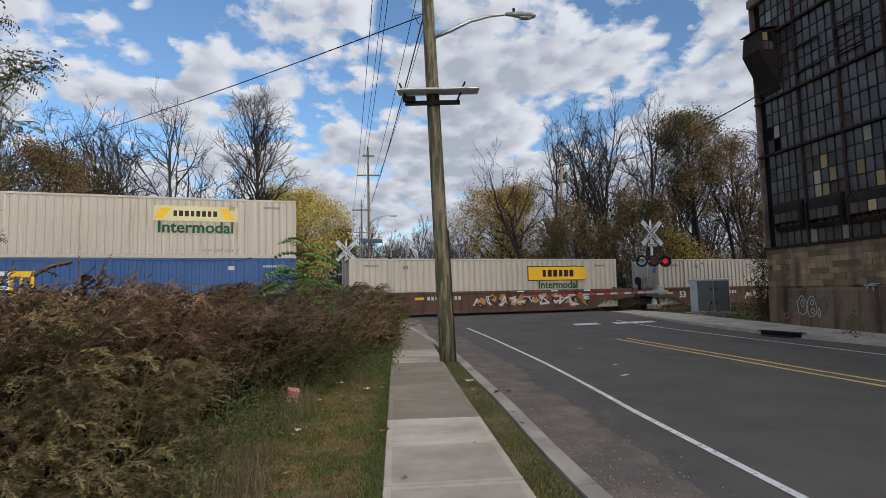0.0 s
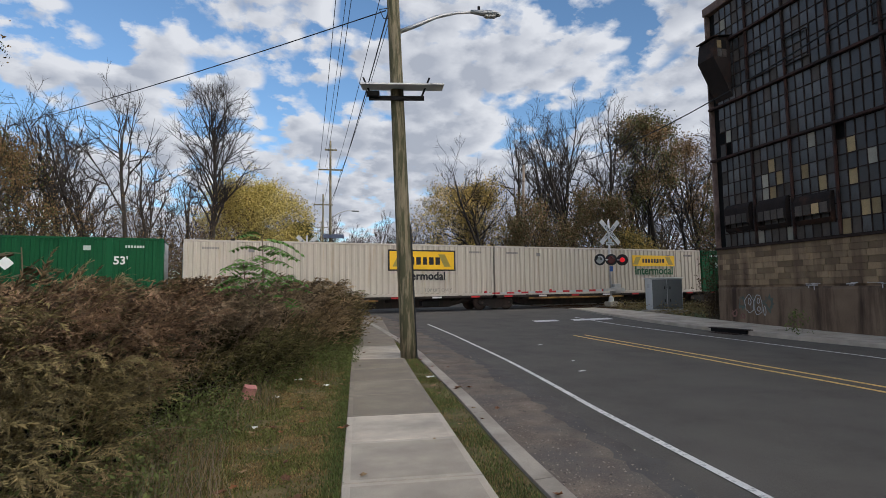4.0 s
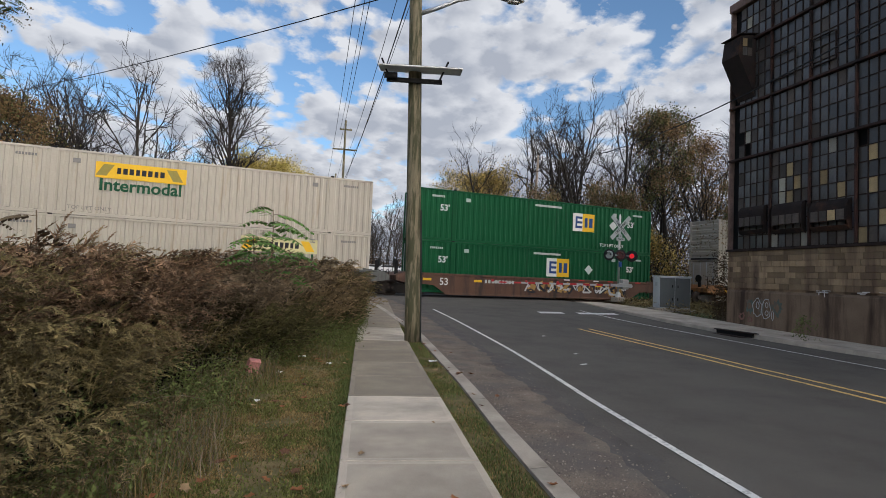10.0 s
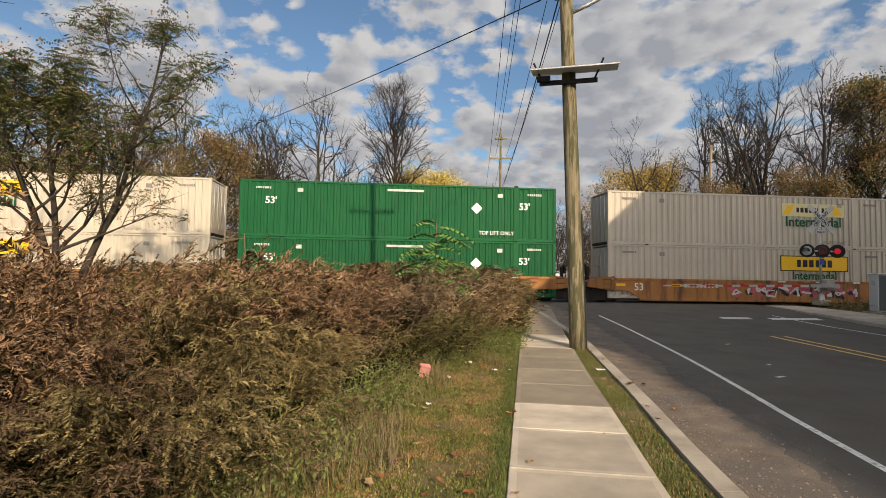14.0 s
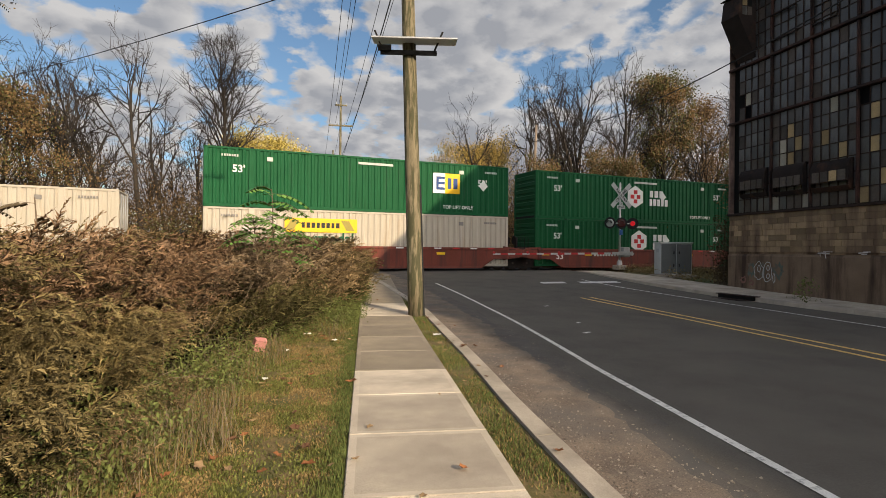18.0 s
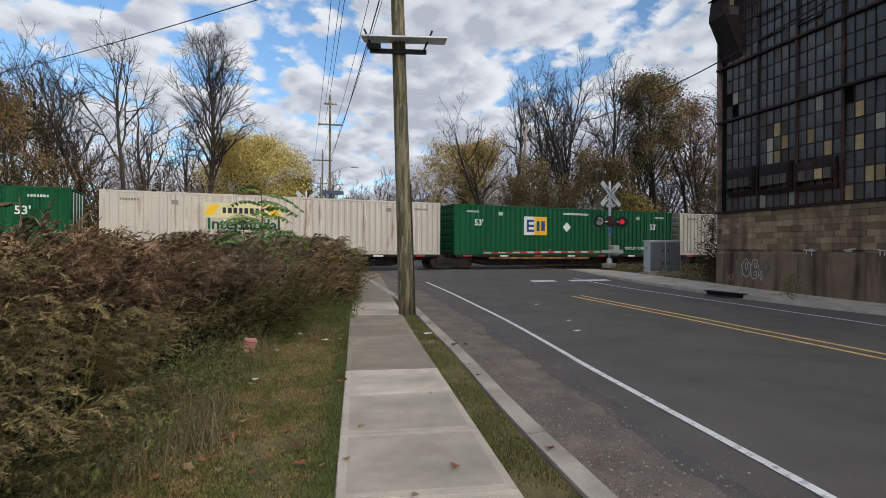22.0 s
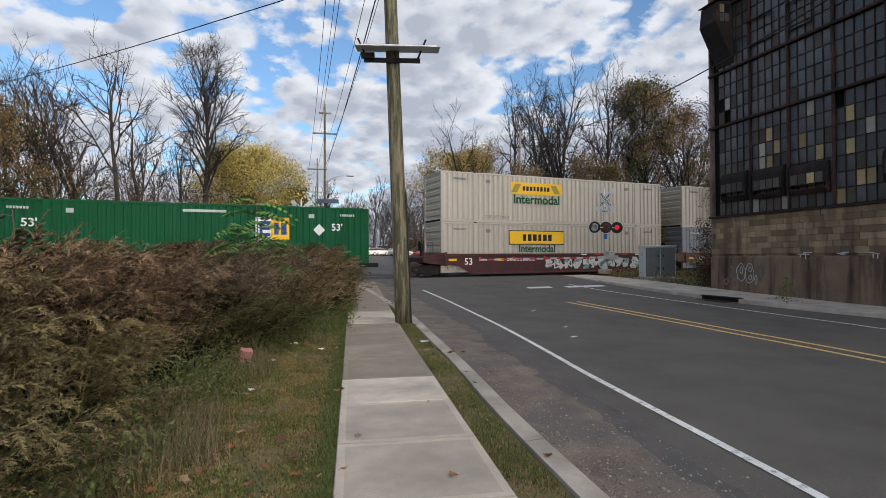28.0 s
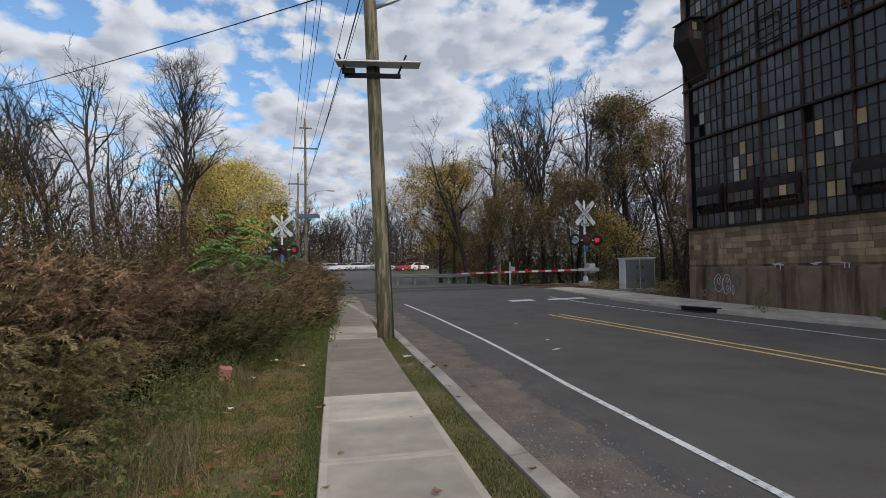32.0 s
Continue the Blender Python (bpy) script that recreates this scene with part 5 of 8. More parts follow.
# ---- unseen clouds, added to drift across the sun and shade the place ----
def shade_cloud_mat():
    m = bpy.data.materials.new("shade_cloud")
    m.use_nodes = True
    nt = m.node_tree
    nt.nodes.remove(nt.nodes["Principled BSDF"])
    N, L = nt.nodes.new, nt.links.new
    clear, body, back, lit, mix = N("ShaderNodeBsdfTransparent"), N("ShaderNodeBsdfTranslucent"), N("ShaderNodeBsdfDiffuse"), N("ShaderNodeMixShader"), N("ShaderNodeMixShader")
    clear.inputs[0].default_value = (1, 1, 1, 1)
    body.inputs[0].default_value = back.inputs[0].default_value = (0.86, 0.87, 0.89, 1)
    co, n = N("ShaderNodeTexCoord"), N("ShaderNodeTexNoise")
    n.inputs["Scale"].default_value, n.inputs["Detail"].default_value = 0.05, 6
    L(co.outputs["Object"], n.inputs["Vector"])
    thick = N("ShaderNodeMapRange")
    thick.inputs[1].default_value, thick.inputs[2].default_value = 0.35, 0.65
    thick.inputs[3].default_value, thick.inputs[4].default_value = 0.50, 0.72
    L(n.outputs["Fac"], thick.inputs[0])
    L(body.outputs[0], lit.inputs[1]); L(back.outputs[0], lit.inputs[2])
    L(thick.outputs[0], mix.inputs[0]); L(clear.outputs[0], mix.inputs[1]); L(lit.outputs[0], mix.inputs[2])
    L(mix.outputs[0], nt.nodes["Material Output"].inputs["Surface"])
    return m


M_shade_cloud = shade_cloud_mat()
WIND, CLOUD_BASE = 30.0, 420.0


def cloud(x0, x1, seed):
    """A broad out-of-view bank of billows that blocks the sun; x0 and x1 are its ends, the origin is in the middle of
    its shadow.
    """
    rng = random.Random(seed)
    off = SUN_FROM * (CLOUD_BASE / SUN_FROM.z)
    ob = thing("cloud", "unseen cloud bank added to block the sun", "cloud", group="clouds across the sun")
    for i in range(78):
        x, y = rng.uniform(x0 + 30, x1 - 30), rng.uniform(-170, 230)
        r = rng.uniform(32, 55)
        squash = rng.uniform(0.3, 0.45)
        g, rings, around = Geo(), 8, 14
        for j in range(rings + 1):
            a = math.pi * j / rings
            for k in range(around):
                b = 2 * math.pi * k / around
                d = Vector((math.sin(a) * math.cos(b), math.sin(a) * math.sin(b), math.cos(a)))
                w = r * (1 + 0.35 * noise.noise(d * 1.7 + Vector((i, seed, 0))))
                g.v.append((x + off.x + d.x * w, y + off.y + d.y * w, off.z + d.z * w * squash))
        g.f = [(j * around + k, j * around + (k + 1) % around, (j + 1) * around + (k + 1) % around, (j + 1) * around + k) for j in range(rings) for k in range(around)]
        part("billow", g, M_shade_cloud, ob, smooth=True)
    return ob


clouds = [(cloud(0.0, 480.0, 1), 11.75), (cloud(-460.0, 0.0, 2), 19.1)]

# ---- poles, wires and signals ----
M_pole = surface("weathered_pole", (0.20, 0.168, 0.11), 0.92, vary=0.42, scale=3, fine=14, bump=0.8, stretch=(8, 8, 0.6), dirt=(0.075, 0.072, 0.04), dirt_at=0.5, edge=0.05, stains=(10, 10, 1.2))
M_wire = surface("cable_black", (0.02, 0.02, 0.022), 0.6, vary=0.1)
M_solar = surface("solar_cells", (0.05, 0.06, 0.09), 0.25, vary=0.1, scale=3, fine=20, bump=0.0)
M_solar_back = surface("solar_backing", (0.62, 0.65, 0.69), 0.5, vary=0.08, scale=3, fine=20, bump=0.0)
M_alu = surface("aluminium", (0.5, 0.5, 0.5), 0.4, metal=0.7, vary=0.08)
M_lamp_body = surface("lamp_housing", (0.33, 0.34, 0.34), 0.5, metal=0.3, vary=0.1)
M_lens = surface("lamp_lens", (0.45, 0.44, 0.40), 0.3, vary=0.05)
M_sign_w = surface("sign_white", (0.40, 0.42, 0.42), 0.5, vary=0.08, scale=3, fine=20, bump=0.02)
M_sign_k = surface("sign_black", (0.02, 0.02, 0.022), 0.6, vary=0.1)
M_sign_b = surface("sign_blue", (0.03, 0.10, 0.32), 0.5, vary=0.1)
M_red = surface("arm_red", (0.42, 0.03, 0.035), 0.5, vary=0.12)
M_redlight = glow("signal_red", (0.6, 0.01, 0.02), 0.7)
M_offlight = surface("signal_lens_red_unlit", (0.09, 0.012, 0.012), 0.25, vary=0.1)
M_dimlight = surface("signal_lens_unlit", (0.38, 0.40, 0.40), 0.25, vary=0.1)
M_cab_w = surface("cabinet_pale", (0.50, 0.52, 0.52), 0.5, vary=0.1, scale=2, fine=20, bump=0.05, dirt=(0.36, 0.36, 0.34), dirt_at=0.6)
M_cab_g = surface("cabinet_grey", (0.125, 0.135, 0.135), 0.55, vary=0.12, scale=2, fine=20, bump=0.05, dirt=(0.14, 0.145, 0.14), dirt_at=0.58, streak=True)
M_rail_grey = surface("weathered_guard_rail", (0.17, 0.175, 0.18), 0.6, metal=0.3, vary=0.2, scale=4, fine=40)
M_post_grey = surface("grey_post", (0.33, 0.33, 0.32), 0.7, vary=0.2)


def near_pole():
    z0 = elevation(4.2, 12.0) - 0.05
    ob = thing("utility_pole", "weathered timber utility pole beside the kerb", "utility pole", pose(4.17, 11.98, z0))
    lean = Vector((-0.034, 0.010, 1))
    n = 16
    part("shaft", Geo().tube([lean * (14.4 * i / n) for i in range(n + 1)], [0.185 - 0.065 * i / n for i in range(n + 1)], 16), M_pole, ob, smooth=True)
    part("conduit", Geo().tube([lean * s + Vector((0.17 - 0.003 * s, -0.085, 0)) for s in (0, 0.8, 1.6, 2.4, 3.1)], 0.022, 6), M_wire, ob, "black cable conduit")
    for z in (11.9,):
        arm = part("cross_arm", Geo().box(lean * z + Vector((0, -0.16, 0)), (2.4, 0.1, 0.12), bevel=0.01), M_pole, ob)
        for x in (-1.1, -0.65, 0.65, 1.1):
            part("insulator", Geo().tube([lean * z + Vector((x, -0.16, 0.05)), lean * z + Vector((x, -0.16, 0.2))], [0.04, 0.03], 8), M_lamp_body, arm)
    # solar panel on its bracket
    c = lean * 6.5
    ax = Vector((0.943, -0.333, 0))
    back = Vector((0.333, 0.943, 0))
    tilt = pose(0, 0, 0, 11, 0, math.degrees(math.atan2(ax.y, ax.x)))
    pm = Matrix.Translation(c + Vector((0.04, -0.30, -0.13))) @ tilt
    panel = part("solar_panel", Geo().box((0, 0, 0), (1.92, 0.82, 0.035), bevel=0.004), M_alu, ob, "flat solar panel", m=pm)
    part("cells", Geo().box((0, 0, 0.02), (1.86, 0.76, 0.006)), M_solar, panel)
    part("backing", Geo().box((0, 0, -0.02), (1.86, 0.76, 0.006)), M_solar_back, panel)
    bar = part("bracket", Geo().box((c - Vector((0, 0, 0.38))) + ax * 0.0 - back * 0.2, (1.3, 0.06, 0.1), tilt.to_3x3() @ pose(0, 0, 0, -11, 0, 0).to_3x3()), M_dark, ob, "black steel bracket")
    for s in (-1, 1):
        part("strut", Geo().tube([c + ax * 0.58 * s - back * 0.2 + Vector((0, 0, -0.36)), c + ax * 0.78 * s - back * 0.25 + Vector((0, 0, 0.1))], 0.022, 6), M_dark, bar)
    part("control_box", Geo().box(c - ax * 0.55 - back * 0.26 + Vector((0, 0, -0.3)), (0.3, 0.16, 0.12), tilt.to_3x3()), M_dark, bar)
    # street lamp
    r = lean * 7.85
    arm = [r + ax * 0.14, r + ax * 0.5 + Vector((0, 0, 0.14)), r + ax * 1.0 + Vector((0, 0, 0.37)), r + ax * 1.5 + Vector((0, 0, 0.49)), r + ax * 1.95 + Vector((0, 0, 0.52))]
    la = part("lamp_arm", Geo().tube(arm, [0.055, 0.05, 0.042, 0.035, 0.03], 10), M_alu, ob, "grey metal lamp arm", smooth=True)
    h = Geo()
    e = arm[-1]
    prof = [(-0.08, 0.05, 0.045), (0.1, 0.075, 0.06), (0.3, 0.12, 0.075), (0.5, 0.13, 0.07), (0.62, 0.07, 0.04), (0.66, 0.02, 0.015)]
    vs = []
    for s, w, t in prof:
        for k in range(10):
            a = 2 * math.pi * k / 10
            vs.append(e + ax * s + back * w * math.cos(a) + Vector((0, 0, t * math.sin(a) - 0.1 * s)))
    h.add(vs, [(i * 10 + k, i * 10 + (k + 1) % 10, i * 10 + 10 + (k + 1) % 10, i * 10 + 10 + k) for i in range(5) for k in range(10)] + [tuple(range(9, -1, -1)), tuple(range(50, 60))])
    head = part("lamp_head", h, M_lamp_body, la, "grey cobra-head street lamp", smooth=True)
    part("lens", Geo().box(e + ax * 0.4 + Vector((0, 0, -0.11)), (0.3, 0.18, 0.06), tilt.to_3x3(), bevel=0.03), M_lens, la)
    part("photocell", Geo().tube([e + ax * 0.12 + Vector((0, 0, 0.05)), e + ax * 0.12 + Vector((0, 0, 0.14))], 0.035, 8), M_dark, la)
    part("bracket_loop", Geo().tube([lean * 8.25 + Vector((-0.16, -0.1, 0.1)), lean * 8.25 + Vector((-0.4, -0.15, 0)), lean * 8.25 + Vector((-0.3, -0.15, -0.2)), lean * 8.25 + Vector((-0.16, -0.1, -0.15))], 0.012, 5), M_wire, ob)
    return ob


near_pole()


def line_pole(x, y, h, arms, r=0.15, label="tall timber power pole beyond the railway"):
    ob = thing("utility_pole", label, "utility pole", pose(x, y, elevation(x, y) - 0.05))
    part("shaft", Geo().tube([(0, 0, h * i / 6) for i in range(7)], [r - 0.06 * i / 6 for i in range(7)], 10), M_pole, ob, smooth=True)
    for z, w in arms:
        a = part("cross_arm", Geo().box((0, -0.15, z), (w, 0.1, 0.13), pose(0, 0, 0, 0, 0, -11).to_3x3(), bevel=0.01), M_pole, ob)
        n = 4 if w > 1.5 else 2
        for i in range(n):
            xx = -w / 2 + 0.08 + (w - 0.16) * i / (n - 1)
            part("insulator", Geo().tube([(xx, -0.15 - xx * -0.19, z + 0.05), (xx, -0.15 - xx * -0.19, z + 0.22)], [0.045, 0.03], 8), M_lamp_body, a)
    return ob


fp = line_pole(9.63, 49.06, 15.1, ((12.35, 2.2), (14.2, 1.1)))
part("lamp_arm", Geo().tube([(0.1, -0.1, 7.9), (0.7, -0.2, 8.35), (1.4, -0.35, 8.6), (1.9, -0.45, 8.62)], [0.05, 0.045, 0.035, 0.03], 8), M_alu, fp, "grey metal lamp arm", smooth=True)
part("lamp_head", Geo().box((2.2, -0.5, 8.58), (0.7, 0.26, 0.14), bevel=0.05), M_lamp_body, fp, "grey street lamp head")
part("solar_panel", Geo().box((0.2, -0.4, 6.2), (1.9, 0.8, 0.05), pose(0, 0, 0, 30, 0, -10).to_3x3()), M_solar, fp, "dark solar panel")
line_pole(11.7, 64.0, 12.5, ((11.2, 2.2),), label="timber power pole further along the road")
line_pole(16.5, 92.0, 12.0, ((11.0, 2.2),), label="distant timber power pole by the road")
rp = thing("utility_pole", "thin bare grey pole among the trees", "utility pole", pose(23.3, 38.4, elevation(23, 38.4) - 0.05))
part("shaft", Geo().tube([(0.0, 0, 0), (0.1, 0, 4), (0.26, 0, 8), (0.4, 0, 11.6)], [0.13, 0.12, 0.11, 0.09], 10), surface("grey_timber", (0.27, 0.21, 0.16), 0.9, vary=0.25, stretch=(8, 8, 0.6)), rp, smooth=True)


def cable(a, b, sag, r, label="thin black overhead power cable"):
    pts = []
    for i in range(17):
        s = i / 16
        p = Vector(a).lerp(Vector(b), s)
        p.z -= sag * 4 * s * (1 - s)
        pts.append(p)
    solid("overhead_cable", Geo().tube(pts, r, 5), M_wire, label, "cable", "overhead cables")


# power lines from the far pole over the viewer's side
for dx, za, zb in ((-1.05, 12.6, 12.15), (-0.5, 12.6, 12.15), (0.5, 12.6, 12.15), (1.05, 12.6, 12.15), (-0.45, 14.5, 14.2)):
    cable((9.63 + dx, 48.9, za + 0.35), (3.83 + dx, 11.95, zb), 0.5, 0.014)
cable((9.55, 48.9, 9.6), (3.95, 12.0, 9.1), 0.55, 0.02)
cable((3.72, 12.15, 8.38), (-30.0, 60.0, 13.2), 0.9, 0.015, "thick black cable strung from the timber pole")
cable((23.6, 38.4, 11.8), (11.0, 2.0, 7.6), 1.6, 0.02, "black cable strung across the road")
for dx in (-1.0, 0.0, 1.0):
    cable((9.63 + dx, 49.2, 12.9), (11.7 + dx, 64, 12.0), 0.3, 0.014)
    cable((11.7 + dx, 64, 12.0), (16.5 + dx, 92, 12.5), 0.4, 0.014)


def crossing_signal(x, y, z, arm=None, label="railway crossing signal with crossbuck and red lamps"):
    ob = thing("crossing_signal", label, "crossing signal", pose(x, y, z))
    part("foundation", Geo().box((0, 0, 0.12), (0.6, 0.6, 0.3), bevel=0.03), M_curb, ob)
    part("mast", Geo().tube([(0, 0, 0.2), (0, 0, 5.15)], 0.06, 12), M_alu, ob, smooth=True)
    part("mast_foot", Geo().tube([(0, 0, 0.25), (0, 0, 0.5), (0, 0, 0.6)], [0.17, 0.14, 0.07], 12), M_alu, ob)
    part("finial", Geo().tube([(0, 0, 5.15), (0, 0, 5.3)], [0.07, 0.02], 8), M_alu, ob)
    for a, word in ((45, "RAILROAD"), (-45, "CROSSING")):
        b = part("crossbuck_board", Geo().box((0, 0, 0), (1.95, 0.02, 0.28), bevel=0.006), M_sign_w, ob, "white crossbuck board", m=pose(0, -0.09 - 0.025 * (a > 0), 4.48, 0, a, 0))
        part("lettering", writing(word, 0.22, M_sign_k, 0.005), None, b, m=pose(0, -0.014, 0))
    t = part("track_sign", Geo().box((0, -0.09, 3.78), (0.62, 0.015, 0.2), bevel=0.004), M_sign_w, ob, "white plate for the number of tracks")
    part("lettering", writing("TRACKS", 0.13, M_sign_k, 0.003), None, t, m=pose(0, -0.1, 3.78))
    t2 = part("number_plate", Geo().box((0, -0.09, 3.98), (0.25, 0.015, 0.2), bevel=0.004), M_sign_w, ob)
    part("lettering", writing("2", 0.16, M_sign_k, 0.003), None, t2, m=pose(0, -0.1, 3.98))
    part("lamp_bar", Geo().tube([(-0.85, -0.02, 2.8), (0.85, -0.02, 2.8)], 0.035, 8), M_alu, ob)
    for dx, turn, lit in ((-0.85, -62, False), (0.0, -35, None), (0.85, -35, True)):
        l = part("signal_lamp", Geo().tube([(0, 0.0, 0), (0, 0.03, 0)], 0.35, 20), M_sign_k, ob, "black round signal lamp", m=pose(dx, -0.13, 2.8, 0, 0, turn))
        part("lens", Geo().tube([(0, -0.03, 0), (0, 0.0, 0)], [0.13 if lit else 0.2, 0.15 if lit else 0.24], 16), M_redlight if lit else M_offlight if lit is None else M_dimlight, l)
        hood = []
        for k in range(13):
            a = math.pi * (-0.08 + 1.16 * k / 12)
            hood.append((0.155 * math.cos(a), 0.155 * math.sin(a)))
        hg = Geo()
        for yy, cut in ((-0.3, 0.85), (0.0, 1.0)):
            hg.v += [(px, yy, pz) for px, pz in hood]
        hg.f = [(k, k + 1, 14 + k, 13 + k) for k in range(12)]
        part("visor", hg, M_sign_k, l)
    part("blue_sign", Geo().box((0.02, -0.09, 2.25), (0.24, 0.012, 0.32)), M_sign_b, ob, "small blue notice plate")
    if arm:
        m = part("gate_motor", Geo().box((0.3, -0.1, 1.05), (0.5, 0.42, 0.6), bevel=0.04), M_post_grey, ob, "grey gate motor box")
        part("gate_pivot", Geo().tube([(0.0, -0.42, 1.0), (0.0, -0.1, 1.0)], 0.13, 12), M_post_grey, m)
        length, rise = arm
        n = 18
        g0 = part("gate_arm", Geo().box((-0.2, -0.4, 0.98), (1.4, 0.06, 0.16)), M_post_grey, ob, "lowered red and white striped gate arm")
        for i in range(n):
            s0, s1 = length * i / n + 0.5, length * (i + 1) / n + 0.5
            w = 0.12 - 0.04 * i / n
            part("stripe", Geo().box((-(s0 + s1) / 2, -0.4 + 0.07 * (s0 + s1) / 2, 0.98 + rise * (s0 + s1) / 2), (s1 - s0, 0.045, w)), M_red if i % 2 == 0 else M_sign_w, g0)
        for s in (length * 0.55, length * 0.8, length + 0.45):
            part("arm_lamp", Geo().tube([(-s, -0.44 + 0.07 * s, 0.98 + rise * s + 0.08), (-s, -0.36 + 0.07 * s, 0.98 + rise * s + 0.08)], 0.07, 10), M_red, g0)
        for dy in (-0.44, 0.1):
            part("counterweight", Geo().prism([(0.1, 0.92), (0.62, 0.84), (0.72, 0.95), (0.62, 1.1), (0.1, 1.06)], "y", dy, dy + 0.05), M_post_grey, g0)
    return ob


crossing_signal(22.2, 26.35, 0.50, arm=(8.0, -0.012))
crossing_signal(6.05, 39.4, elevation(6, 39.4), label="railway crossing signal on the far side of the tracks")


def far_gate():
    ob = thing("gate_post", "short white gate post with a motor box", "gate post", pose(23.1, 36.4, elevation(23, 36.4)))
    part("post", Geo().tube([(0, 0, -0.1), (0, 0, 1.75)], 0.07, 10), M_sign_w, ob)
    part("motor_box", Geo().box((0.12, -0.1, 1.15), (0.4, 0.35, 0.45), bevel=0.03), M_sign_w, ob)


far_gate()


def cabinet():
    ob = thing("signal_cabinet", "grey metal signal cabinet with pale sides on a concrete pad", "signal cabinet", pose(21.55, 21.5, elevation(21.5, 21.5) + 0.02, 0, 0, -20.5))
    part("pad", Geo().box((0, 0, -0.02), (2.0, 1.2, 0.16), bevel=0.02), M_curb, ob)
    part("case", Geo().box((0, 0, 0.88), (1.62, 0.78, 1.6), bevel=0.015), M_cab_w, ob)
    part("lid", Geo().box((0, 0, 1.70), (1.72, 0.88, 0.06), bevel=0.015), M_cab_w, ob)
    for x in (-0.395, 0.395):
        d = part("door", Geo().box((x, -0.40, 0.88), (0.76, 0.03, 1.5), bevel=0.008), M_cab_g, ob, "dark grey cabinet door")
        for z in (0.55, 1.2):
            part("handle", Geo().box((x * 0.35, -0.425, z), (0.05, 0.03, 0.14), bevel=0.008), M_dark, d)
    part("notice", Geo().box((-0.815, 0, 1.3), (0.01, 0.3, 0.2)), M_sign_w, ob)


cabinet()


def guard_rail():
    ob = thing("guard_rail", "galvanised steel guard rail on short posts", "guard rail")
    a, b = Vector((15.9, 42.6, 0)), Vector((21.2, 40.3, 0))
    n = 5
    for i in range(n):
        p = a.lerp(b, i / (n - 1))
        part("post", Geo().box((p.x, p.y, elevation(p.x, p.y) + 0.3), (0.12, 0.15, 0.85)), M_rail_grey, ob)
    d = (b - a)
    ang = math.degrees(math.atan2(d.y, d.x))
    prof = [(0, 0.47), (-0.06, 0.52), (-0.06, 0.58), (0, 0.62), (-0.06, 0.67), (-0.06, 0.73), (0, 0.78), (0.02, 0.78), (0.02, 0.47)]
    part("rail", Geo().prism(prof, "x", -0.4, d.length + 0.4), M_rail_grey, ob, m=Matrix.Translation((a.x, a.y, elevation(a.x, a.y) + 0.1)) @ pose(0, 0, 0, 0, 0, ang) @ pose(0, -0.1, 0))


guard_rail()


def parked_car(colour, m):
    name, c = colour
    ob = thing("car", name + " parked car far down the road", "car", m, "parked cars")
    mat = surface("car_paint_" + name.replace(" ", "_"), c, 0.3, metal=0.2, vary=0.05, spec=0.6)
    side = [(-2.2, 0.35), (2.2, 0.35), (2.25, 0.7), (1.9, 0.85), (1.1, 0.95), (0.45, 1.42), (-1.2, 1.45), (-1.9, 1.0), (-2.25, 0.9)]
    part("body", Geo().prism(side, "y", -0.86, 0.86), mat, ob)
    gl = [(0.98, 0.97), (0.42, 1.37), (-1.15, 1.39), (-1.7, 1.0)]
    for y in (-0.87, 0.87):
        part("side_window", Geo().prism(gl, "y", y - 0.01, y + 0.01), M_dark, ob)
    part("windscreen", Geo().add([(1.12, -0.75, 0.97), (1.12, 0.75, 0.97), (0.5, 0.68, 1.41), (0.5, -0.68, 1.41)], [(0, 1, 2, 3)]), M_dark, ob)
    for x in (-1.4, 1.4):
        for y in (-0.8, 0.8):
            w = part("wheel", Geo().tube([(x, y - 0.1, 0.32), (x, y + 0.1, 0.32)], 0.32, 14), M_dark, ob)
            part("rim", Geo().tube([(x, y - 0.11, 0.32), (x, y + 0.11, 0.32)], 0.18, 10), M_galv, w)
    for y in (-0.6, 0.6):
        part("headlight", Geo().box((2.22, y, 0.72), (0.06, 0.3, 0.12)), M_lens, ob)
    return ob


for i, (az, d, turn, k) in enumerate(((12.4, 92, 70, 0), (13.5, 98, 20, 1), (14.7, 101, 15, 2), (15.7, 102, 195, 1), (16.7, 103, 12, 3), (17.9, 104, 190, 1), (19.0, 100, 10, 1), (21.6, 98, 185, 4), (22.6, 99, 20, 1))):
    x, y = d * math.sin(radians(az)), d * math.cos(radians(az))
    parked_car((("dark blue", (0.03, 0.05, 0.09)), ("white", (0.5, 0.5, 0.5)), ("silver", (0.45, 0.46, 0.47)), ("pale grey", (0.55, 0.56, 0.57)), ("red", (0.45, 0.03, 0.03)))[k], pose(x, y, elevation(x, y), 0, 0, turn))


# ---- small things on the ground ----
M_pink = surface("faded_carton", (0.50, 0.22, 0.20), 0.8, vary=0.15)
M_paper = surface("paper", (0.7, 0.69, 0.66), 0.8, vary=0.1)
M_oakleaf = [surface("fallen_leaf_" + n, c, 0.8, vary=0.25, scale=20, fine=90, per_object=0.3) for n, c in (("orange", (0.27, 0.11, 0.045)), ("tan", (0.30, 0.20, 0.11)), ("brown", (0.16, 0.08, 0.045)))]


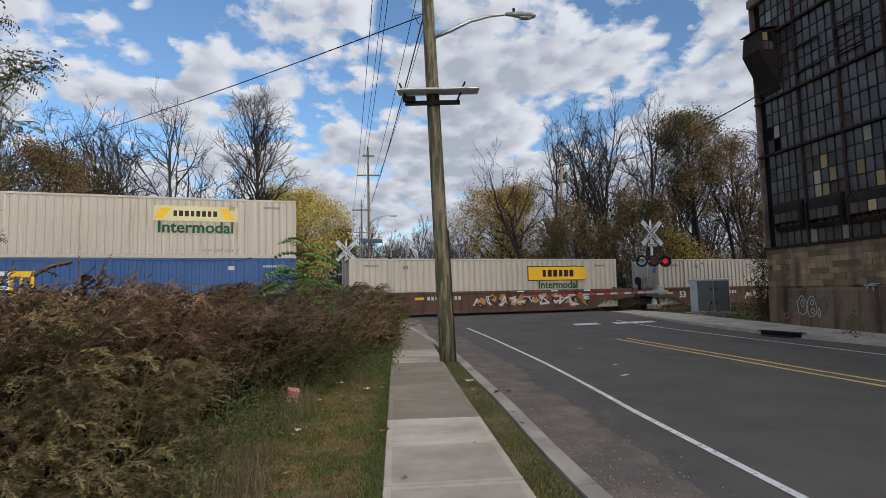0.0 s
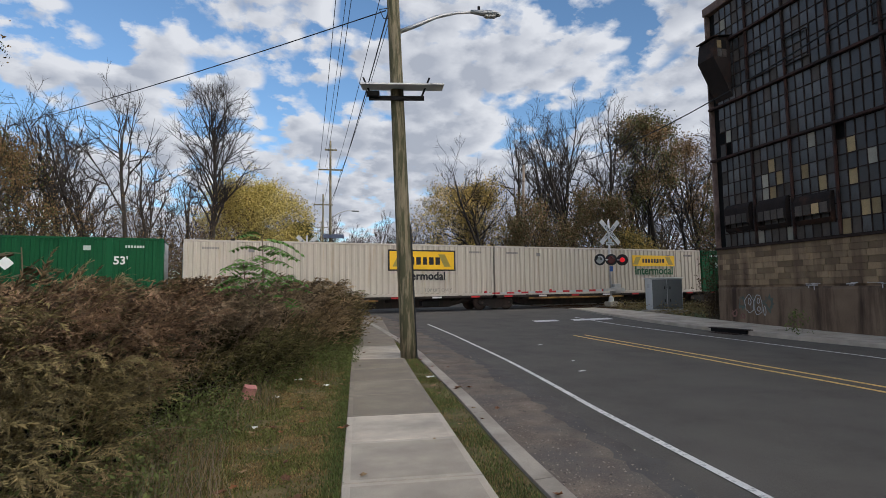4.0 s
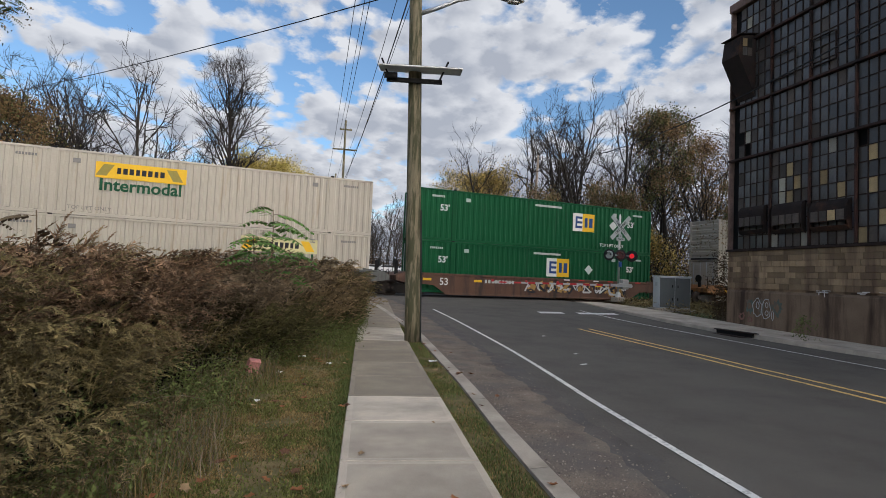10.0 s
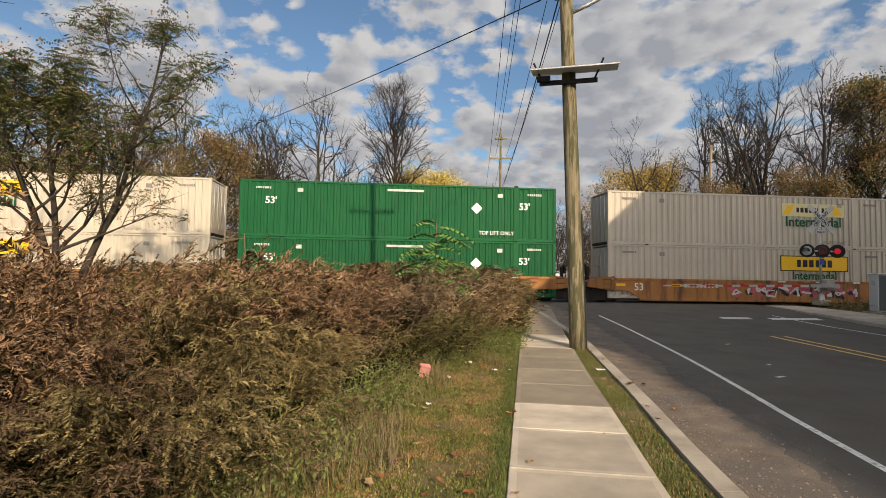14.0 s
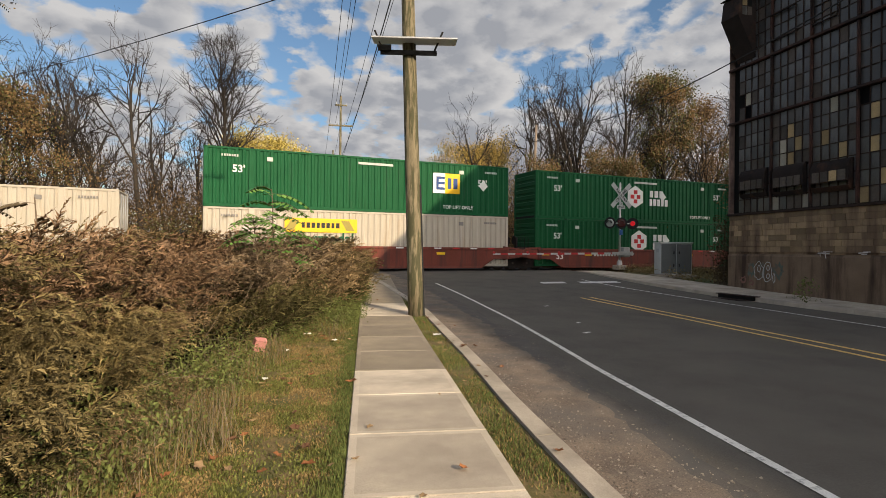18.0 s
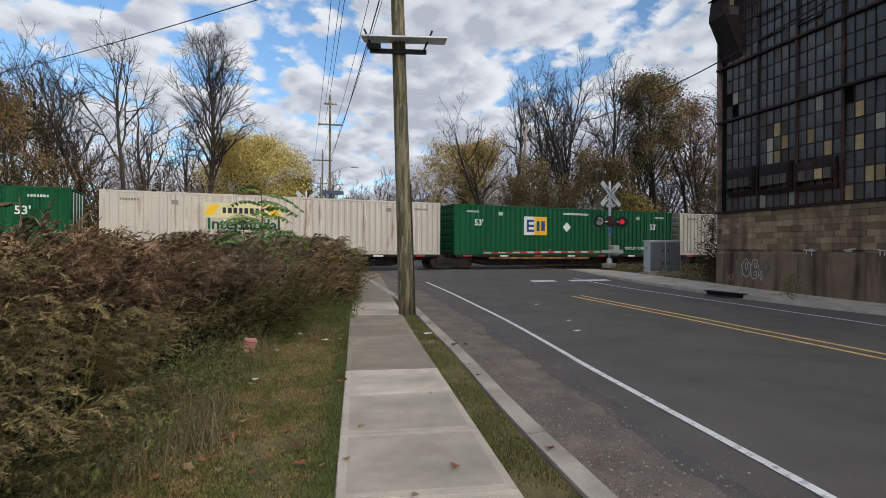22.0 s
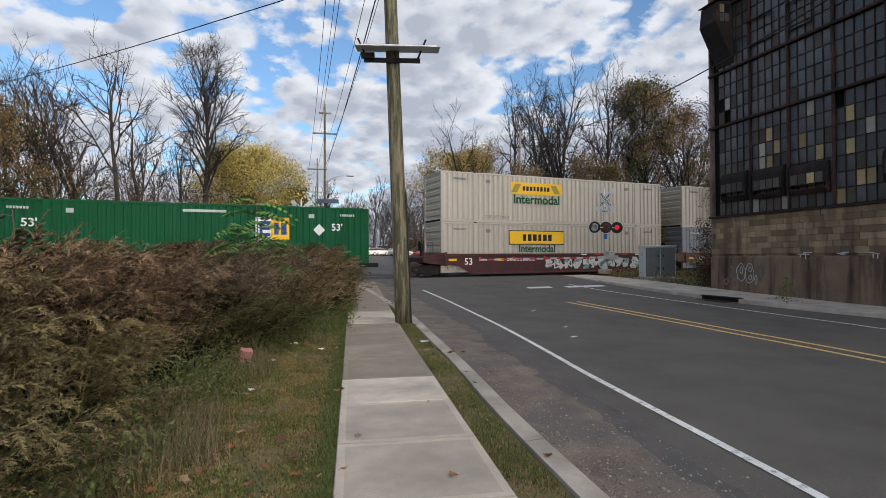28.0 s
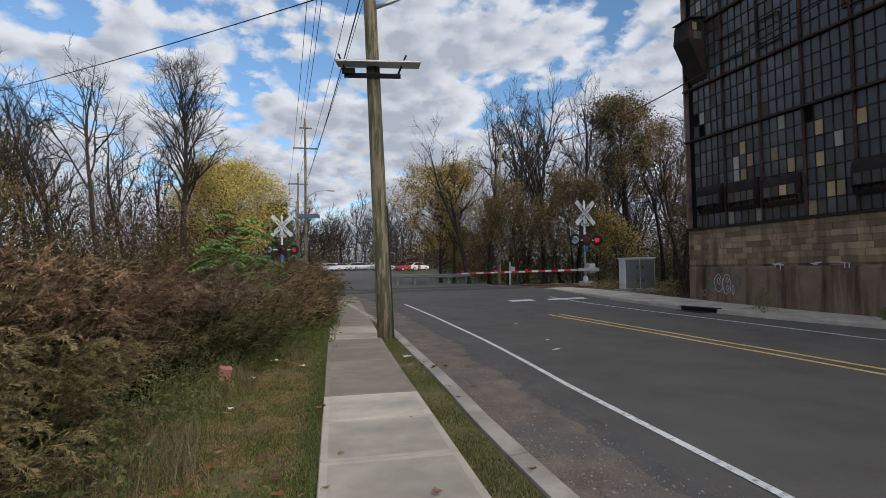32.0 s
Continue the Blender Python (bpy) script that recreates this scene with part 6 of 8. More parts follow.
def litter():
    c = thing("carton", "faded pink carton lying in the weeds", "carton", pose(0.46, 8.5, 0.02, 8, 12, 15))
    part("box", Geo().box((0, 0, 0.11), (0.17, 0.11, 0.18), bevel=0.006), M_pink, c)
    part("flap", Geo().box((0.0, -0.02, 0.205), (0.17, 0.1, 0.006), pose(0, 0, 0, 20, 0, 0).to_3x3()), M_pink, c)
    rng = random.Random(8)
    for x, y, s in ((0.85, 8.5, 0.09), (1.4, 9.9, 0.10), (0.46, 6.75, 0.06), (3.62, 9.2, 0.1), (-0.85, 4.55, 0.07), (1.75, 9.2, 0.07)):
        g = Geo()
        n = 4
        for i in range(n + 1):
            for j in range(n + 1):
                g.v.append(((i / n - 0.5) * s * 1.5, (j / n - 0.5) * s, 0.02 + 0.3 * s * rng.random()))
        g.f = [(i * 5 + j, i * 5 + j + 1, i * 5 + j + 6, i * 5 + j + 5) for i in range(n) for j in range(n)]
        solid("paper_scrap", g, M_paper, "crumpled white scrap of paper on the ground", "litter", "scraps of litter", m=pose(x, y, elevation(x, y) + 0.0, 0, 0, rng.uniform(0, 360)))
    for x, y, a, b in ((6.9, 9.15, 0.22, 0.07), (7.6, 10.4, 0.12, 0.05), (8.6, 13.3, 0.16, 0.06)):
        solid("paint_fleck", Geo().box((0, 0, 0), (a, b, 0.004)), M_white, "worn white paint fleck on the asphalt", "road marking", kind="structure", m=pose(x, y, road_z(x, y) + 0.012, 0, 0, 20))
    # fallen leaves, each a curled lobed blade
    shapes = []
    for k in range(3):
        g = Geo()
        n = 10
        rim = []
        for i in range(n):
            a = 2 * math.pi * i / n
            r = 0.05 * (1.0 if i % 2 else 0.62) * (1.25 if i in (0,) else 1)
            rim.append((r * math.cos(a) * 1.3, r * math.sin(a), 0.012 + 0.02 * rng.random()))
        g.add([(0, 0, 0.006)] + rim, [(0, 1 + i, 1 + (i + 1) % n) for i in range(n)])
        shapes.append(g.mesh("fallen_leaf", M_oakleaf[k]))
    k = 0
    while k < 120:
        y = 1.5 + 15 * rng.random() ** 1.5
        x = rng.uniform(edge_line_left(y), kerb_x(y) + 0.3)
        n = Vector((x, y, 0)).dot(WALK_N)
        if -0.1 < n < 1.07 and rng.random() < 0.9 or math.hypot(x, y) < 2:
            continue
        i = rng.randrange(3)
        s = rng.uniform(0.45, 1.0)
        on_road = x > kerb_x(y)
        if on_road and rng.random() < 0.5:
            continue
        ob = new("fallen_leaf", shapes[i])
        ob.matrix_basis = pose(x, y, (road_z(x, y) if on_road else elevation(x, y)) + 0.008, rng.uniform(-12, 12), rng.uniform(-12, 12), rng.uniform(0, 360)) @ Matrix.Diagonal((s, s, s, 1))
        tagged(ob, ("dry orange fallen leaf on the ground", "dry tan fallen leaf on the ground", "dark brown fallen leaf on the ground")[i], "leaf", "fallen leaves")
        k += 1


def edge_line_left(y):
    return kerb_x(y) - 3.2


litter()


def storm_drain():
    x, y = right_x(13.4), 13.4
    ob = thing("storm_drain", "rusty iron storm drain set in the kerb", "storm drain", pose(x, y, elevation(x, y), 0, 0, -5), kind="structure")
    # black box standing for the drain's shaded depth
    part("inlet", Geo().box((-0.03, 0, -0.03), (0.08, 1.5, 0.13)), M_inner_dark, ob)
    part("lip", Geo().box((0.02, 0, 0.05), (0.22, 1.7, 0.03), bevel=0.008), M_frame, ob)
    for i in range(9):
        part("grate_bar", Geo().box((-0.28, -0.6 + i * 0.15, -0.088), (0.42, 0.05, 0.02)), M_frame, ob)


storm_drain()


def shoulder_gravel():
    """Loose grit swept to the road's edge."""
    rng = np.random.default_rng(21)
    n = 5200
    y = 2.2 + 15 * rng.uniform(0, 1, n) ** 2.0
    k, l = np.array([kerb_x(v) for v in y]), np.array([line_x(v) for v in y])
    x = k + 0.04 + (l - k) * 0.8 * rng.beta(0.8, 1.7, n)
    s = 0.004 + 0.012 * rng.uniform(0, 1, n) ** 3
    z = np.array([road_z(a, b) for a, b in zip(x, y)]) + 0.005
    c = np.stack([x, y, z], 1)
    base = np.array(((1, 0, 0), (-0.5, 0.87, 0), (-0.5, -0.87, 0), (0.1, 0.05, 0.9)))
    v = c[:, None, :] + base[None] * (s[:, None] * rng.uniform(0.7, 1.3, (n, 4)))[:, :, None]
    f = (np.arange(n) * 4)[:, None, None] + np.array(((0, 1, 3), (1, 2, 3), (2, 0, 3)))[None]
    me = big_mesh("shoulder_gravel", v.reshape(-1, 3), f.reshape(-1, 3), surface("grit", (0.20, 0.17, 0.14), 0.9, vary=0.2, bump=0, per_island=0.6))
    tagged(new("shoulder_gravel", me), "loose brown grit along the road's edge", "gravel", kind="stuff")


shoulder_gravel()

# ---- trees ----
M_bark = surface("bark", (0.036, 0.029, 0.024), 0.95, vary=0.35, scale=4, fine=30, bump=0.5, per_object=0.25)
M_twig = surface("twigs", (0.032, 0.026, 0.022), 0.95, vary=0.2, scale=0.6, fine=8, bump=0, per_object=0.25)


def leaf_mat(name, color, vary=0.35, per=0.15):
    m = surface(name, color, 0.75, vary=0.2, scale=0.4, fine=4, bump=0, per_island=vary, per_object=per, spec=0.03)
    b = m.node_tree.nodes["Principled BSDF"]
    b.inputs["Transmission Weight"].default_value = 0.0
    b.inputs["Subsurface Weight"].default_value = 0.0
    return m


M_leaf_yellow = leaf_mat("leaves_yellow", (0.46, 0.37, 0.11))
M_leaf_brown = leaf_mat("leaves_russet", (0.185, 0.120, 0.058))
M_leaf_olive = leaf_mat("leaves_olive", (0.098, 0.100, 0.040))
M_leaf_green = leaf_mat("leaves_green", (0.125, 0.155, 0.058))
M_leaf_gold = leaf_mat("leaves_gold", (0.40, 0.28, 0.08))


def branch_pts(rng, p, d, length, n, wander, lift):
    pts = [p]
    d = d / np.linalg.norm(d)
    for i in range(n):
        d = d + rng.normal(0, wander, 3) + np.array((0, 0, lift))
        d = d / np.linalg.norm(d)
        pts.append(pts[-1] + d * (length / n))
    return pts, d


def grow(seed, h, trunk_r, fork=0.35, spread=0.7, limbs=9, density=1.0, levels=3, stems=1, lift=0.10, droop=0.0, fat=1.0, dome=0.0):
    """A tapered trunk with limbs, and its twigs apart. Returns (wood, twigs, tips)."""
    rng = np.random.default_rng(seed)
    wood, twigs, tips = Geo(), Geo(), []
    for s in range(stems):
        d0 = np.array((rng.normal(0, 0.05 + 0.12 * (stems > 1)), rng.normal(0, 0.05 + 0.12 * (stems > 1)), 1.0))
        base = np.array((rng.normal(0, 0.12) * (stems > 1), rng.normal(0, 0.12) * (stems > 1), -0.25))
        hh = h * (1 if s == 0 else rng.uniform(0.75, 0.95))
        pts, _ = branch_pts(rng, base, d0, hh * 0.92, 12, 0.055, 0.03)
        rad = [trunk_r * (1.25 if i == 0 else 1.0) * (1 - i / 12.5) ** 0.8 for i in range(13)]
        wood.tube(pts, rad, 8, cap=False)
        for k in range(limbs):
            f = fork + (0.97 - fork) * (k + rng.uniform(0, 1)) / limbs
            i = min(11, int(f * 12))
            p = pts[i] + (pts[i + 1] - pts[i]) * (f * 12 - i)
            a = k * 2.4 + rng.uniform(-0.6, 0.6)
            out = spread * (1.15 - 0.5 * f)
            d = np.array((math.cos(a) * out, math.sin(a) * out, 1.0 - 0.25 * f - droop))
            ln = hh * (0.42 * (1.08 - f) + 0.12) * rng.uniform(0.8, 1.2)
            if dome:
                ln = hh * dome * (0.25 + 0.75 * math.sin(math.pi * min(1.0, 0.12 + 0.88 * (f - fork) / (0.97 - fork))) ** 0.8) * rng.uniform(0.85, 1.15)
            r = max(0.022, rad[i] * 0.55)
            lp, ld = branch_pts(rng, p, d, ln, 6, 0.13, lift)
            wood.tube(lp, [r * (1 - q / 6.6) for q in range(7)], 5, cap=False)
            for j in range(int(6 * density) + 1):
                g = rng.uniform(0.25, 1.0)
                q = min(5, int(g * 6))
                p2 = lp[q] + (lp[q + 1] - lp[q]) * (g * 6 - q)
                d2 = (lp[q + 1] - lp[q]) / np.linalg.norm(lp[q + 1] - lp[q]) + rng.normal(0, 0.55, 3)
                l2 = ln * rng.uniform(0.28, 0.55) * (1.2 - 0.5 * g)
                r2 = fat * max(0.010, r * 0.42 * (1.1 - g * 0.6))
                bp, bd = branch_pts(rng, p2, d2, l2, 3, 0.18, lift * 0.9)
                twigs.tube(bp, [r2 * (1 - w / 4) for w in range(4)], 3, cap=False)
                tips.append(bp[-1])
                if levels < 3:
                    continue
                for m in range(int(5 * density) + 1):
                    g2 = rng.uniform(0.2, 1.0)
                    w = min(2, int(g2 * 3))
                    p3 = bp[w] + (bp[w + 1] - bp[w]) * (g2 * 3 - w)
                    d3 = bd + rng.normal(0, 0.6, 3)
                    tp, _ = branch_pts(rng, p3, d3, l2 * rng.uniform(0.3, 0.65), 1, 0.2, lift)
                    twigs.tube(tp, [max(0.006 * fat, r2 * 0.5), 0.0035 * fat], 3, cap=False)
                    tips.append(tp[-1])
                    tips.append((tp[0] + tp[1]) / 2)
    return wood, twigs, np.array(tips)


def leaf_cloud(name, centres, per, spread, size, material, seed, aspect=0.6, sag=0.0):
    """Many small leaves, each a bent quad, scattered round the given points."""
    rng = np.random.default_rng(seed)
    c = np.repeat(np.asarray(centres), per, axis=0)
    n = len(c)
    c = c + rng.normal(0, spread, (n, 3))
    u = rng.normal(0, 1, (n, 3)); u[:, 2] -= sag
    u /= np.linalg.norm(u, axis=1)[:, None]
    v = np.cross(u, rng.normal(0, 1, (n, 3))); v /= np.linalg.norm(v, axis=1)[:, None]
    s = size * rng.uniform(0.6, 1.3, (n, 1))
    mid = np.cross(u, v) * s * 0.12
    verts = np.stack([c - u * s * 0.5, c + v * s * aspect * 0.5 + mid, c + u * s * 0.5, c - v * s * aspect * 0.5 + mid], 1).reshape(-1, 3)
    return big_mesh(name, verts, np.arange(4 * n).reshape(n, 4), material)


def clustered(tips, seed):
    """The tips that still bear leaves: whole sprays of them, with bare gaps between."""
    return np.array([p for p in tips if noise.noise((p[0] * 0.75, p[1] * 0.75, p[2] * 0.75 + seed * 7.3)) > 0.10])


def pinnate_cloud(name, centres, per, size, material, seed):
    """Compound leaves hanging outwards from the given points, each a row of paired leaflets."""
    rng = np.random.default_rng(seed)
    verts = []
    for c in np.repeat(np.asarray(centres), per, axis=0):
        a = rng.uniform(0, 2 * math.pi)
        d = np.array((math.cos(a), math.sin(a), rng.uniform(-0.2, 0.5)))
        ln = size * rng.uniform(0.7, 1.25)
        side = np.array((-math.sin(a), math.cos(a), 0))
        for j in range(6):
            f = 0.2 + 0.16 * j
            p = c + d * ln * f - np.array((0, 0, 0.45 * ln * f * f))
            for sg in (-1, 1):
                t = side * sg * 0.8 + d * 0.45 + np.array((0, 0, -0.45 + rng.normal(0, 0.15)))
                l = ln * 0.34 * (1.15 - 0.5 * f)
                w = d * l * 0.17
                verts += [p, p + t * l * 0.45 + w, p + t * l, p + t * l * 0.45 - w]
    v = np.array(verts)
    return big_mesh(name, v, np.arange(len(v)).reshape(-1, 4), material)


def tree(name, label, m, grown, leaves=(), group=""):
    ob = thing(name, label, "tree", m, group)
    wood, twigs, tips = grown
    part("trunk", wood, M_bark, ob, smooth=True)
    part("crown", twigs, M_twig, ob)
    for me in leaves:
        part("foliage", me, None, ob)
    return ob


def at(az, dist, z=None):
    """A plan place by its bearing from the camera, in degrees clockwise from y, and its distance."""
    x, y = dist * math.sin(radians(az)), dist * math.cos(radians(az))
    return x, y, elevation(x, y) - 0.05 if z is None else z


def build_trees():
    rng = np.random.default_rng(5)
    # the bare trees behind the railway
    kinds = []
    for i, (h, r, fork, spread, limbs, dens, stems) in enumerate(((17, 0.21, 0.34, 0.75, 10, 0.9, 1), (16, 0.18, 0.28, 0.75, 8, 0.8, 2), (18, 0.20, 0.44, 0.65, 9, 0.9, 1),
                                                                  (15, 0.16, 0.3, 0.85, 8, 1.0, 1), (17.5, 0.18, 0.40, 0.6, 9, 0.8, 2))):
        kinds.append(tree("tree", "bare grey-brown deciduous tree in late autumn behind the railway", pose(0, -4000, 0), grow(20 + i, h, r * 1.25, fork, spread, limbs, dens, 3, stems, fat=1.9), group="bare trees behind the railway"))
    for i, (h, r, fork, spread, limbs, dens, stems) in enumerate(((17, 0.2, 0.3, 0.6, 14, 1.9, 1), (16, 0.18, 0.26, 0.6, 11, 1.7, 2), (17.5, 0.2, 0.36, 0.55, 13, 1.9, 1))):
        kinds.append(tree("tree", "distant bare tree in the woods behind the railway", pose(0, -4000, 0), grow(50 + i, h, r, fork, spread, limbs, dens, 2, stems, fat=2.6), group="trees of the far woods"))
    first = set()

    def plant(k, az, dist, scale):
        m = pose(*at(az, dist), 0, 0, float(rng.uniform(0, 360))) @ Matrix.Diagonal((scale, scale, scale, 1))
        x = kinds[k] if k not in first else None
        if x is None:
            x = copy_thing(kinds[k], Matrix())
        first.add(k)
        x.matrix_basis = m

    left = [(-62, 52, 0.95), (-57, 47, 1.0), (-52, 50, 0.9), (-48, 46, 0.95), (-44.5, 52, 1.0), (-41.5, 48, 0.9), (-38.5, 54, 1.0), (-35.5, 47, 0.85), (-32.5, 52, 1.0), (-29.5, 49, 0.9), (-26.5, 50, 1.0),
            (-23.5, 46, 1.02), (-20.8, 52, 0.98), (-17.6, 47, 1.0), (-15, 55, 1.0), (-12.3, 48, 0.98), (-9.6, 52, 1.0), (-7.2, 46, 0.95), (-5, 50, 1.0), (-2.6, 58, 0.8)]
    right = [(26.5, 48, 0.62), (28.2, 46, 0.85), (30.3, 50, 0.8), (32.2, 47, 0.88), (34.2, 52, 0.95), (36, 47, 0.85), (37.8, 50, 0.9), (39.4, 46, 0.8), (41.6, 52, 0.9), (43.5, 48, 0.8), (47.5, 50, 0.8), (49.5, 46, 0.75), (53, 50, 0.9), (58, 48, 0.9)]
    for i, (az, d, s) in enumerate(left + right):
        plant(i % 5, az, d, s * (1.16 if 29 < az < 42 else 1.0))
    # thinner woods further back, and the far line of trees over the road's end
    for i in range(64):
        az = -64 + i * 2.0 + float(rng.uniform(-1, 1))
        if -1 < az < 27:
            continue
        plant(5 + int(rng.integers(3)), az, float(rng.uniform(58, 78)), float(rng.uniform(0.75, 1.0)))
    for i in range(44):
        plant(5 + int(rng.integers(3)), -2 + i * 0.72 + float(rng.uniform(-0.5, 0.5)), float(rng.uniform(112, 150)), float(rng.uniform(0.62, 0.95)))

    for i in range(16):
        plant(5 + int(rng.integers(3)), 3.5 + i * 1.15 + float(rng.uniform(-0.4, 0.4)), float(rng.uniform(106, 118)), float(rng.uniform(0.7, 0.95)))

    # the tall slender tree with a broom-like crown
    g = grow(71, 18.9, 0.27, 0.36, 0.62, 34, 1.3, 3, 1, lift=0.09, fat=1.5, dome=0.27)
    tree("tree", "tall bare tree with a dense broom-like crown of fine twigs", pose(*at(-0.3, 46)), g)
    # the dark russet tree beside the tall bare ones
    g = grow(79, 12.4, 0.22, 0.18, 1.2, 26, 1.1, 3, 1, dome=0.36)
    tree("tree", "broad tree full of dark russet leaves", pose(*at(-18.6, 46.5)), g, [leaf_cloud("leaves", clustered(g[2], 3), 10, 0.38, 0.17, M_leaf_brown, 40), leaf_cloud("leaves", clustered(g[2], 4)[::2], 6, 0.4, 0.17, M_leaf_olive, 41)])
    # the yellow maple
    g = grow(72, 10.4, 0.2, 0.16, 1.9, 34, 1.2, 3, 1, lift=0.12, dome=0.50)
    tree("tree", "rounded maple in yellow autumn leaf", pose(*at(3.7, 52)), g, [leaf_cloud("leaves", g[2], 11, 0.38, 0.17, M_leaf_yellow, 1)])
    g = grow(73, 8.6, 0.13, 0.15, 0.8, 12, 1.0, 3, 1)
    tree("tree", "small maple in dull yellow-green autumn leaf", pose(*at(8.4, 62)), g, [leaf_cloud("leaves", g[2], 6, 0.4, 0.22, M_leaf_olive, 2)])
    # russet trees on the far side of the crossing
    g = grow(74, 11.0, 0.19, 0.18, 1.6, 30, 1.2, 3, 1, dome=0.44)
    tree("tree", "maple with thinning russet and gold leaves", pose(*at(25.1, 50)), g, [leaf_cloud("leaves", g[2][::2], 5, 0.34, 0.15, M_leaf_olive, 3), leaf_cloud("leaves", g[2], 6, 0.36, 0.15, M_leaf_gold, 4)])
    g = grow(75, 16.0, 0.27, 0.44, 0.9, 28, 1.2, 3, 1, dome=0.24)
    tree("tree", "tall oak with olive and russet autumn leaves", pose(*at(44.8, 47)), g, [leaf_cloud("leaves", clustered(g[2], 1), 9, 0.34, 0.16, M_leaf_brown, 5), leaf_cloud("leaves", clustered(g[2], 2), 9, 0.34, 0.16, M_leaf_olive, 6)])
    g2 = grow(76, 14.8, 0.2, 0.34, 0.8, 18, 1.1, 3, 1, dome=0.22)
    tree("tree", "oak with sparse brown autumn leaves", pose(*at(48.6, 49)), g2, [leaf_cloud("leaves", g2[2], 6, 0.35, 0.14, M_leaf_brown, 7)])
    for az, d, h, s in ((30.5, 44, 7.0, 11), (33.6, 43, 8.5, 12), (36.5, 43.5, 8.0, 13), (38.8, 44, 9.0, 14), (41.5, 43, 8.0, 15), (51.5, 44, 9, 16), (43.6, 42, 5.0, 17), (-33, 47, 9.5, 18), (-15.5, 45, 11.0, 19), (-42, 46, 9, 20), (-20.7, 47, 12.0, 21), (-38.2, 49, 12.0, 22), (-26.5, 46, 8.0, 23), (-45.5, 48, 12.5, 24), (-35.6, 46, 11.0, 25), (-30.2, 48, 12.0, 26), (-24.0, 49, 10.5, 27)):
        g = grow(80 + s, h, 0.09, 0.12, 0.7, 10, 0.9, 3, 1)
        gold = s in (17,)
        tree("tree", "young tree with gold autumn leaves" if gold else "young tree with clinging brown autumn leaves", pose(*at(az, d)), g,
             [leaf_cloud("leaves", g[2], 7, 0.32, 0.14, M_leaf_gold if gold else M_leaf_brown, s), leaf_cloud("leaves", g[2][::2], 7, 0.34, 0.14, M_leaf_olive, s + 50)])
    # the tree of heaven on this side of the railway
    g = grow(90, 9.6, 0.13, 0.30, 1.15, 12, 1.0, 3, 3, lift=0.12, fat=1.0)
    tips = g[2]
    tree("tree", "slender multi-stemmed tree with an open top of green compound leaves", pose(*at(-29.8, 18.5)), g,
         [pinnate_cloud("leaves", tips[(tips[:, 2] > 4.2)][::2], 2, 0.34, M_leaf_green, 30), pinnate_cloud("leaves", tips[tips[:, 2] < 6.4][::2], 2, 0.28, M_leaf_olive, 31), leaf_cloud("leaves", tips[::3], 4, 0.25, 0.09, M_leaf_brown, 32)])
    # the big bare tree at the thicket's end
    g = grow(91, 13.5, 0.3, 0.28, 0.85, 11, 1.1, 3, 1, lift=0.04, droop=0.2)
    tree("tree", "large bare tree with wide drooping branches", pose(*at(-52.5, 17.5)), g, [leaf_cloud("leaves", g[2][::9], 2, 0.2, 0.12, M_leaf_brown, 33)])
    g = grow(92, 6.0, 0.07, 0.15, 0.6, 9, 0.8, 3, 2)
    tree("tree", "small tree with yellowing leaves in the thicket", pose(*at(-43.5, 21)), g, [leaf_cloud("leaves", g[2], 2, 0.22, 0.15, M_leaf_gold, 34), leaf_cloud("leaves", g[2], 2, 0.25, 0.14, M_leaf_olive, 35)])


build_trees()


M_brush = leaf_mat("brushwood", (0.068, 0.047, 0.028), 0.4, 0.0)


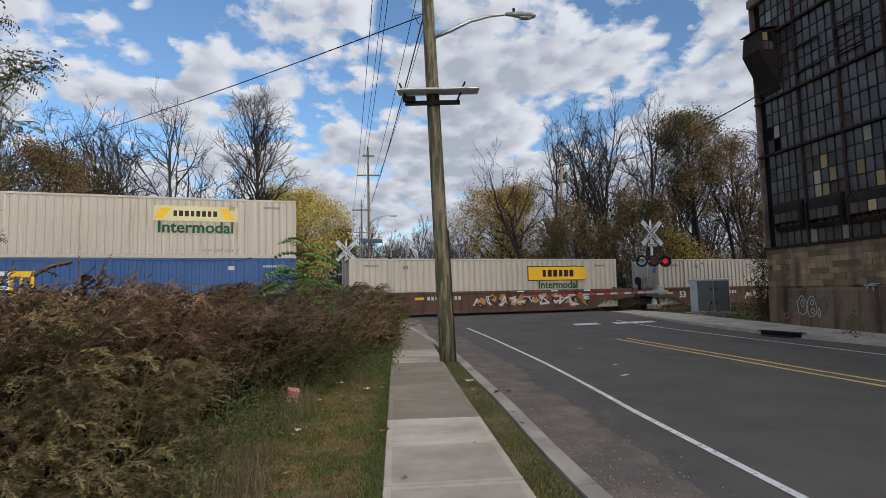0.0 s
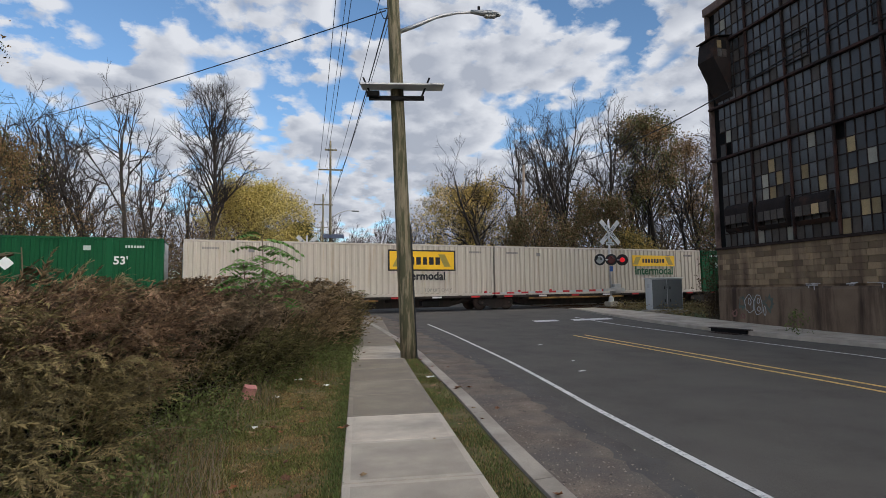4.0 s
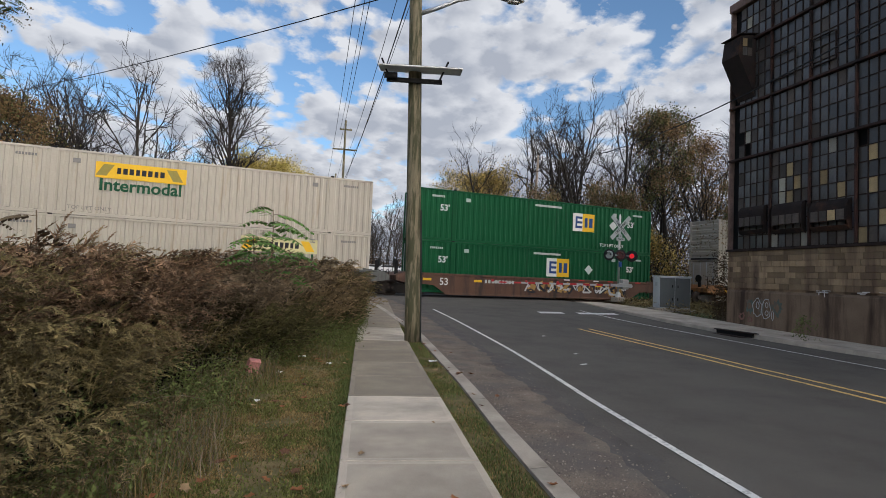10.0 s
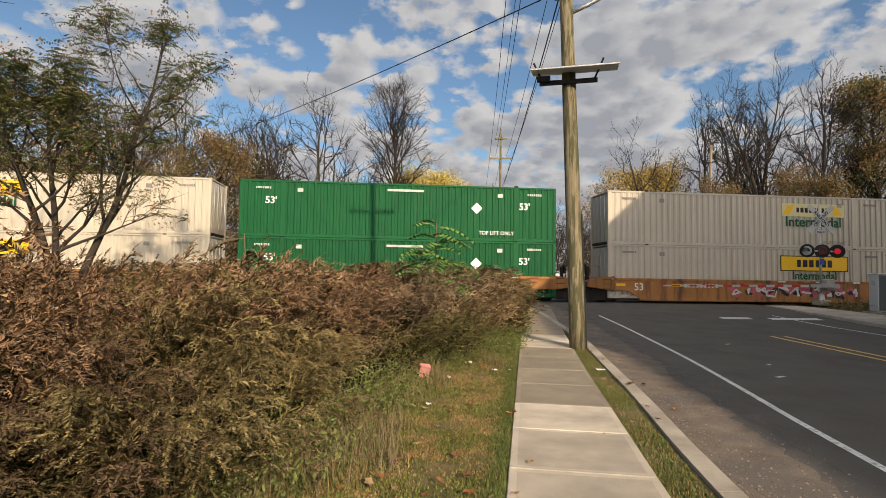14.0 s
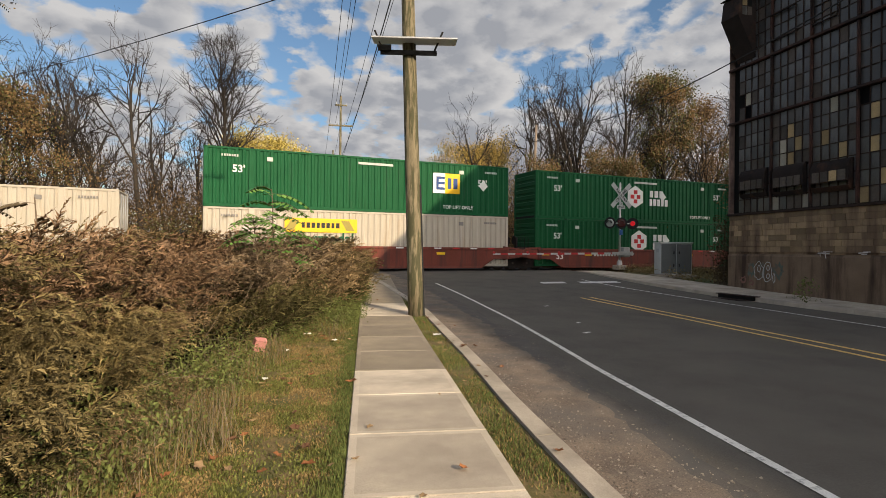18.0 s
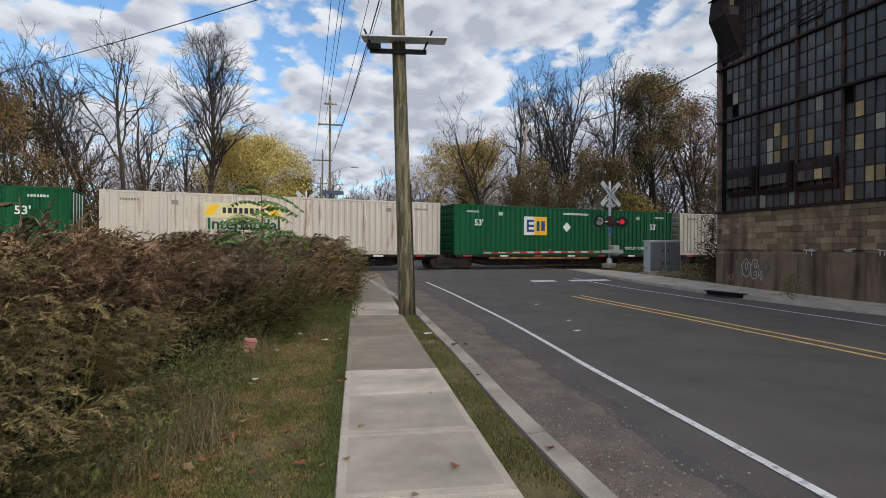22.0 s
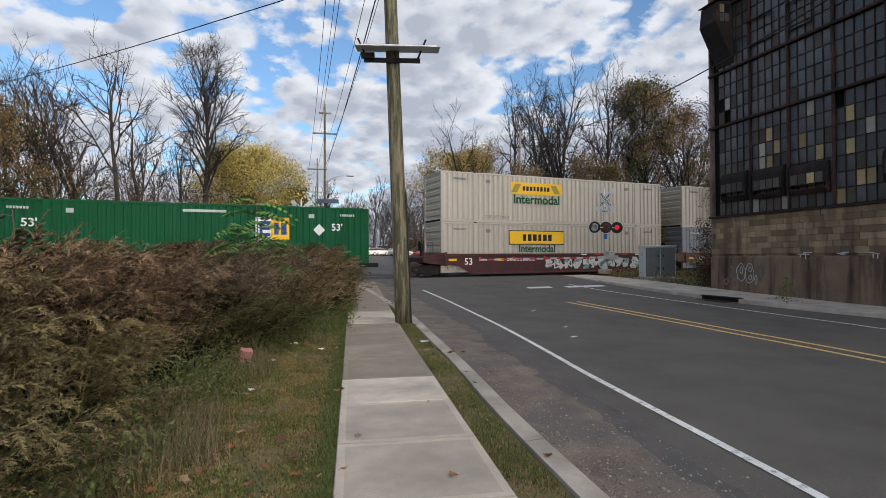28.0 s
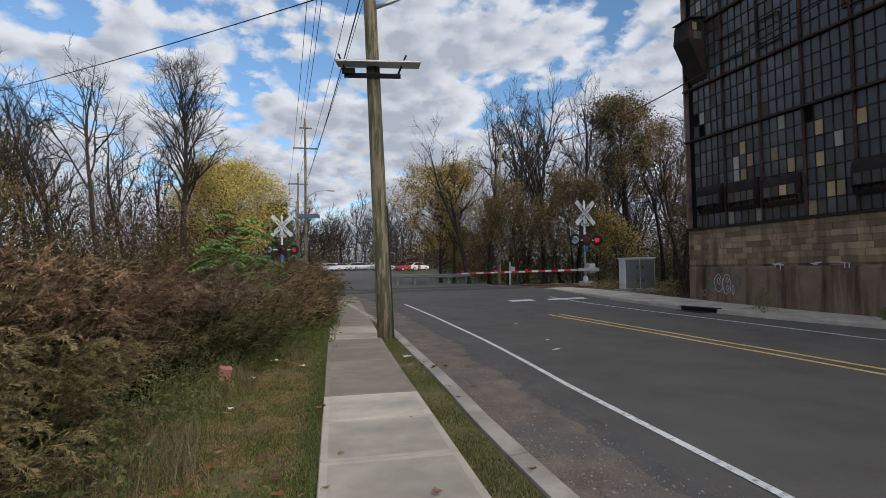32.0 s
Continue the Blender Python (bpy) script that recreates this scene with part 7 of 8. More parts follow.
def undergrowth():
    """Brushwood below the trees beyond the railway."""
    rng = np.random.default_rng(9)
    for name, n, mat, label, zmax in (("woodland_brush", 12500, M_brush, "brown brushwood and saplings under the trees", 9.0), ("woodland_shrubs", 4500, M_leaf_olive, "dull green shrubs under the trees", 4.0), ("woodland_leaves", 5000, M_leaf_brown, "russet leaves clinging to low branches in the woods", 8.0)):
        az = rng.uniform(-66, 62, n)
        keep = (az < 4.5) | (az > 25.5) | (rng.uniform(0, 1, n) < 0.0)
        d = 41 + rng.gamma(2.0, 5.0, n)
        d = d / np.maximum(0.72, np.cos(np.radians(az)) ** 0.35)
        z = zmax * rng.beta(1.1, 2.2, n) + 0.4
        x, y = d * np.sin(np.radians(az)), np.maximum(38.5, d * np.cos(np.radians(az)))
        z = np.where(az > 25, z * 0.85, z)
        ok = keep & ((x < 5.0) | (x > 23.5))
        c = np.stack([x, y, z + 0.3], 1)[ok]
        tagged(new(name, leaf_cloud(name, c, 15, 0.5, 0.15, mat, 10)), label, "brushwood", kind="stuff")
    # the dim depth of the woods
    n = 13000
    az = rng.uniform(-66, 62, n)
    d = rng.uniform(60, 84, n) / np.maximum(0.72, np.cos(np.radians(az)) ** 0.35)
    c = np.stack([d * np.sin(np.radians(az)), d * np.cos(np.radians(az)), 0.6 + 6.5 * rng.beta(1.0, 1.3, n)], 1)
    c = c[(az < 3.0) | (az > 25.0)]
    tagged(new("deep_woods", leaf_cloud("deep_woods", c, 9, 0.7, 0.28, M_brush, 13)), "dim brown depth of the woods beyond the railway", "brushwood", kind="stuff")
    # low far brush round the road's end
    n = 9000
    az, d = rng.uniform(-3, 30, n), rng.uniform(105, 185, n)
    c = np.stack([d * np.sin(np.radians(az)), d * np.cos(np.radians(az)), 1.9 + 9.5 * rng.beta(1.0, 1.7, n)], 1)
    c = c[(np.abs(c[:, 0] - 0.29 * c[:, 1]) > 4) | (c[:, 1] > 142)]
    tagged(new("far_brush", leaf_cloud("far_brush", c, 9, 0.9, 0.42, M_brush, 12)), "hazy brown brush at the road's far end", "brushwood", kind="stuff")


undergrowth()


# ---- the thicket and the turf ----
def plume_mat(name, color):
    return surface(name, color, 0.85, vary=0.6, scale=1.6, fine=6, bump=0, per_island=0.6, spec=0.02)


M_plume = plume_mat("dry_plumes", (0.25, 0.178, 0.098))
M_plume_red = plume_mat("russet_plumes", (0.225, 0.142, 0.086))
M_plume_olive = plume_mat("olive_plumes", (0.205, 0.160, 0.074))
M_plume_green = plume_mat("green_plumes", (0.135, 0.118, 0.052))
M_plume_umber = plume_mat("umber_plumes", (0.125, 0.084, 0.051))
M_plume_mauve = plume_mat("mauve_plumes", (0.225, 0.164, 0.104))
M_plume_low = leaf_mat("lower_weed_leaves", (0.062, 0.056, 0.023), 0.5, 0.0)
# dead leaves whose colour is darkened to near black for the thicket's hollows
M_withered_shade = leaf_mat("withered_leaves", (0.012, 0.010, 0.007), 0.5, 0.0)
M_stalk = surface("dry_stalks", (0.13, 0.095, 0.065), 0.9, vary=0.3, scale=2, fine=20, bump=0, per_island=0.4)
M_cane = surface("pale_cane", (0.22, 0.175, 0.125), 0.85, vary=0.2, scale=3, fine=30, bump=0)
M_weed_leaf = leaf_mat("weed_leaves", (0.125, 0.145, 0.048), 0.4, 0.0)
M_grass = leaf_mat("grass_blades", (0.105, 0.128, 0.042), 0.45, 0.0)
M_grass_tall = leaf_mat("tall_grass_blades", (0.115, 0.128, 0.042), 0.5, 0.0)
M_turf = leaf_mat("turf_blades", (0.130, 0.136, 0.042), 0.45, 0.0)
M_grass_dry = leaf_mat("dry_grass_blades", (0.235, 0.165, 0.075), 0.4, 0.0)

edge_x = curve_through([(-13.2, -9), (-7.9, -3), (-3.3, 1.6), (-1.75, 3.0), (-0.85, 4.6), (-0.34, 6.4), (0.0, 8.2), (0.5, 9.3), (1.85, 10.8), (2.65, 13), (4.0, 18), (5.0, 22), (5.95, 26)])


def plume_template(rng, sprays, pairs, size, droop):
    """One dry weed: a stem arching over, feathered with sprays of narrow leaflets. Returns plume, lower leaf and stem triangles."""
    n = 12
    p, d = np.zeros(3), np.array((0.10, rng.normal(0, 0.05), 1.0))
    stem = []
    for i in range(n + 1):
        stem.append(p.copy())
        f = i / n
        d = d + np.array((0.26 * droop * f * f, rng.normal(0, 0.04), -0.20 * droop * f ** 3))
        d /= np.linalg.norm(d)
        p = p + d / n
    plume, low, stems = ([], []), ([], []), ([], [])
    for i in range(n):
        a, b = stem[i], stem[i + 1]
        w = 0.0045 * (1.1 - i / n)
        for e in (np.array((w, 0, 0)), np.array((0, w, 0))):
            k = len(stems[0])
            stems[0].extend((a + e, a - e, b))
            stems[1].append((k, k + 1, k + 2))
    for k in range(sprays):
        f = 0.16 + 0.83 * ((k + rng.uniform(0, 1)) / sprays) ** 0.8
        i = min(n - 1, int(f * n))
        axis = (stem[i + 1] - stem[i]) * n
        p = stem[i] + axis / n * (f * n - i)
        a = k * 2.4 + rng.uniform(-0.5, 0.5)
        e1 = np.cross(axis, (0, 1, 0.01)); e1 /= np.linalg.norm(e1)
        e2 = np.cross(axis, e1)
        d = axis * 0.75 + (e1 * math.cos(a) + e2 * math.sin(a)) * rng.uniform(0.5, 0.9) + np.array((0.25, 0, 0))
        d /= np.linalg.norm(d)
        ln = rng.uniform(0.17, 0.30) * (1.35 - 0.75 * f)
        vs, fs = plume if f > 0.40 + rng.normal(0, 0.08) else low
        last = len(vs)
        vs.append(p.copy())
        for j in range(pairs):
            g = (j + 0.5) / pairs
            d = d + np.array((0.5 * droop / pairs, 0, -0.95 * droop / pairs * (0.3 + g)))
            d /= np.linalg.norm(d)
            p2 = p + d * ln / pairs
            side = np.cross(d, (0, 0, 1.0)); side /= max(1e-6, np.linalg.norm(side))
            up = np.cross(side, d)
            l = size * rng.uniform(0.7, 1.3) * (1.25 - 0.75 * g)
            vs.append(p2)
            joint = len(vs) - 1
            for sg in (-1, 1):
                c = rng.normal(0, 0.6)
                out = side * sg * math.cos(c) + up * math.sin(c)
                vs.append(p + (d * 0.85 + out * 0.6) * l)
                fs.append((last, joint, len(vs) - 1))
            last, p = joint, p2
    return tuple((np.array(v), np.array(f).reshape(-1, 3)) for v, f in (plume, low, stems))


def scatter(templates, places):
    """Copies of the templates, turned and scaled, joined to one array of vertices and one of triangles."""
    out, faces, base = [], [], 0
    for x, y, z, s, a, lx, ly, k in places:
        t, f = templates[k % len(templates)]
        c, w = math.cos(a), math.sin(a)
        q = np.empty_like(t)
        q[:, 0] = (t[:, 0] * c - t[:, 1] * w) * s + t[:, 2] * s * lx + x
        q[:, 1] = (t[:, 0] * w + t[:, 1] * c) * s + t[:, 2] * s * ly + y
        q[:, 2] = t[:, 2] * s * (1 - 0.3 * (lx * lx + ly * ly)) + z
        out.append(q)
        faces.append(f + base)
        base += len(q)
    return np.concatenate(out), np.concatenate(faces)


def joined(pieces):
    base, vs, fs = 0, [], []
    for v, f in pieces:
        vs.append(v); fs.append(f + base)
        base += len(v)
    return np.concatenate(vs), np.concatenate(fs)


def tri_object(name, verts, material, label, category, faces=None):
    if faces is None:
        faces = np.arange(len(verts)).reshape(-1, 3)
    return tagged(new(name, big_mesh(name, verts, faces, material)), label, category, kind="stuff")


def build_thicket():
    rng = np.random.default_rng(3)
    fine = [plume_template(rng, 18, 14, 0.036, d) for d in (0.9, 1.2, 1.5, 1.0, 1.35)]
    mid = [plume_template(rng, 15, 10, 0.042, d) for d in (0.8, 1.1, 1.4)]
    coarse = [plume_template(rng, 13, 5, 0.066, d) for d in (0.7, 1.0)]
    spots = {(t, r): [] for t in ("brown", "red", "olive", "umber", "green", "mauve") for r in range(3)}
    mounds = []
    tries = 0
    while len(mounds) < 150 and tries < 9000:
        tries += 1
        y = rng.uniform(-5, 26.2)
        depth = rng.exponential(1.9) if rng.uniform() < 0.75 else rng.uniform(0, 17)
        lobes = noise.noise((y * 0.55, 1.0, 3.0))
        x = edge_x(y) - depth - 0.22 + 0.5 * lobes
        far = math.hypot(x, y)
        if far < 3.3 or depth > 17 or (y < 0 and rng.uniform() < 0.6) or rng.uniform() > min(1.0, 7.0 / far + 0.2):
            continue
        gap = 0.78 if far < 7 else 0.95
        if any((x - a) ** 2 + (y - b) ** 2 < gap * gap for a, b in mounds):
            continue
        mounds.append((x, y))
        # the stand goes from umber and russet on the open side through olive and mauve to green at its far end
        tone = noise.noise((x * 0.45, y * 0.45, 9.0)) + rng.normal(0, 0.12)
        if x < -1.9 and y < 4.4:
            k = "umber" if depth < 1.6 or tone < 0.0 else "red"
        elif y < 6.6 and depth < 2.0:
            k = "olive" if tone > -0.25 else "brown"
        elif y > 9.0 and depth < 1.2 and tone > 0.0:
            k = "green"
        elif x < -1.0 and tone > -0.05:
            k = "red"
        else:
            k = "mauve" if tone > -0.1 else ("olive" if rng.uniform() < 0.4 else "brown")
        h0 = (1.05 + 1.20 * smooth(0.0, 2.6, depth)) * rng.uniform(0.84, 1.14) * (1.0 + 0.16 * noise.noise((x * 0.6, y * 0.6, 2.0)))
        face = smooth(8.0, 10.5, y)
        h0 = h0 * (1 - face) + face * (1.48 + 0.58 * smooth(0.0, 2.0, depth)) * rng.uniform(0.88, 1.1)
        if y < 5.5 and far < 6:
            h0 = min(max(h0, 1.4), 1.72)
        r = 0 if far < 6.6 and depth < 3.5 else (1 if far < 11.5 else 2)
        flow = rng.normal(-0.65, 0.35)
        size = rng.uniform(0.5, 0.72)
        for _ in range((38, 32, 24)[r]):
            a = rng.uniform(0, 2 * math.pi)
            q = rng.uniform() ** 0.5
            out = 0.45 * q * q
            lx, ly = out * math.cos(a) + 0.36 * math.cos(flow), out * math.sin(a) + 0.36 * math.sin(flow)
            spots[(k, r)].append((x + size * 0.75 * q * math.cos(a), y + size * 0.75 * q * math.sin(a), elevation(x, y) - 0.06,
                                  h0 * (1.0 - 0.38 * q * q) * rng.uniform(0.82, 1.1), math.atan2(ly, lx) + rng.normal(0, 0.35), lx, ly, int(rng.integers(0, 60))))
    # low tan plumes at the open corner of the stand
    for x, y in ((-1.15, 4.0), (-0.85, 4.45), (-1.6, 3.55), (-0.55, 5.6)):
        for _ in range(16):
            spots[("brown", 0)].append((x + rng.normal(0, 0.2), y + rng.normal(0, 0.2), elevation(x, y) - 0.04, rng.uniform(0.3, 0.55), rng.normal(-0.6, 0.7), rng.normal(0.2, 0.25), rng.normal(-0.1, 0.25), int(rng.integers(0, 60))))
    sets = (fine, mid, coarse)
    stems, low = [], []
    for k, mat, label in (("brown", M_plume, "tall dry brown weeds with feathery seed plumes"), ("red", M_plume_red, "tall russet dry weeds with feathery plumes"), ("olive", M_plume_olive, "tall olive weeds fading to brown"), ("green", M_plume_green, "leafy green weeds among the dry ones"), ("umber", M_plume_umber, "withered dark brown weeds with drooping plumes"), ("mauve", M_plume_mauve, "dry greyish-mauve weeds gone to seed")):
        v, f = joined([scatter([t[0] for t in sets[r]], spots[(k, r)]) for r in range(3) if spots[(k, r)]])
        tri_object("weed_thicket", v, mat, label, "weeds", f)
        low += [scatter([t[1] for t in sets[r]], spots[(k, r)]) for r in range(3) if spots[(k, r)]]
        stems += [scatter([t[2] for t in sets[r]], spots[(k, r)]) for r in range(3) if spots[(k, r)]]
    v, f = joined(low)
    tri_object("weed_understorey", v, M_plume_low, "dark olive-brown lower leaves of the tall weeds", "weeds", f)
    v, f = joined(stems)
    tri_object("weed_stalks", v, M_stalk, "thin dry stalks of dead weeds", "weeds", f)
    # withered leaves deep inside the weeds, near black to carry the shade there
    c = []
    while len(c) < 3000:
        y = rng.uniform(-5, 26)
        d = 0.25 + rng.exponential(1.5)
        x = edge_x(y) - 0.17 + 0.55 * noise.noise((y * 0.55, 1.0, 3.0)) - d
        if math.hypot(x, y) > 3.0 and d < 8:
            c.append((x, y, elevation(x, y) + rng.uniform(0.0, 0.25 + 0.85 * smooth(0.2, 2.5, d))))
    tagged(new("withered_leaves", leaf_cloud("withered_leaves", np.array(c), 12, 0.13, 0.085, M_withered_shade, 44, 0.4, 0.5)), "withered leaves coloured near black for the thicket's inner shade", "weeds", kind="stuff")
    # long bare canes leaning through the weeds
    g = Geo()
    for i in range(30):
        y = rng.uniform(5, 18) if i < 16 else rng.normal(8.2, 0.8)
        x = edge_x(y) - rng.uniform(0.1, 1.5)
        pts, d = branch_pts(rng, np.array((x, y, elevation(x, y))), np.array((rng.normal(0.1, 0.45), rng.normal(-0.15, 0.4), 1.0)), rng.uniform(0.7, 1.7), 5, 0.17, -0.06)
        g.tube(pts, [0.005, 0.005, 0.004, 0.0035, 0.003, 0.002], 4, cap=False)
        for q in (2, 3, 4):
            twig, _d = branch_pts(rng, pts[q], d + rng.normal(0, 0.7, 3), rng.uniform(0.25, 0.6), 3, 0.2, -0.05)
            g.tube(twig, [0.0035, 0.003, 0.0025, 0.0015], 3, cap=False)
    tagged(new("dead_canes", g.mesh("dead_canes", M_cane)), "pale bare canes leaning in the thicket", "weeds", kind="stuff")
    # leafy green growth at the foot of the thicket
    c = []
    while len(c) < 2300:
        y = rng.uniform(1.5, 25.5)
        d = abs(rng.normal(0, 0.55))
        x = edge_x(y) + 0.5 - d
        if math.hypot(x, y) < 2.8 or noise.noise((x * 0.8, y * 0.8, 5.0)) < -0.2:
            continue
        c.append((x, y, elevation(x, y) + rng.uniform(0.02, 0.12 + 0.5 * min(1.3, d))))
    tagged(new("weed_leaves", leaf_cloud("weed_leaves", np.array(c), 15, 0.10, 0.05, M_weed_leaf, 4, 0.4)), "low green leafy weeds along the verge", "weeds", kind="stuff")


def blades(name, n, place, h, w, mat, label, seed):
    rng = np.random.default_rng(seed)
    pts = []
    while len(pts) < n:
        q = place(rng)
        if q is not None:
            pts.append(q)
    b = np.array(pts)
    a = rng.uniform(0, 2 * math.pi, n)
    hh = h * rng.uniform(0.5, 1.3, (n, 1))
    side = np.stack([np.cos(a), np.sin(a), np.zeros(n)], 1) * w
    bend = np.stack([-np.sin(a), np.cos(a), np.zeros(n)], 1) * hh * rng.normal(0, 0.65, (n, 1))
    top = b + bend + np.array((0, 0, 1)) * hh
    verts = np.stack([b - side, b + side, top], 1).reshape(-1, 3)
    tri_object(name, verts, mat, label, "grass")


def build_grass():
    def verge(rng):
        y = min(16.0, 0.8 + rng.gamma(2.0, 2.9)) if rng.uniform() < 0.85 else rng.uniform(-9, 6)
        x = rng.uniform(edge_x(y) - 0.5, max(edge_x(y), kerb_x(y) - 1.5))
        n = Vector((x, y, 0)).dot(WALK_N)
        if n > -0.12 or noise.noise((x * 1.6, y * 1.6, 4)) < -0.18 + 0.3 * rng.normal():
            return None
        return (x, y, elevation(x, y) - 0.03)

    def green(rng):
        q = verge(rng)
        return q if q and 0.5 * noise.noise((q[0] * 1.1, q[1] * 1.1, 12)) + 0.6 * noise.noise((q[0] * 4.3, q[1] * 4.3, 13)) > -0.05 + 0.12 * rng.normal() else None

    def withered(rng):
        q = verge(rng)
        return q if q and 0.5 * noise.noise((q[0] * 1.1, q[1] * 1.1, 12)) + 0.6 * noise.noise((q[0] * 4.3, q[1] * 4.3, 13)) < 0.10 + 0.12 * rng.normal() else None

    def strip(rng):
        y = -4.0 + 24 * rng.uniform() ** 1.3
        n = rng.uniform(1.06, 1.44)
        p = on_walk(y / WALK_D.y, n)
        if p.x > kerb_x(p.y) - 0.26:
            return None
        if noise.noise((p.x * 1.3, p.y * 1.3, 8)) < -0.1 + 0.25 * rng.normal():
            return None
        return (p.x, p.y, p.z - 0.03)

    clumps = []
    gr = np.random.default_rng(77)
    while len(clumps) < 62:
        y = 2.6 + 18 * gr.uniform() ** 1.5
        x = edge_x(y) + gr.normal(0.32, 0.28)
        if math.hypot(x, y) > 3.0 and Vector((x, y, 0)).dot(WALK_N) < -0.45:
            clumps.append((x, y, gr.uniform(0.05, 0.16)))

    def tall(rng):
        x, y, r = clumps[int(rng.integers(len(clumps)))]
        x, y = x + rng.normal(0, r), y + rng.normal(0, r)
        if Vector((x, y, 0)).dot(WALK_N) > -0.2:
            return None
        return (x, y, elevation(x, y) - 0.05)

    blades("turf", 58000, green, 0.024, 0.008, M_turf, "short green turf", 1)
    blades("dry_turf", 76000, withered, 0.016, 0.009, M_grass_dry, "dry blades and thatch in the turf", 2)
    def rim(rng):
        s, n = 0.5 + 15 * rng.uniform() ** 1.4, -0.14 - abs(rng.normal(0, 0.10))
        p = on_walk(s, n)
        if noise.noise((p.x * 2.0, p.y * 2.0, 3)) < -0.25 + 0.2 * rng.normal():
            return None
        return (p.x, p.y, p.z - 0.03)

    blades("turf_rim", 12000, rim, 0.045, 0.005, M_grass, "lusher green grass along the pavement's edge", 9)
    blades("turf_strip", 20000, strip, 0.032, 0.005, M_grass, "narrow strip of grass between pavement and kerb", 3)
    blades("dry_turf_strip", 12000, strip, 0.026, 0.005, M_grass_dry, "dry blades in the strip beside the kerb", 6)
    blades("tall_grass", 7000, tall, 0.19, 0.0042, M_grass_tall, "uncut green grass along the thicket", 4)
    blades("straw_grass", 2600, tall, 0.32, 0.003, M_cane, "bleached straw-coloured grass along the thicket", 7)
    blades("tall_dry_grass", 5000, tall, 0.24, 0.0036, M_grass_dry, "uncut dry grass along the thicket", 5)


build_thicket()
build_grass()


def fronds(name, label, m, height, count, leaflets, size, mat, stem_mat, seed, droop=0.5):
    """A sapling with long compound leaves: each leaf a stalk with paired leaflets."""
    rng = np.random.default_rng(seed)
    ob = thing(name, label, "sapling", m)
    pts, _ = branch_pts(rng, np.array((0, 0, -0.05)), np.array((0.05, 0, 1.0)), height, 7, 0.05, 0.05)
    part("stem", Geo().tube(pts, [0.022 - 0.002 * i for i in range(8)], 6, cap=False), stem_mat, ob, smooth=True)
    for k in range(count):
        f = 0.66 + 0.34 * (k + 0.5) / count
        i = min(6, int(f * 7))
        p = pts[i] + (pts[i + 1] - pts[i]) * (f * 7 - i)
        a = k * 2.4 + rng.uniform(-0.3, 0.3)
        d = np.array((math.cos(a), math.sin(a), rng.uniform(0.1, 0.8)))
        ln = size * rng.uniform(0.75, 1.15)
        stalk = [p + d / np.linalg.norm(d) * ln * s - np.array((0, 0, droop * ln * s * s)) for s in (0, 0.25, 0.5, 0.75, 1.0)]
        g = Geo().tube(stalk, [0.006, 0.005, 0.004, 0.003, 0.002], 4, cap=False)
        fr = part("leaf_stalk", g, stem_mat, ob)
        lv = Geo()
        side = np.cross(d, (0, 0, 1)); side /= np.linalg.norm(side)
        for j in range(leaflets):
            s = 0.15 + 0.85 * j / (leaflets - 1)
            q = min(3, int(s * 4))
            c = stalk[q] + (stalk[q + 1] - stalk[q]) * (s * 4 - q)
            u = (stalk[q + 1] - stalk[q]) / np.linalg.norm(stalk[q + 1] - stalk[q])
            for sg in (-1, 1):
                t = side * sg * 0.9 + u * 0.45 + np.array((0, 0, -0.35))
                t /= np.linalg.norm(t)
                w = np.cross(t, (0, 0, 1)); w /= max(1e-6, np.linalg.norm(w))
                l = ln * 0.30 * (1.1 - 0.5 * s)
                lv.add([c, c + t * l * 0.4 + w * l * 0.24, c + t * l, c + t * l * 0.4 - w * l * 0.24], [(0, 1, 2, 3)])
        part("leaf", lv, mat, fr)
    return ob


M_sumac = leaf_mat("sumac_leaves", (0.11, 0.21, 0.05), 0.3, 0.0)
M_dryfrond = leaf_mat("dry_frond", (0.10, 0.075, 0.045), 0.3, 0.0)
fronds("sumac_sapling", "green sapling with long compound leaves above the weeds", pose(*at(4.6, 11.2)), 2.85, 15, 7, 0.78, M_sumac, M_stalk, 1)
fronds("sumac_sapling", "green sapling with long compound leaves above the weeds", pose(*at(3.4, 11.0)), 2.3, 16, 7, 0.7, M_sumac, M_stalk, 2)
fronds("sumac_sapling", "green sapling with long compound leaves above the weeds", pose(*at(5.6, 11.8)), 2.05, 12, 7, 0.62, M_sumac, M_stalk, 3)
fronds("dry_sapling", "dark withered sapling with drooping compound leaves", pose(*at(-15.2, 8.6)), 2.3, 5, 8, 0.7, M_dryfrond, M_stalk, 5, 0.7)
fronds("dry_sapling", "thin withered sapling above the weeds", pose(*at(-20.5, 10.5)), 2.3, 4, 7, 0.5, M_dryfrond, M_stalk, 6, 0.6)


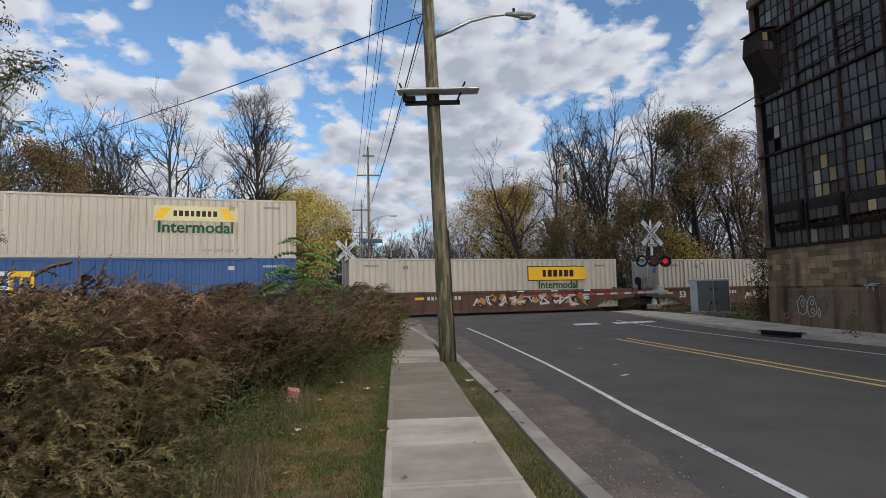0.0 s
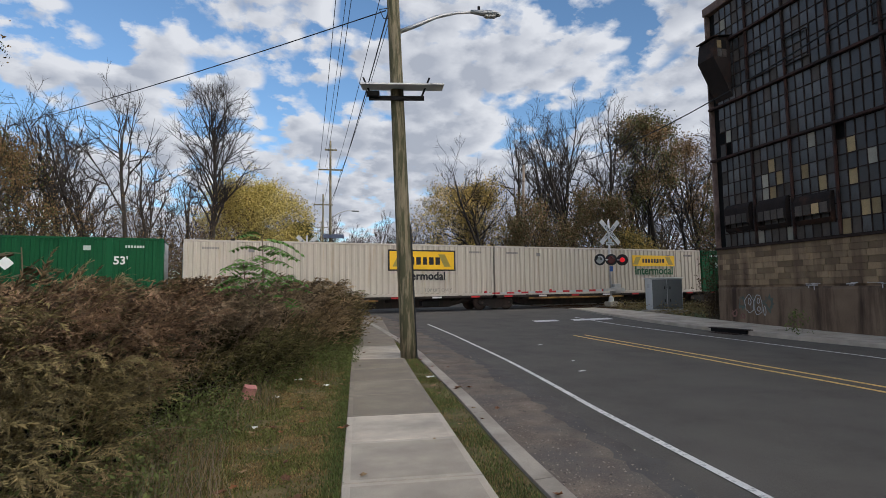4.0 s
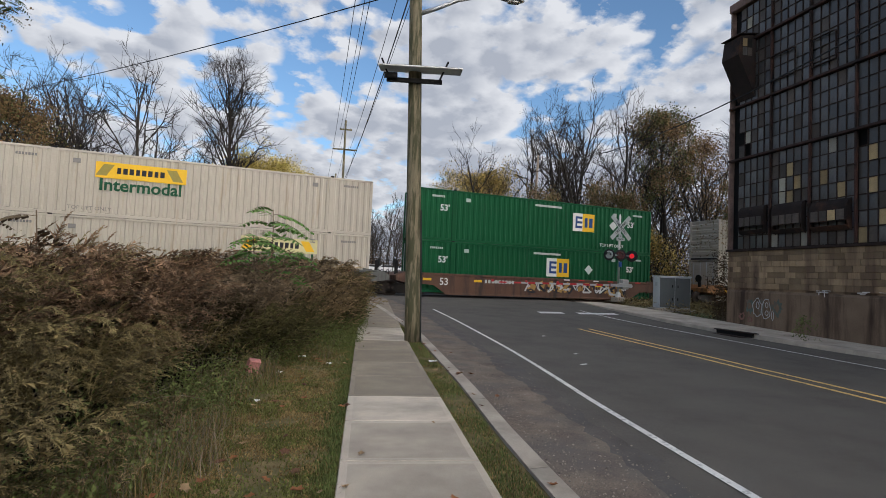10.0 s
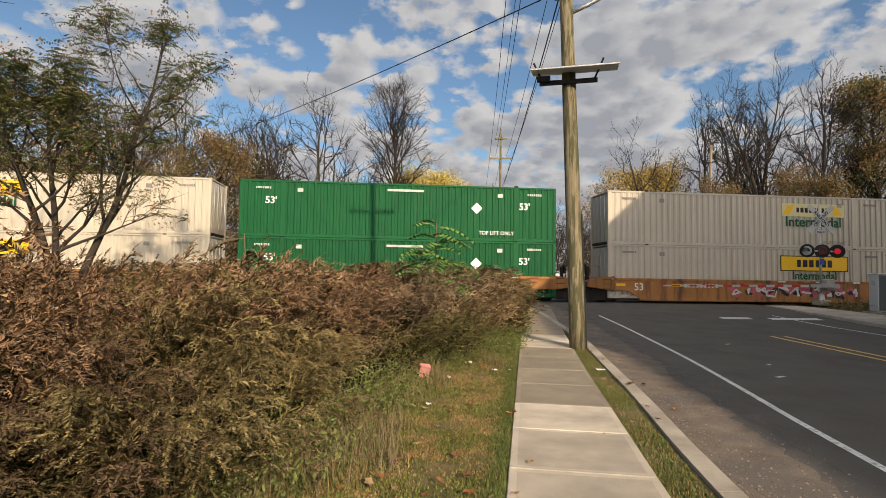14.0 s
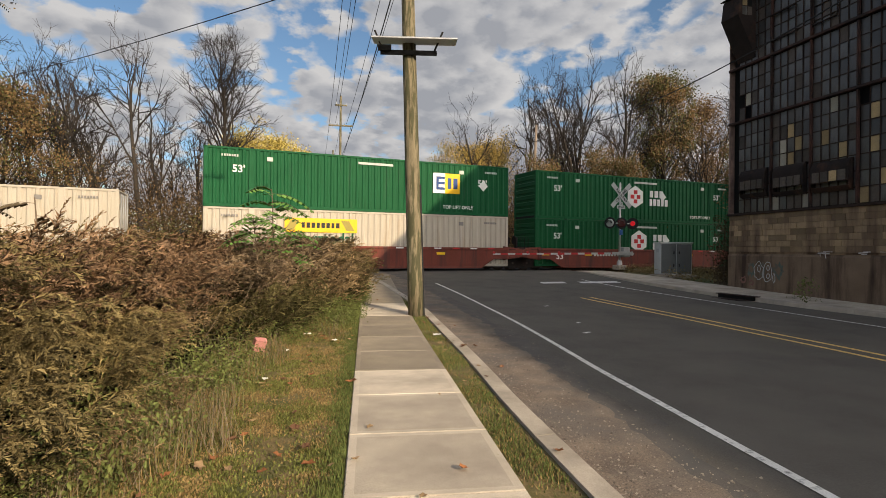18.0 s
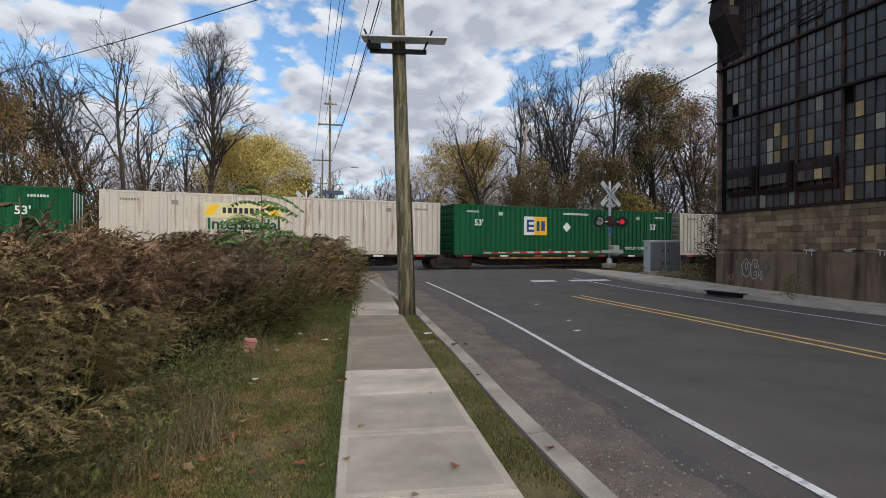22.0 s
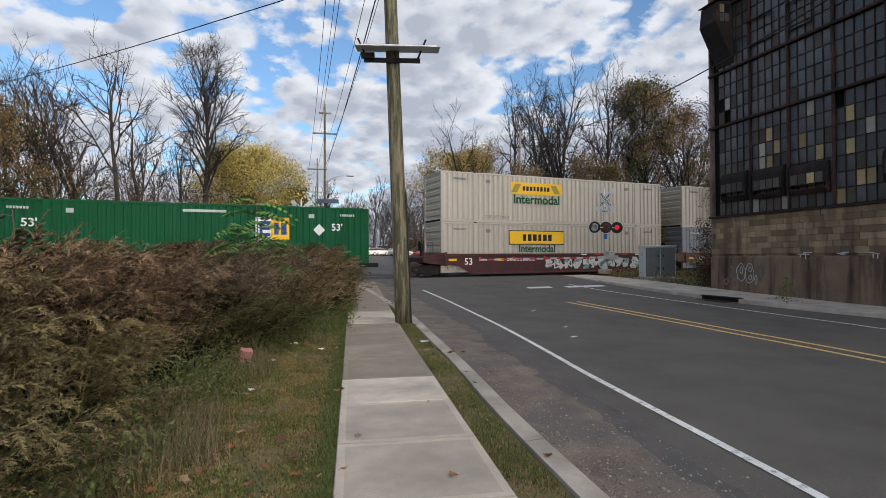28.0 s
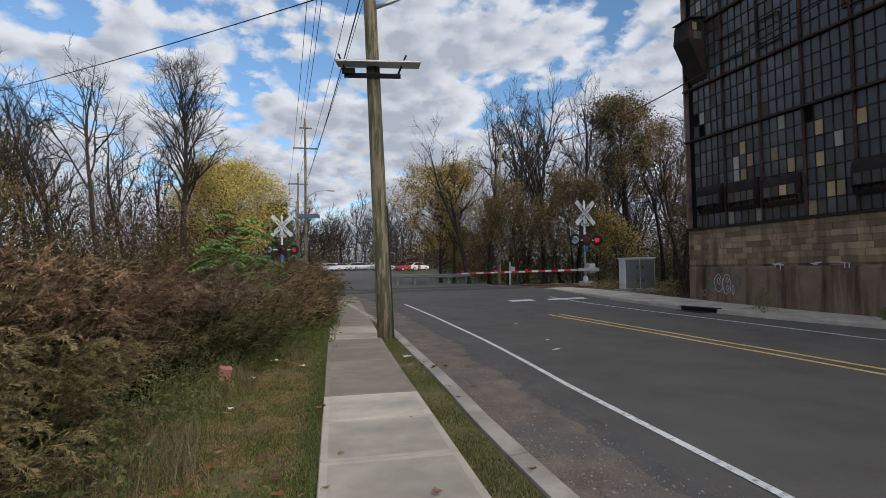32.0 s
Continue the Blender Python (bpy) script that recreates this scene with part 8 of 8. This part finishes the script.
def corner_shrub():
    rng = np.random.default_rng(14)
    n = 420
    c = np.stack([19.9 + rng.normal(0, 0.24, n), 17.0 + rng.normal(0, 0.24, n), 0.3 + 2.9 * rng.beta(1.1, 1.4, n)], 1)
    ob = thing("climbing_shrub", "dark ragged shrub against the factory's corner", "shrub", pose(0, 0, 0))
    g = Geo()
    for i in range(14):
        g.tube([(19.75 + 0.08 * (i % 4), 16.85 + 0.08 * (i % 5), 0.2), tuple(c[i * 7])], [0.015, 0.006], 4, cap=False)
    part("stem", g, M_stalk, ob)
    part("foliage", leaf_cloud("foliage", c, 7, 0.14, 0.08, M_brush, 15), None, ob)
    # dry grass and weeds beside the cabinet and the rails
    b = np.stack([rng.uniform(18.8, 27, 900), rng.uniform(18.0, 27.2, 900), np.zeros(900)], 1)
    b = b[b[:, 0] > 1.2 + np.array([right_x(y) + 1.6 for y in b[:, 1]]) * 1.0]
    b[:, 2] = [elevation(x, y) + 0.12 for x, y, _ in b]
    tagged(new("trackside_weeds", leaf_cloud("trackside_weeds", b, 9, 0.16, 0.14, M_plume_olive, 16, 0.25)), "dry grass and weeds beside the cabinet", "weeds", kind="stuff")
    for x, y, s in ((16.75, 11.3, 1.35), (17.3, 8.2, 0.6), (18.9, 12.9, 0.6)):
        k = np.stack([x + rng.normal(0, 0.12 * s, 30), y + rng.normal(0, 0.12 * s, 30), elevation(x, y) + 0.05 + rng.uniform(0, 0.5 * s, 30)], 1)
        tagged(new("weed_tuft", leaf_cloud("weed_tuft", k, 5, 0.06, 0.1, M_weed_leaf, 17, 0.35)), "small weed growing from the kerb joint", "weeds", kind="stuff")


corner_shrub()


def motions():
    # the shadow edges of the added clouds pass over the pavement at their times
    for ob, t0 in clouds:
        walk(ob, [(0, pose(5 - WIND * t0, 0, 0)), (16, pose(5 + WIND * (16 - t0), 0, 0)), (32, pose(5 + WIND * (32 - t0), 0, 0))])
    for ob, t0, z in train:
        walk(ob, [(0, pose(-SPEED * t0, TRACK_Y, z)), (16, pose(SPEED * (16 - t0), TRACK_Y, z)), (32, pose(SPEED * (32 - t0), TRACK_Y, z))])


motions()
